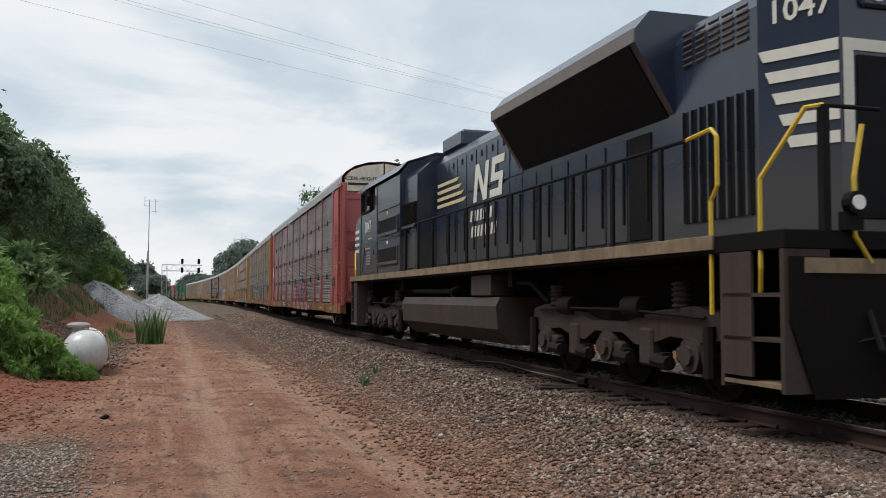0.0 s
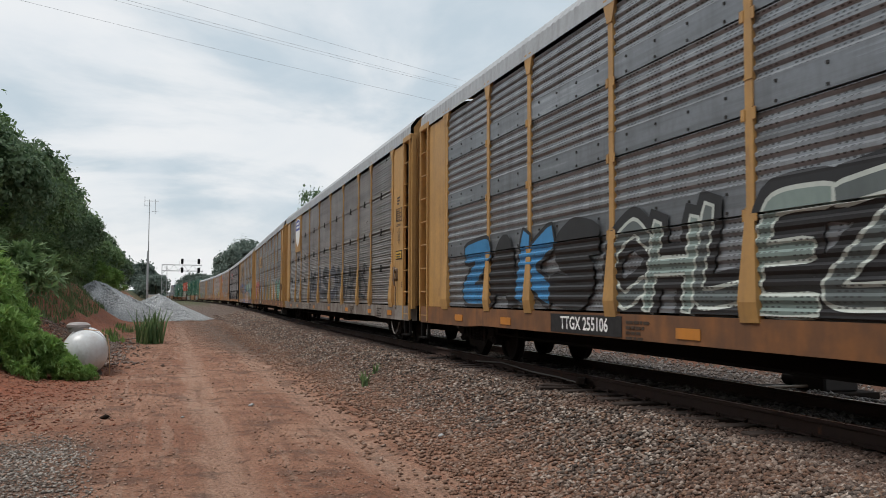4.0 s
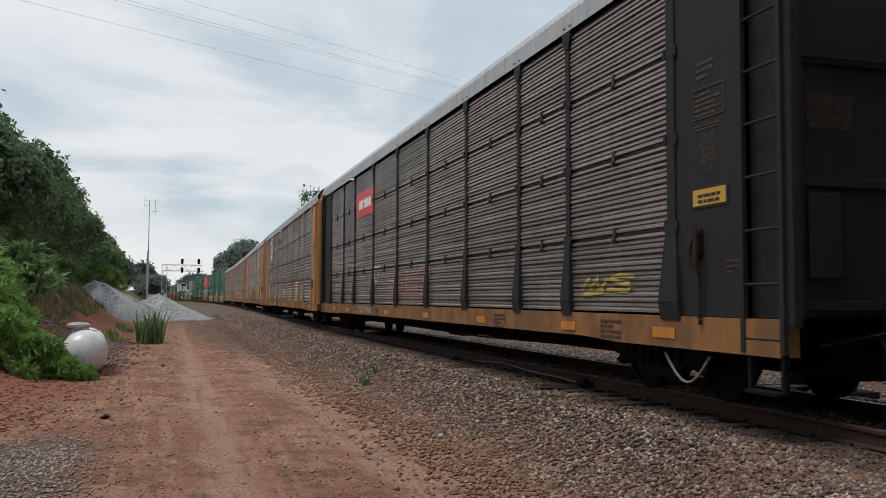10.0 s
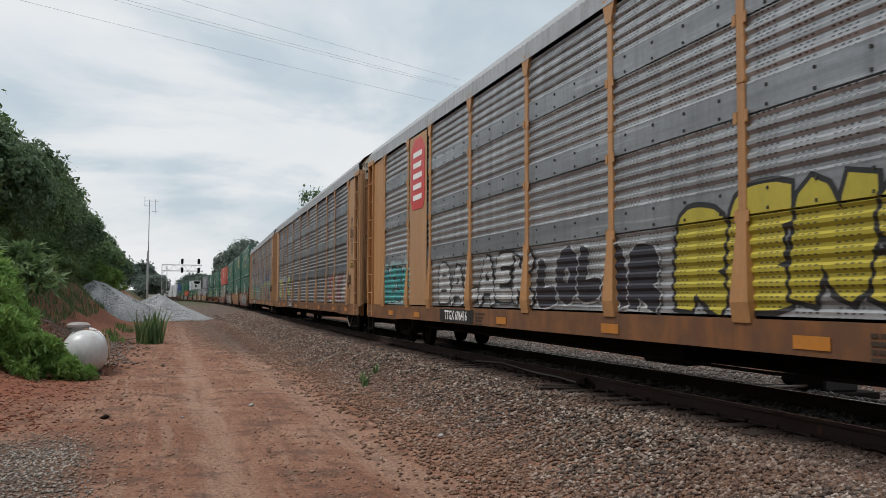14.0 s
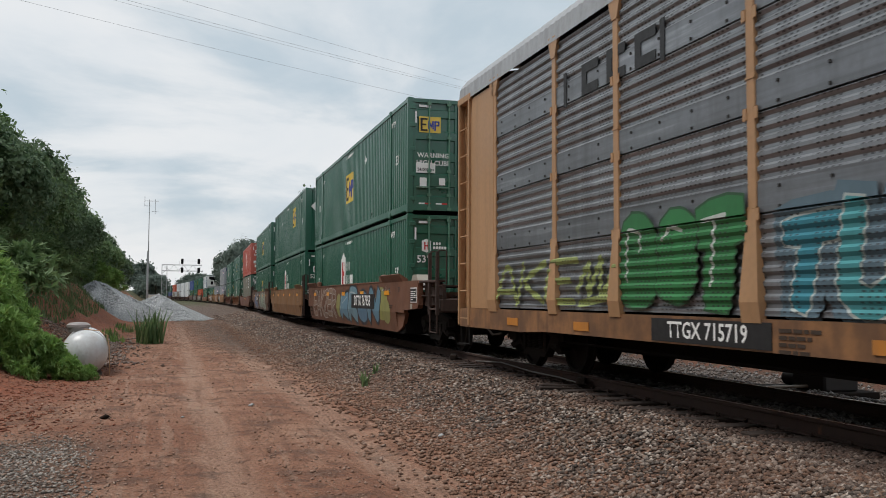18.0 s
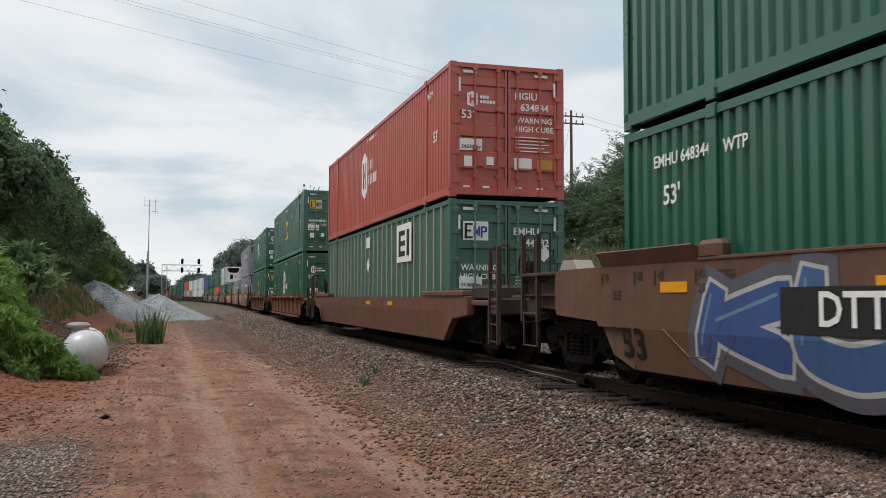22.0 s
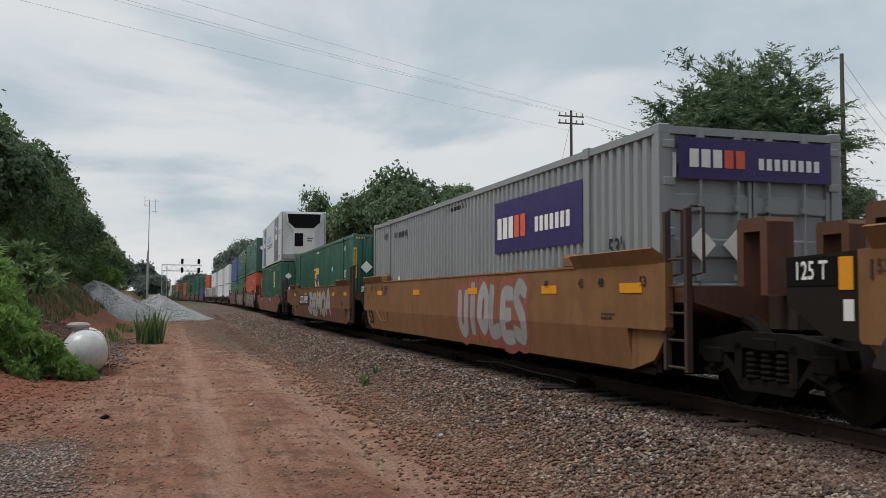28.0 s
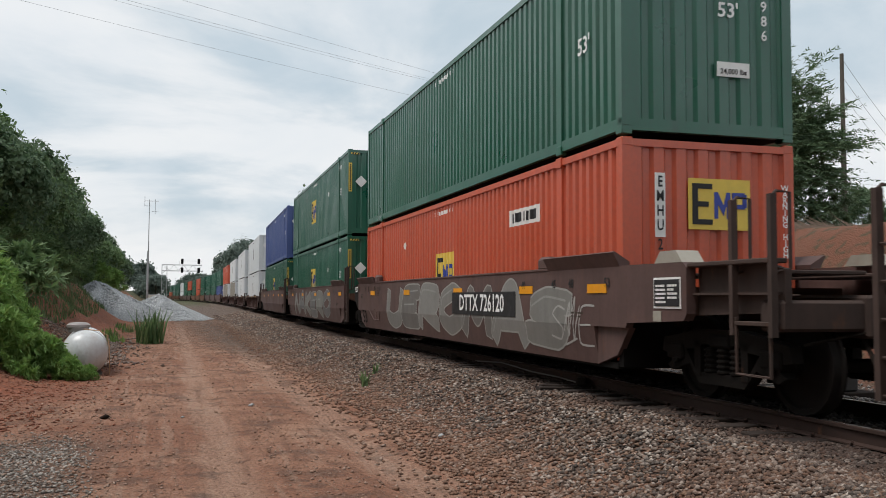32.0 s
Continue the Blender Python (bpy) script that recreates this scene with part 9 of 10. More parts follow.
def build_stones():
    rng = np.random.default_rng(4)
    # ballast shoulder, denser near the camera
    n = 80000
    y = 5.0 + 85 * rng.random(n) ** 2.6
    d = rng.uniform(-4.9, -0.95, n)
    keep = (d > -2.9) | (rng.random(n) < np.clip((d + 4.9) / 2.0, 0, 1) ** 1.6)
    y, d = y[keep], d[keep]
    x = line_x(y) + d
    size = rng.uniform(0.016, 0.035, len(x)) * (1 + 0.014 * y)
    z = ground_z(x, y) + size * 0.30
    z = np.minimum(z, -0.17)
    pebbles("ballast", np.stack([x, y, z], 1), size, ballast_material(), "grey-brown crushed stone ballast beside the rails", "ballast", 0.6)
    # far side and between the rails
    n = 30000
    y = 5.0 + 60 * rng.random(n) ** 1.5
    d = np.where(rng.random(n) < 0.25, rng.uniform(-0.6, 0.7, n), rng.uniform(0.9, 8.8, n))
    x = line_x(y) + d
    size = rng.uniform(0.025, 0.045, n) * (1 + 0.015 * y)
    z = np.minimum(ground_z(x, y) + size * 0.35, -0.13)
    pebbles("ballast", np.stack([x, y, z], 1), size, stone_material("pale_granite_ballast", (0.07, 0.060, 0.055), (0.27, 0.245, 0.23), (0.12, 0.088, 0.072)), "pale crushed stone ballast between and beyond the rails", "ballast", 0.7, True)
    # loose gravel on the road
    n = 56000
    y = 6.0 + 66 * rng.random(n) ** 2.1
    x = rng.uniform(-2.6, 4.4, n)
    rut = np.minimum(abs(x - 0.55), abs(x - 2.25))
    keep = rng.random(n) < np.clip(0.07 + 0.72 * smooth(2.2, 4.2, x + 2.9 * smooth(12, 42, y)) + 0.65 * smooth(-0.2, -1.2, x) * (y < 13) + 0.25 * smooth(0.25, 0.7, rut), 0, 1)
    x, y = x[keep], y[keep]
    size = (0.007 + 0.017 * rng.random(len(x)) ** 2.2) * (1 + 0.012 * y)
    z = ground_z(x, y) + size * 0.3
    pebbles("road_gravel", np.stack([x, y, z], 1), size, stone_material("road_gravel_stone", (0.17, 0.090, 0.060), (0.46, 0.33, 0.26), (0.30, 0.155, 0.10)), "loose brown and grey gravel on the dirt road", "gravel", 0.7, True)
    # a patch of grey gravel at the road's edge
    n = 9000
    y = rng.uniform(7.0, 13.0, n)
    x = rng.uniform(-3.2, -0.55, n)
    keep = rng.random(n) < smooth(-0.55, -1.15, x + 0.10 * (y - 9.5)) * smooth(13.0, 10.5, y)
    x, y = x[keep], y[keep]
    size = rng.uniform(0.010, 0.028, len(x))
    pebbles("gravel_patch", np.stack([x, y, ground_z(x, y) + size * 0.3], 1), size, stone_material("grey_gravel_stone", (0.11, 0.09, 0.078), (0.50, 0.45, 0.40), (0.20, 0.135, 0.10)), "grey gravel beside the dirt road", "gravel", 0.6, True)
    # clods and crumbs of clay at the foot of the bank
    n = 3400
    y = 13.0 + 13 * rng.random(n)
    x = -2.5 + rng.normal(0, 0.85, n) - 0.05 * (y - 13)
    size = 0.008 + 0.04 * rng.random(n) ** 2.5
    pebbles("clay_clods", np.stack([x, y, ground_z(x, y) + size * 0.25], 1), size, stone_material("crumbled_red_clay", (0.13, 0.042, 0.024), (0.38, 0.17, 0.10), (0.24, 0.075, 0.038)), "crumbled red clay and twigs at the foot of the bank", "clay", 0.55, True)
    # rubble on the slope behind the tank
    n = 5200
    y = 23.5 + 17 * rng.random(n) ** 0.8
    x = -2.6 + rng.normal(0, 0.75, n) - 0.04 * (y - 25)
    size = rng.uniform(0.025, 0.075, n)
    pebbles("rubble", np.stack([x, y, ground_z(x, y) + size * 0.3], 1), size, stone_material("brown_rubble_stone", (0.09, 0.06, 0.048), (0.30, 0.25, 0.22), (0.2, 0.10, 0.06)), "loose grey-brown rubble on the slope", "rubble")
    # two heaps of pale crushed stone
    rock = stone_material("pale_crushed_stone", (0.30, 0.31, 0.32), (0.55, 0.56, 0.57), (0.38, 0.38, 0.38))
    k = Nodes("pale_stone_heap", 0.95)
    v = k.voronoi(7)
    heap_mat = k.done(k.mix(k.ramp(v, 0.05, 0.5), (0.46, 0.47, 0.48), (0.24, 0.245, 0.25)))
    for cx, cy, r, h in ((-5.4, 72.0, 6.0, 3.0), (-0.9, 74.0, 4.4, 2.0)):
        g = Geo()
        m, rings = 40, 9
        vs = [(cx, cy, -0.6 + h)]
        for j in range(1, rings + 1):
            t = j / rings
            for i in range(m):
                a = 2 * math.pi * i / m
                rr = r * t * (1 + 0.10 * math.sin(3 * a + cx) + 0.05 * math.sin(7 * a))
                vs.append((cx + rr * math.cos(a), cy + rr * math.sin(a), -0.62 + h * (1 - t) ** 1.1 * (1 + 0.05 * math.sin(5 * a + j))))
        fs = [(0, 1 + i, 1 + (i + 1) % m) for i in range(m)]
        for j in range(rings - 1):
            fs += [(1 + j * m + i, 1 + (j + 1) * m + i, 1 + (j + 1) * m + (i + 1) % m, 1 + j * m + (i + 1) % m) for i in range(m)]
        g.add(vs, fs)
        heap = thing("gravel_heap", "conical heap of pale grey crushed stone", "gravel heap", "gravel heaps")
        part("mound", g.mesh("mound", True), heap_mat, heap)
        q = 5000
        t = np.sqrt(rng.random(q))
        a = rng.uniform(math.pi, 2 * math.pi, q)
        rr = r * t * (1 + 0.10 * np.sin(3 * a + cx) + 0.05 * np.sin(7 * a))
        px, py = cx + rr * np.cos(a), cy + rr * np.sin(a)
        pz = -0.62 + h * (1 - t) ** 1.1 + 0.02
        st = pebbles("gravel_cover", np.stack([px, py, pz], 1), rng.uniform(0.05, 0.11, q), rock, "pale crushed stones", "", 0.7, True)
        st.parent = heap
    # a few single stones on the road
    for i, (x, y, s) in enumerate(((-0.88, 14.1, 0.075), (1.28, 14.9, 0.05), (0.2, 13.9, 0.03), (3.3, 11.0, 0.05))):
        pebbles("stone", np.array([[x, y, float(ground_z(x, y)) + s * 0.4]]), np.array([s]), M["under_dark"] if i == 0 else rock, "single loose stone on the dirt road", "stone")["kind"] = "thing"


def build_track():
    tr = tagged(new("railway_track"), "rusty steel rails on wooden sleepers in ballast", "track", "", "structure")
    rust = painted("rusty_rail_steel", (0.040, 0.018, 0.012), 0.85, (0.014, 0.008, 0.006), 0.4, 0.5)
    ys = np.concatenate([np.linspace(-300, 0, 31), np.linspace(2, 140, 139), np.linspace(145, 700, 112)])
    prof = [(-0.07, -0.172), (0.07, -0.172), (0.07, -0.160), (0.012, -0.145), (0.012, -0.045), (0.036, -0.036), (0.036, -0.006), (0.028, 0.0), (-0.028, 0.0), (-0.036, -0.006), (-0.036, -0.036), (-0.012, -0.045), (-0.012, -0.145), (-0.07, -0.160)]
    n = len(prof)
    for off in (-0.7535, 0.7535):
        vs, fs = [], []
        for y in ys:
            x = float(line_x(y)) + off
            vs += [(x + a, float(y), b) for a, b in prof]
        for j in range(len(ys) - 1):
            fs += [(j * n + i, j * n + (i + 1) % n, (j + 1) * n + (i + 1) % n, (j + 1) * n + i) for i in range(n)]
        r = part("rail", Geo().add(vs, fs), rust, tr, "rusty brown rail")
        vs, fs = [], []
        for y in ys:
            x = float(line_x(y)) + off
            vs += [(x - 0.024, float(y), 0.001), (x + 0.024, float(y), 0.001)]
        fs = [(2 * j, 2 * j + 1, 2 * j + 3, 2 * j + 2) for j in range(len(ys) - 1)]
        part("running_surface", Geo().add(vs, fs), M["tread"], r, "polished running surface")
    wood = Nodes("weathered_creosoted_wood", 0.95)
    gr = wood.noise(3, 6, wood.mapped((1, 12, 6)))
    wm = wood.done(wood.mix(gr, (0.009, 0.006, 0.005), (0.042, 0.025, 0.018)))
    rng = random.Random(5)
    for i in range(180):
        y = 2.0 + i * 0.53
        a = line_x(y)
        part("sleeper", cached("sleeper", lambda: Geo().box(-1.32, 1.32, -0.115, 0.115, -0.36, -0.172, 0.012)), wm, tr, "", pose(float(a) + rng.uniform(-0.04, 0.04), y, rng.uniform(-0.006, 0.004), 0, 0, rng.uniform(-0.8, 0.8)))
    for i in range(60):
        y = 5.0 + i * 0.53
        part("rail_anchor", cached("rail_anchor", lambda: Geo().tube([(-0.02, 0.13, -0.15), (-0.10, 0.05, -0.165), (-0.16, -0.04, -0.12)], 0.014, 5).box(-0.17, 0.17, -0.10, 0.10, -0.176, -0.168)), rust, tr, "", pose(float(line_x(y)) - 0.7535, y - 0.3, 0))
    # loose sleeper ends and an old length of pipe lie beside the rail
    for i, (x, y, z, ln, rz) in enumerate(((5.62, 12.35, -0.25, 0.95, 8), (5.74, 12.62, -0.24, 0.80, -6), (5.95, 12.5, -0.13, 0.34, 62), (5.80, 18.5, -0.26, 0.80, -24), (5.98, 18.9, -0.24, 0.55, 14), (5.88, 18.7, -0.15, 0.40, 70))):
        t = thing("old_sleeper", "broken weathered timber lying on the ballast beside the rail", "sleeper", "old timbers beside the rail")
        part("timber", Geo().box(-ln / 2, ln / 2, -0.065, 0.065, 0.0, 0.10, 0.014), wm, t)
        t.matrix_basis = pose(x, y, z, 0, 3 - i, rz)
    pipe = thing("cable", "grey cable lying beside the rail", "cable")
    part("cable", rail_tube([(6.08, 17.8, -0.14), (6.05, 16.2, -0.06), (6.02, 14.6, -0.11), (5.98, 13.4, -0.10), (5.93, 12.5, -0.12)], 0.013), M["grey_metal"], pipe)


# ---- switch machine beyond the far rail ----
def build_switch_machine():
    sm = thing("switch_machine", "dark grey steel switch machine beside the far rail", "switch machine")
    dark = M["clip_dark"]
    part("base", Geo().box(-0.55, 0.55, -0.75, 0.75, 0.0, 0.10, 0.01), M["under"], sm)
    part("housing", Geo().box(-0.30, 0.30, -0.62, 0.10, 0.10, 0.36, 0.03), dark, sm)
    part("lid", Geo().box(-0.32, 0.32, -0.64, 0.12, 0.36, 0.39, 0.01), M["galv"], sm)
    part("motor", Geo().cyl((0, 0.12, 0.22), (0, 0.58, 0.22), 0.12, 12).mesh("motor", True), dark, sm)
    part("throw_rod", Geo().cyl((-1.6, -0.25, 0.16), (-0.3, -0.25, 0.16), 0.025, 8), M["lever_steel"], sm)
    sm.matrix_basis = pose(9.3, 11.5, float(ground_z(9.3, 11.5)) - 0.01)


# ---- propane tank ----
def build_tank():
    tk = thing("propane_tank", "white steel propane tank with a domed lid", "gas tank")
    white = painted("white_tank_paint", (0.58, 0.59, 0.60), 0.24, (0.30, 0.22, 0.17), 0.3, 0.12)
    M["lid_grey"] = plain("pinkish_grey_lid_paint", (0.30, 0.26, 0.25), 0.45)
    r, ln = 0.50, 2.5
    prof = []
    for i in range(9):
        a = math.pi / 2 * i / 8
        prof.append((max(0.002, r * math.sin(a)), -ln / 2 - 0.40 * math.cos(a)))
    for i in range(8, -1, -1):
        a = math.pi / 2 * i / 8
        prof.append((max(0.002, r * math.sin(a)), ln / 2 + 0.40 * math.cos(a)))
    part("shell", Geo().lathe(prof, (0, 0, 0.56), 36, "y").mesh("shell", True), white, tk)
    part("lid", Geo().lathe([(0.21, 1.02), (0.22, 1.10), (0.26, 1.12), (0.26, 1.17), (0.20, 1.22), (0.002, 1.24)], (-0.02, 0, 0), 24, "z").mesh("lid", True), M["lid_grey"], tk, "grey domed valve lid", pose(-0.13, -0.55, 0))
    for y in (-1.0, 1.0):
        part("foot", Geo().prism([(-0.40, 0.0), (0.40, 0.0), (0.34, 0.20), (-0.34, 0.20)], "y", y - 0.05, y + 0.05), M["grey_metal"], tk)
    tk.matrix_basis = pose(-1.92, 23.1, -0.66, 0, 0, 4)
    pp = thing("gas_pipe", "thin pale bent pipe beside the tank", "pipe")
    part("pipe", rail_tube([(-1.9, 22.3, 0.42), (-1.55, 22.2, 0.38), (-1.38, 22.15, 0.28), (-1.33, 22.1, 0.05), (-1.30, 22.0, -0.62)], 0.012), M["rack_tan"], pp)


# ---- plants ----
def leaf_material(name, a, b, c):
    k = Nodes(name, 0.6)
    r = k.island()
    col = k.mix(r, a, b)
    col = k.mix(k.ramp(k.random(), 0, 1, 0, 0.35), col, c)
    col = k.mix(k.ramp(k.noise(0.6, 3), 0.35, 0.7, 0, 0.4), col, c)
    m = k.done(col)
    k.b.inputs["Subsurface Weight"].default_value = 0.0
    # thin leaves let some light through
    tr = k.n.new("ShaderNodeBsdfTranslucent")
    k.l.new(col, tr.inputs[0])
    mx = k.n.new("ShaderNodeMixShader")
    mx.inputs[0].default_value = 0.36
    k.l.new(k.b.outputs[0], mx.inputs[1])
    k.l.new(tr.outputs[0], mx.inputs[2])
    k.l.new(mx.outputs[0], k.n["Material Output"].inputs[0])
    return m


LEAF = {
    "mid": leaf_material("mid_green_leaves", (0.080, 0.150, 0.058), (0.190, 0.275, 0.115), (0.125, 0.190, 0.075)),
    "dark": leaf_material("dark_green_leaves", (0.060, 0.115, 0.056), (0.145, 0.210, 0.105), (0.095, 0.145, 0.070)),
    "bright": leaf_material("bright_green_leaves", (0.115, 0.240, 0.052), (0.27, 0.42, 0.115), (0.185, 0.30, 0.075)),
    # paler, bluer leaves: distance haze is put into the colour
    "far": leaf_material("haze_tinted_leaves", (0.095, 0.135, 0.115), (0.160, 0.195, 0.160), (0.125, 0.160, 0.135)),
}


def crown_mesh(name, seed, clumps, per, rx, rz, leaf, spread, shape="dome"):
    """A crown of many small leaves in clumps, uneven, with gaps. dome: rounded lobes of overlapping leaves;
    rosette: long leaves that spread from the shoots' tips; frond: long leaves in pairs along drooping stalks."""
    rng = np.random.default_rng(seed)
    size = np.array([rx, rx, rz])

    def unit(v):
        return v / (np.linalg.norm(v, axis=1)[:, None] + 1e-6)

    if shape == "frond":
        u = unit(rng.normal(size=(clumps, 3)))
        rad = rng.uniform(0.45, 1.0, clumps) ** 0.5 * rng.uniform(0.78, 1.15, clumps)
        c = u * rad[:, None] * size
        arcs = per // 22
        base = np.repeat(c, arcs, 0)
        an = rng.uniform(0, 2 * math.pi, len(base))
        dr = np.stack([np.cos(an) * 0.7, np.sin(an) * 0.7, rng.uniform(0.0, 0.6, len(base))], 1) + np.repeat(u, arcs, 0) * 0.8
        ln = rng.uniform(0.38, 0.72, len(base))
        base, dr, ln = np.repeat(base, 22, 0), np.repeat(dr, 22, 0), np.repeat(ln, 22)
        n = len(base)
        t = np.tile(np.arange(22) / 21.0, n // 22)
        p = base + dr * (t * ln)[:, None]
        p[:, 2] -= 0.45 * ln * t * t
        flip = np.where(np.arange(n) % 2, 1.0, -1.0)
        ax = np.cross(dr, np.array([0, 0, 1.0])) * flip[:, None] + dr * 0.5 + rng.normal(size=(n, 3)) * 0.25
        ax[:, 2] -= 0.35
        ax = unit(ax)
        sd = unit(np.cross(ax, rng.normal(size=(n, 3)) * 0.6 + np.array([0, 0, 1.0])))
        s = leaf * rng.uniform(0.6, 1.35, n)[:, None]
        v = np.stack([p - sd * s * 0.13, p + sd * s * 0.13 + ax * s * 0.25, p + ax * s], 1)
    else:
        lobes = 19 if shape == "dome" else 12
        lu = unit(rng.normal(size=(lobes, 3)))
        lu[:, 2] = np.where(lu[:, 2] < -0.25, -lu[:, 2], lu[:, 2])
        lu[0] = (0, 0, 1)
        lc = lu * size * rng.uniform(0.48, 0.74, lobes)[:, None]
        lr = rng.uniform(0.30, 0.46, lobes)
        k = rng.integers(0, lobes, clumps)
        d = unit(unit(rng.normal(size=(clumps, 3))) + lu[k] * 0.55 + np.array([0, 0, 0.35]))
        c = lc[k] + d * size * (lr[k] * rng.uniform(0.80, 1.08, clumps))[:, None]
        n = clumps * per
        dn, s = np.repeat(d, per, 0), leaf * rng.uniform(0.6, 1.4, n)[:, None]
        if shape == "rosette":
            p = np.repeat(c, per, 0) + rng.normal(size=(n, 3)) * spread * 0.25
            ax = unit(dn * 0.55 + unit(rng.normal(size=(n, 3))) + np.array([0, 0, 0.12]))
            sd = unit(np.cross(ax, np.array([0, 0, 1.0]) + rng.normal(size=(n, 3)) * 0.35))
            v = np.stack([p, p + ax * s * 0.42 + sd * s * 0.13, p + ax * s - np.array([0, 0, 0.16]) * s, p + ax * s * 0.42 - sd * s * 0.13], 1)
        else:
            p = np.repeat(c, per, 0) + rng.normal(size=(n, 3)) * spread * np.array([1, 1, 0.7])
            nrm = unit(dn + rng.normal(size=(n, 3)) * 0.75 + np.array([0, 0, 0.35]))
            ax = rng.normal(size=(n, 3))
            ax[:, 2] -= 0.5
            ax = unit(ax - nrm * (ax * nrm).sum(1)[:, None])
            sd = np.cross(nrm, ax)
            v = np.stack([p - ax * s * 0.5, p + sd * s * 0.30, p + ax * s * 0.62, p - sd * s * 0.30], 1)
    f = np.arange(len(v) * v.shape[1]).reshape(len(v), -1)
    me = bpy.data.meshes.new(name)
    me.from_pydata(v.reshape(-1, 3).tolist(), [], f.tolist())
    me.materials.append(None)
    return me


CROWNS = {
    "tree": [("tree", i, 620, 18, 2.6, 2.6, 0.175, 0.14) for i in (11, 12, 13)],
    "wood": [("wood", i, 460, 12, 2.6, 2.6, 0.23, 0.18) for i in (14, 15)],
    "bush": [("bush", i, 240, 22, 1.1, 0.95, 0.175, 0.10) for i in (34, 35)],
    "frond": [("frond", i, 300, 154, 2.6, 2.6, 0.15, 0.36) for i in (21, 22)],
    "shrub": [("shrub", i, 200, 17, 1.1, 0.95, 0.165, 0.12) for i in (31, 32, 33)],
    "far": [("far", i, 150, 16, 5.0, 5.5, 0.95, 0.8) for i in (41, 42)],
}
SHAPES = {"frond": "frond", "bush": "rosette", "shrub": "rosette"}
BARK = painted("grey_brown_bark", (0.09, 0.068, 0.05), 0.95, (0.04, 0.03, 0.025), 0.6, 0.0)


def trunk_mesh(kind, seed, h, r, reach):
    rng = random.Random(seed)
    g = Geo()
    p = Vector((0, 0, -0.3))
    pts = [p.copy()]
    for i in range(4):
        p = p + Vector((rng.uniform(-0.12, 0.12) * h * 0.2, rng.uniform(-0.12, 0.12) * h * 0.2, (h + 0.3) / 4))
        pts.append(p.copy())
    for i in range(4):
        g.cyl(pts[i], pts[i + 1], r * (1 - 0.16 * i), 8, r * (1 - 0.16 * (i + 1)), False)
    for i in range(7):
        a = rng.uniform(0, 6.28)
        b = pts[2 + i % 3]
        e = b + Vector((math.cos(a) * reach * rng.uniform(0.5, 0.9), math.sin(a) * reach * rng.uniform(0.5, 0.9), reach * rng.uniform(0.2, 0.7)))
        m = (b + e) / 2 + Vector((0, 0, 0.15 * reach))
        g.cyl(b, m, r * 0.4, 6, r * 0.26, False)
        g.cyl(m, e, r * 0.26, 5, r * 0.08, False)
    return g


def plant(kind, x, y, height, mat, seed, name, label, category, group, wide=1.0):
    """A tree or shrub: trunk or stems, and a crown scaled to the height."""
    rng = random.Random(seed)
    spec = rng.choice(CROWNS[kind])
    crown = cached(spec, lambda: crown_mesh("crown", spec[1], *spec[2:], shape=SHAPES.get(kind, "dome")))
    rx, rz = spec[4], spec[5]
    ob = thing(name, label, category, group)
    z = float(ground_z(x, y))
    ob.matrix_basis = pose(x, y, z - 0.05, 0, 0, rng.uniform(0, 360))
    trunk_h = height * {"shrub": 0.12, "bush": 0.10, "frond": 0.30}.get(kind, 0.45)
    k = (height - trunk_h) / (rz * 1.05)
    w = k * wide
    trunk = cached(("trunk", kind, seed % 3), lambda: trunk_mesh(kind, seed % 3, 1.0, 0.035, 0.5))
    low = kind in ("shrub", "bush")
    part("stems" if low else "trunk", trunk, BARK, ob, "", Matrix.Diagonal((height * 0.5, height * 0.5, trunk_h * 1.25, 1)))
    part("foliage" if low else "crown", crown, LEAF[mat], ob, "", Matrix.Translation((0, 0, trunk_h)) @ Matrix.Diagonal((w, w, k, 1)))
    if kind == "frond":
        core = CROWNS["tree"][seed % 3]
        part("inner_crown", cached(core, lambda: crown_mesh("crown", core[1], *core[2:])), LEAF["dark"], ob, "", Matrix.Translation((0, 0, trunk_h)) @ Matrix.Diagonal((w * 0.80, w * 0.80, k * 0.80, 1)))
        other = CROWNS["frond"][0 if spec is CROWNS["frond"][1] else 1]
        part("second_crown", cached(other, lambda: crown_mesh("crown", other[1], *other[2:], shape="frond")), LEAF["dark"], ob, "", Matrix.Translation((0, 0, trunk_h * 0.9)) @ Matrix.Rotation(1.3, 4, "Z") @ Matrix.Diagonal((w * 0.97, w * 0.97, k * 0.95, 1)))
    return ob


def blades(name, x, y, n, h, r, mat, label):
    rng = random.Random(n)
    g = Geo()
    for i in range(n):
        a, d = rng.uniform(0, 6.28), r * math.sqrt(rng.random())
        px, py = d * math.cos(a), d * math.sin(a)
        lean = rng.uniform(0.05, 0.45) * h
        b = rng.uniform(0, 6.28)
        hh = h * rng.uniform(0.6, 1.1)
        w = 0.02 + 0.012 * h
        sx, sy = -math.sin(b) * w, math.cos(b) * w
        lx, ly = math.cos(b) * lean, math.sin(b) * lean
        g.add([(px - sx, py - sy, 0), (px + sx, py + sy, 0), (px + sx * 0.8 + lx * 0.35, py + sy * 0.8 + ly * 0.35, hh * 0.6), (px - sx * 0.8 + lx * 0.35, py - sy * 0.8 + ly * 0.35, hh * 0.6), (px + lx, py + ly, hh)], [(0, 1, 2, 3), (3, 2, 4)])
    ob = thing(name, label, "plant")
    part("leaves", g, mat, ob)
    ob.matrix_basis = pose(x, y, float(ground_z(x, y)) - 0.02)
    return ob


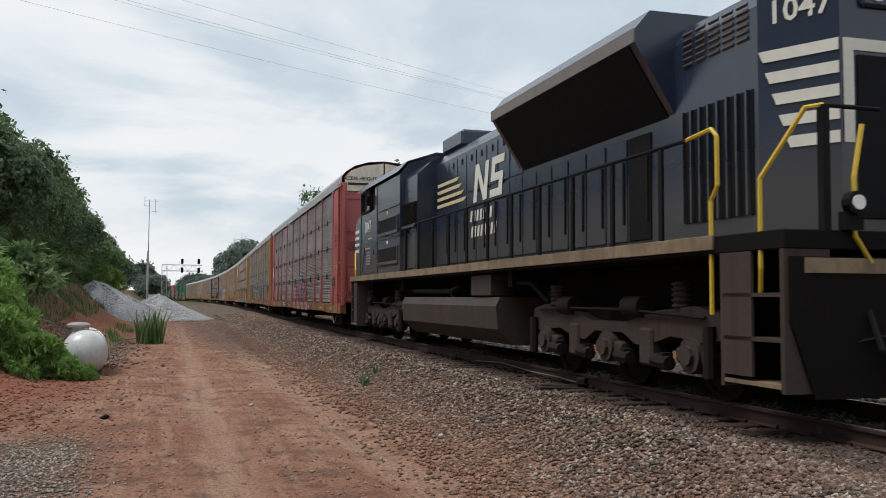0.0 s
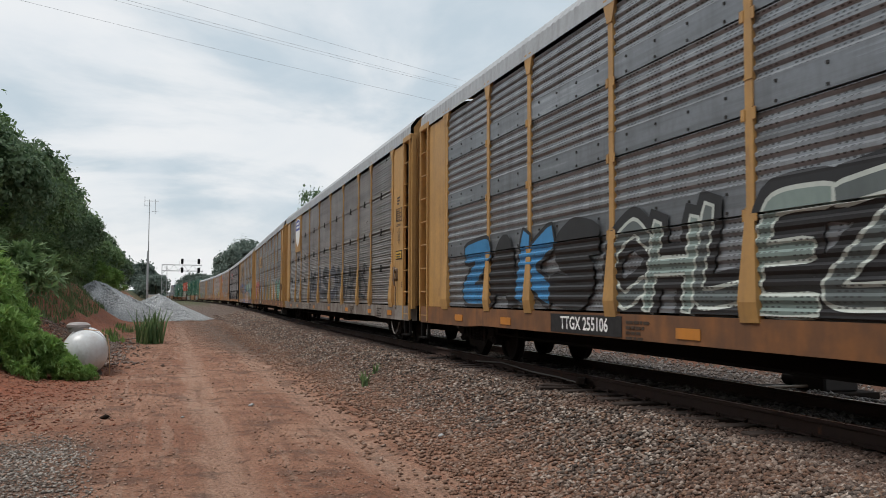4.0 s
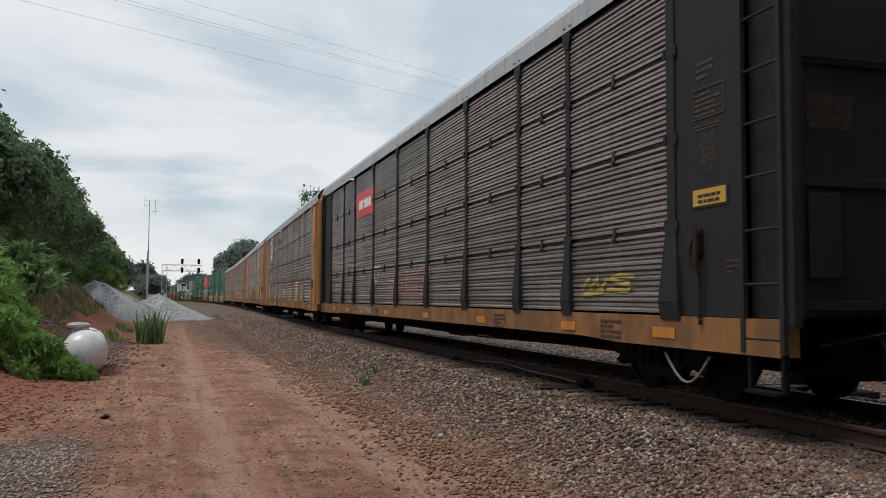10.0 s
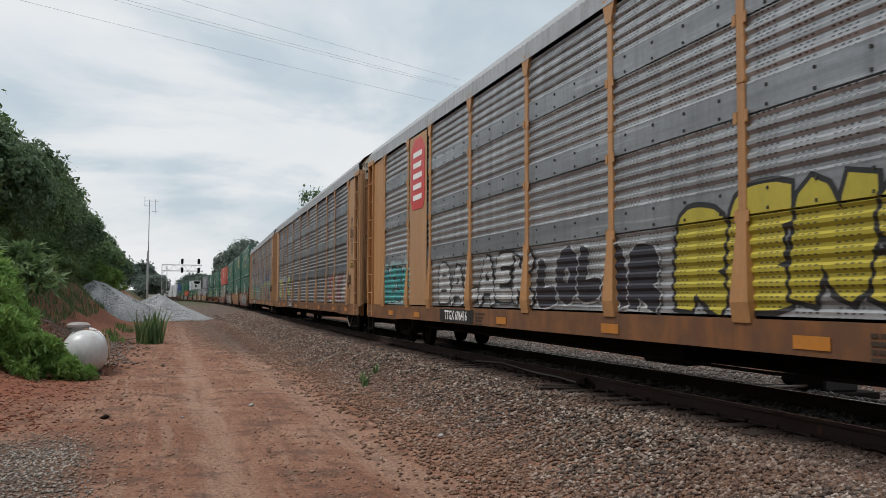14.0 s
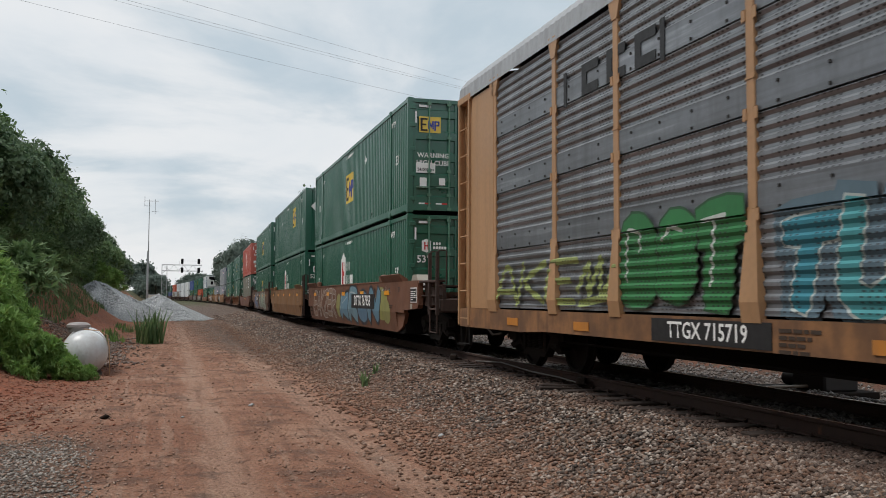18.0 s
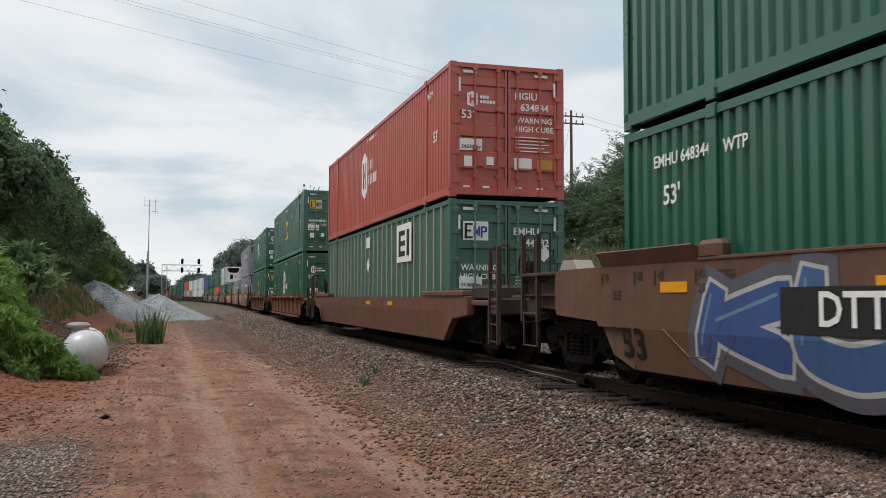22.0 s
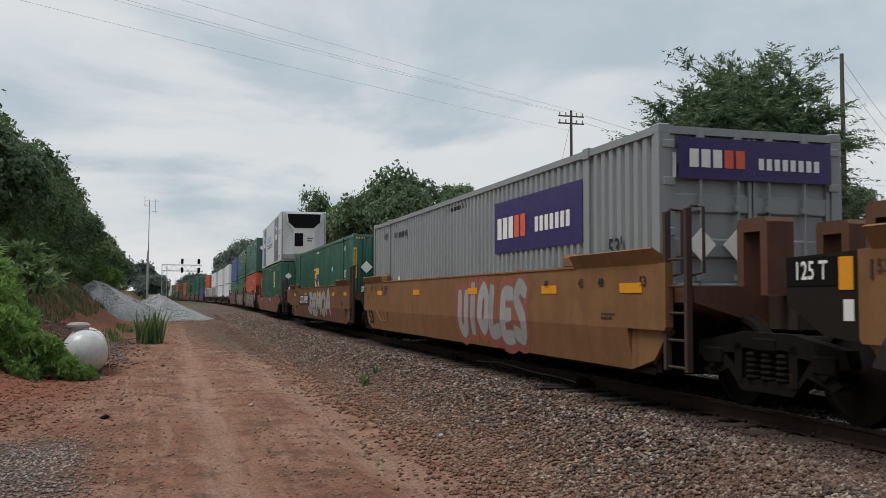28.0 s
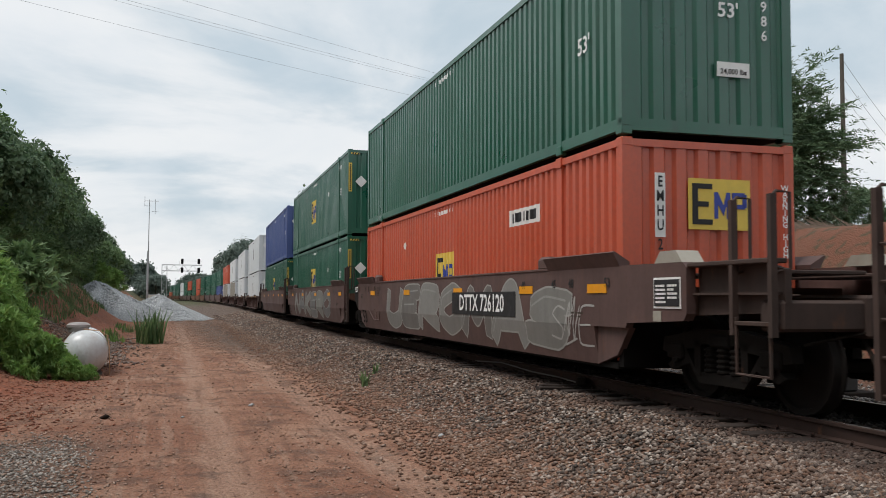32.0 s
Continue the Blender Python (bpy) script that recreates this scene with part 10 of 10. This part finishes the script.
def build_plants():
    rng = random.Random(9)
    lt, rt = "trees on the near bank", "trees beyond the track"
    # wooded bank on the road's side
    for i, (x, y, h) in enumerate(((-7.9, 32, 5.3), (-7.1, 37, 5.5), (-9.3, 40, 7.0), (-6.9, 44, 5.8), (-7.9, 50, 5.9), (-7.1, 56, 5.6), (-8.7, 60, 6.4), (-7.1, 66, 5.3), (-8.1, 73, 6.1), (-7.3, 81, 5.0), (-7.7, 90, 5.1), (-7.5, 100, 4.9), (-7.7, 112, 4.9), (-8.3, 126, 5.1), (-10.0, 140, 5.4), (-12, 34, 5.4), (-12.6, 48, 8.0), (-13, 64, 9), (-13, 85, 9), (-14, 110, 9), (-6.5, 88, 4.5), (-6.0, 101, 4.3), (-6.9, 78, 4.6))):
        plant("tree" if y < 70 else "wood", x, y, h, ("mid", "dark", "mid", "dark")[i % 4], 100 + i, "tree", "dense green tree on the clay bank", "tree", lt, 0.95)
    # unseen trees added behind the camera to darken the train's near side
    for i, (x, y, h) in enumerate(((-11.5, 5, 10), (-10.0, -2, 11), (-12.5, -9, 12), (-10.5, -16, 11), (-11.5, -24, 12), (-10.5, -33, 11))):
        plant("wood", x, y, h, ("mid", "dark")[i % 2], 160 + i, "tree", "tall green tree beside the dirt road", "tree", lt, 1.15)
    for i in range(40):
        y = 26.5 + 1.9 * i
        x = -5.6 - rng.uniform(0, 2.4) - (1.5 if 55 < y < 82 else 0.7 if y > 33 else 0.0)
        plant("shrub", x, y + rng.uniform(-0.8, 0.8), rng.uniform(1.2, 2.2), rng.choice(("mid", "bright", "mid")), 200 + i, "shrub", "leafy green shrub on the clay bank", "shrub", "shrubs on the near bank", 1.2)
    for i, (x, y, h) in enumerate(((-3.55, 21.0, 1.3), (-2.95, 20.6, 1.0), (-2.5, 20.8, 0.62), (-4.3, 21.6, 1.6), (-4.7, 23.5, 1.9), (-4.2, 25.0, 1.5), (-5.3, 26.0, 2.2), (-5.2, 28.6, 1.8), (-2.35, 21.2, 0.66), (-2.1, 21.0, 0.40), (-2.7, 21.1, 0.95), (-5.2, 22.4, 1.9), (-4.0, 20.2, 0.9), (-1.98, 20.6, 0.55), (-1.66, 20.75, 0.36))):
        plant("bush", x, y, h, "bright", 300 + i, "shrub", "bright green leafy shrub beside the white tank", "shrub", "shrubs beside the tank", 0.75)
    # far bank
    for i, (x, y, h, kd) in enumerate(((21.7, 30.6, 7.5, "frond"), (22.4, 38, 5.6, "frond"), (22.3, 33.8, 6.2, "frond"), (22.4, 46, 5.2, "frond"), (23.4, 41.5, 6.0, "frond"), (20.5, 55, 4.6, "tree"), (19.5, 62, 6.0, "tree"), (22.4, 70, 7.4, "tree"), (18.6, 70, 7.6, "tree"), (18.8, 78, 9.2, "tree"), (17.0, 90, 9.6, "tree"), (19.0, 86, 9.4, "tree"), (16.5, 107, 13.4, "thin"), (20.4, 97, 8.2, "tree"), (21.4, 108, 7.0, "tree"), (20.2, 120, 7.0, "tree"), (24.5, 70, 5.6, "tree"), (27, 90, 6.8, "tree"), (50, 56, 5.0, "tree"), (15.0, 200, 14.6, "tree"), (16.6, 205, 12.8, "tree"), (19.5, 192, 8.5, "tree"), (14.0, 217, 12.5, "tree"), (23.0, 185, 7, "tree"), (26, 200, 8, "tree"))):
        # past 150 m the leaf colour has the haze painted in
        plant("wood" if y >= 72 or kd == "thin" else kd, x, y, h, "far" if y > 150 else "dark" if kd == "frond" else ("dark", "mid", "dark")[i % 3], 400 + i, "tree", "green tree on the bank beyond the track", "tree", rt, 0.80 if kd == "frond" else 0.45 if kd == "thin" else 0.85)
    for i in range(26):
        y = 33 + i * 3.7
        plant("shrub", 17.6 + rng.uniform(-0.4, 1.8), y, rng.uniform(0.9, 1.8), rng.choice(("dark", "mid")), 500 + i, "shrub", "dark green shrub on the far bank", "shrub", "shrubs on the far bank", 1.4)
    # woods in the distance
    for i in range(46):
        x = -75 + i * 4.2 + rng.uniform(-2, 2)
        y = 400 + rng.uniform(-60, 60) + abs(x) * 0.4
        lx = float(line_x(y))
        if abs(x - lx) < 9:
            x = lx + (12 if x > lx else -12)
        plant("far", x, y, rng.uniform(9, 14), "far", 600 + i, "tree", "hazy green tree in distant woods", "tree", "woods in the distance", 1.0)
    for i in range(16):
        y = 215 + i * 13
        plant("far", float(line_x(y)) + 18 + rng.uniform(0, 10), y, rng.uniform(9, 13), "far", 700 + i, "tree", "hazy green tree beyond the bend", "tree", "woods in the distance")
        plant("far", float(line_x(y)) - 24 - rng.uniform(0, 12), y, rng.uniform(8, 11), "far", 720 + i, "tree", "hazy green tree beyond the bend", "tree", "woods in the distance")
    # grass over both banks
    r = np.random.default_rng(77)
    n = 26000
    far = r.random(n) < 0.6
    y = np.where(far, 34 + 60 * r.random(n) ** 1.3, 24 + 60 * r.random(n))
    x = np.where(far, line_x(y) + 8.0 + 9.0 * r.random(n), -4.3 - 5.0 * r.random(n))
    a = r.uniform(0, 6.283, n)
    h = r.uniform(0.15, 0.55, n) * np.where(far, 1.2, 0.8)
    z = ground_z(x, y) - 0.02
    w = 0.018 + 0.02 * h
    lean = h * r.uniform(0.1, 0.5, n)
    p0 = np.stack([x - w * np.sin(a), y + w * np.cos(a), z], 1)
    p1 = np.stack([x + w * np.sin(a), y - w * np.cos(a), z], 1)
    p2 = np.stack([x + lean * np.cos(a), y + lean * np.sin(a), z + h], 1)
    me = bpy.data.meshes.new("bank_grass")
    me.from_pydata(np.stack([p0, p1, p2], 1).reshape(-1, 3).tolist(), [], np.arange(n * 3).reshape(n, 3).tolist())
    me.materials.append(None)
    tagged(part("bank_grass", me, LEAF["mid"], None), "rough green grass on the clay banks", "grass", "", "stuff")
    # dead stalks and roots that hang over the cut bank
    n = 2600
    y = 22 + 32 * r.random(n)
    x = line_x(y) + 9.6 + 3.6 * r.random(n)
    h = r.uniform(0.3, 1.1, n)
    a = r.uniform(2.3, 4.0, n)
    z = ground_z(x, y)
    tip = np.stack([x + 0.8 * h * np.cos(a), y + 0.8 * h * np.sin(a), z + h * r.uniform(-0.1, 0.55, n)], 1)
    p0 = np.stack([x, y - 0.012, z - 0.02], 1)
    p1 = np.stack([x, y + 0.012, z + 0.03], 1)
    me = bpy.data.meshes.new("dead_brush")
    me.from_pydata(np.stack([p0, p1, tip], 1).reshape(-1, 3).tolist(), [], np.arange(n * 3).reshape(n, 3).tolist())
    me.materials.append(None)
    tagged(part("dead_brush", me, plain("dry_stalk_brown", (0.16, 0.11, 0.08), 0.9), None), "dry brown stalks and roots on the cut bank", "brush", "", "stuff")
    blades("iris_clump", -0.72, 36.2, 110, 1.35, 0.50, LEAF["mid"], "clump of tall blade-leaved plants by the road")
    blades("weed", 3.63, 17.3, 16, 0.34, 0.09, LEAF["mid"], "small weed growing in the ballast")
    blades("weed", 4.1, 18.4, 12, 0.26, 0.07, LEAF["mid"], "small weed growing in the ballast")
    for i in range(9):
        blades("grass_tuft", -2.0 - 0.35 * (i % 3), 27.0 + 3.4 * i, 26 + i, 0.38, 0.3, LEAF["bright" if i % 2 else "mid"], "grass tuft at the foot of the bank")


# ---- mast, signals, poles and wires ----
def build_signals():
    d = 150.0
    ms = thing("radio_mast", "slim grey radio mast with dipole aerials", "mast")
    x, y = -3.5, d
    zb = float(ground_z(x, y)) - 0.2
    part("pole", Geo().cyl((x, y, zb), (x, y, 9.5), 0.11, 10, 0.09).cyl((x, y, 9.5), (x, y, 16.6), 0.075, 8, 0.05), M["galv"], ms)
    for i, (a, b, z) in enumerate(((-0.7, 1.4, 16.4), (-0.7, 0.3, 15.6), (0.4, 1.4, 14.7))):
        part("aerial", Geo().tube([(x + a, y, z), (x + b, y, z)], 0.035, 5), M["galv"], ms)
    part("aerial", Geo().tube([(x - 0.7, y, 15.5), (x - 0.7, y, 17.1)], 0.035, 5).tube([(x + 0.9, y, 14.4), (x + 0.9, y, 16.7)], 0.035, 5), M["galv"], ms)
    p2 = thing("service_pole", "short grey service pole", "pole")
    part("pole", Geo().cyl((x - 0.1, y - 2, zb), (x - 0.1, y - 2, 8.3), 0.09, 8, 0.08), M["galv"], p2)
    hut = thing("signal_hut", "small white trackside equipment hut", "hut")
    part("walls", Geo().box(-1.2, 1.2, -1.0, 1.0, 0.0, 2.3, 0.03), M["white_paint"], hut)
    part("roof", Geo().box(-1.35, 1.35, -1.15, 1.15, 2.3, 2.42, 0.03), M["galv"], hut)
    hut.matrix_basis = pose(-4.0, 232.0, float(ground_z(-4.0, 232.0)))
    # signal gantry, cantilevered over the track
    gy = 235.0
    gt = thing("signal_gantry", "grey lattice cantilever gantry with signal heads", "signal gantry")
    xl, xr = -1.6, 7.4
    zb = float(ground_z(xl, gy)) - 0.2
    for i, xx in enumerate((xl - 0.6, xl + 0.6)):
        for yy in (gy - 0.5, gy + 0.5):
            part("mast_leg", Geo().cyl((xx, yy, zb), (xx, yy, 9.2), 0.08, 6), M["galv"], gt)
    g = Geo()
    for i in range(9):
        z0, z1 = zb + i * (9.2 - zb) / 9, zb + (i + 1) * (9.2 - zb) / 9
        a, b = (xl - 0.6, xl + 0.6) if i % 2 else (xl + 0.6, xl - 0.6)
        g.cyl((a, gy - 0.5, z0), (b, gy - 0.5, z1), 0.05, 5)
    part("mast_bracing", g, M["galv"], gt)
    for z in (7.7, 9.2):
        part("boom", Geo().box(xl - 0.6, xr, gy - 0.5, gy - 0.38, z - 0.08, z + 0.08).box(xl - 0.6, xr, gy + 0.38, gy + 0.5, z - 0.08, z + 0.08), M["galv"], gt)
    g = Geo()
    for i in range(8):
        a = xl + i * (xr - xl) / 8
        b = xl + (i + 1) * (xr - xl) / 8
        g.cyl((a, gy - 0.45, 7.7 if i % 2 else 9.2), (b, gy - 0.45, 9.2 if i % 2 else 7.7), 0.045, 5)
    part("boom_bracing", g, M["galv"], gt)
    part("walk_rail", Geo().tube([(2.0, gy - 0.5, 10.2), (xr, gy - 0.5, 10.2)], 0.03, 5).tube([(2.0, gy - 0.5, 9.2), (2.0, gy - 0.5, 10.2)], 0.03, 5), M["galv"], gt)
    for xx in (2.6, 6.6):
        for z in (7.55, 9.75):
            hd = part("signal_head", Geo().box(xx - 0.32, xx + 0.32, gy - 0.75, gy - 0.62, z - 0.3, z + 1.0, 0.12), M["black_matt"], gt, "black signal head")
            for zz in (z, z + 0.35, z + 0.7):
                part("lens", Geo().cyl((xx, gy - 0.75, zz), (xx, gy - 0.9, zz), 0.13, 8), M["black_matt"], hd)
    # utility poles and wires
    wood = painted("weathered_pole_wood", (0.10, 0.085, 0.07), 0.95, (0.05, 0.04, 0.03), 0.5, 0.0)

    def pole(x, y, top, arms, label):
        ob = thing("utility_pole", label, "utility pole", "utility poles")
        zb = float(ground_z(x, y)) - 0.3
        part("pole", Geo().cyl((x, y, zb), (x, y, top), 0.13, 10, 0.085), wood, ob)
        for z in arms:
            part("crossarm", Geo().box(x - 0.95, x + 0.95, y - 0.05, y + 0.05, z - 0.04, z + 0.04), wood, ob)
            for dx in (-0.85, -0.4, 0.4, 0.85):
                part("insulator", cached("insulator", lambda: Geo().cyl((0, 0, 0.06), (0, 0, 0.26), 0.05, 6)), M["galv"], ob, "", pose(x + dx, y, z))
        return ob

    px, py = 26.0, 56.0
    pole(px, py, 14.0, (13.6, 13.1), "weathered wooden utility pole with two crossarms")
    pole(28.2, 32.6, 12.0, (), "weathered wooden utility pole beside a tree")
    pole(-33.0, 21.0, 15.0, (14.4,), "tall wooden utility pole on the wooded bank")
    pole(75.0, 66.0, 12.5, (12.0,), "distant wooden utility pole")

    def wire(a, b, sag, r=0.011):
        a, b = Vector(a), Vector(b)
        pts = []
        for i in range(25):
            t = i / 24
            p = a.lerp(b, t)
            p.z -= sag * 4 * t * (1 - t)
            pts.append(p)
        ob = thing("wire", "thin overhead wire strung between poles", "wire", "overhead wires")
        part("wire", Geo().tube(pts, r, 4), M["wire_grey"], ob)

    for dx, dz, ye, sag in ((-0.85, 13.855, 22.4, 0.5), (-0.4, 13.855, 22.0, 0.45), (0.85, 13.855, 18.6, 0.4)):
        wire((px + dx, py, dz), (-33.0, ye, 14.6), sag, 0.005)
    wire((px, py, 12.6), (-33.0, 21.3, 13.4), 0.5, 0.005)
    for dz in (13.7, 13.2):
        wire((px + 1, py, dz), (75.0, 66.0, dz - 1.4), 1.6)
    for dz in (11.8, 11.0, 10.2):
        wire((28.2, 32.6, dz), (75.0, 66.0, dz - 0.4), 2.6, 0.008)
    wire((px, py, 13.4), (px - 3.0, py - 1.0, float(ground_z(px - 3.0, py - 1.0)) - 0.35), 0.0)


build_ground()
build_track()
build_switch_machine()
build_tank()
build_plants()
build_signals()
build_locomotive()
build_autoracks()
build_wells()
build_containers()
build_stones()
motions()
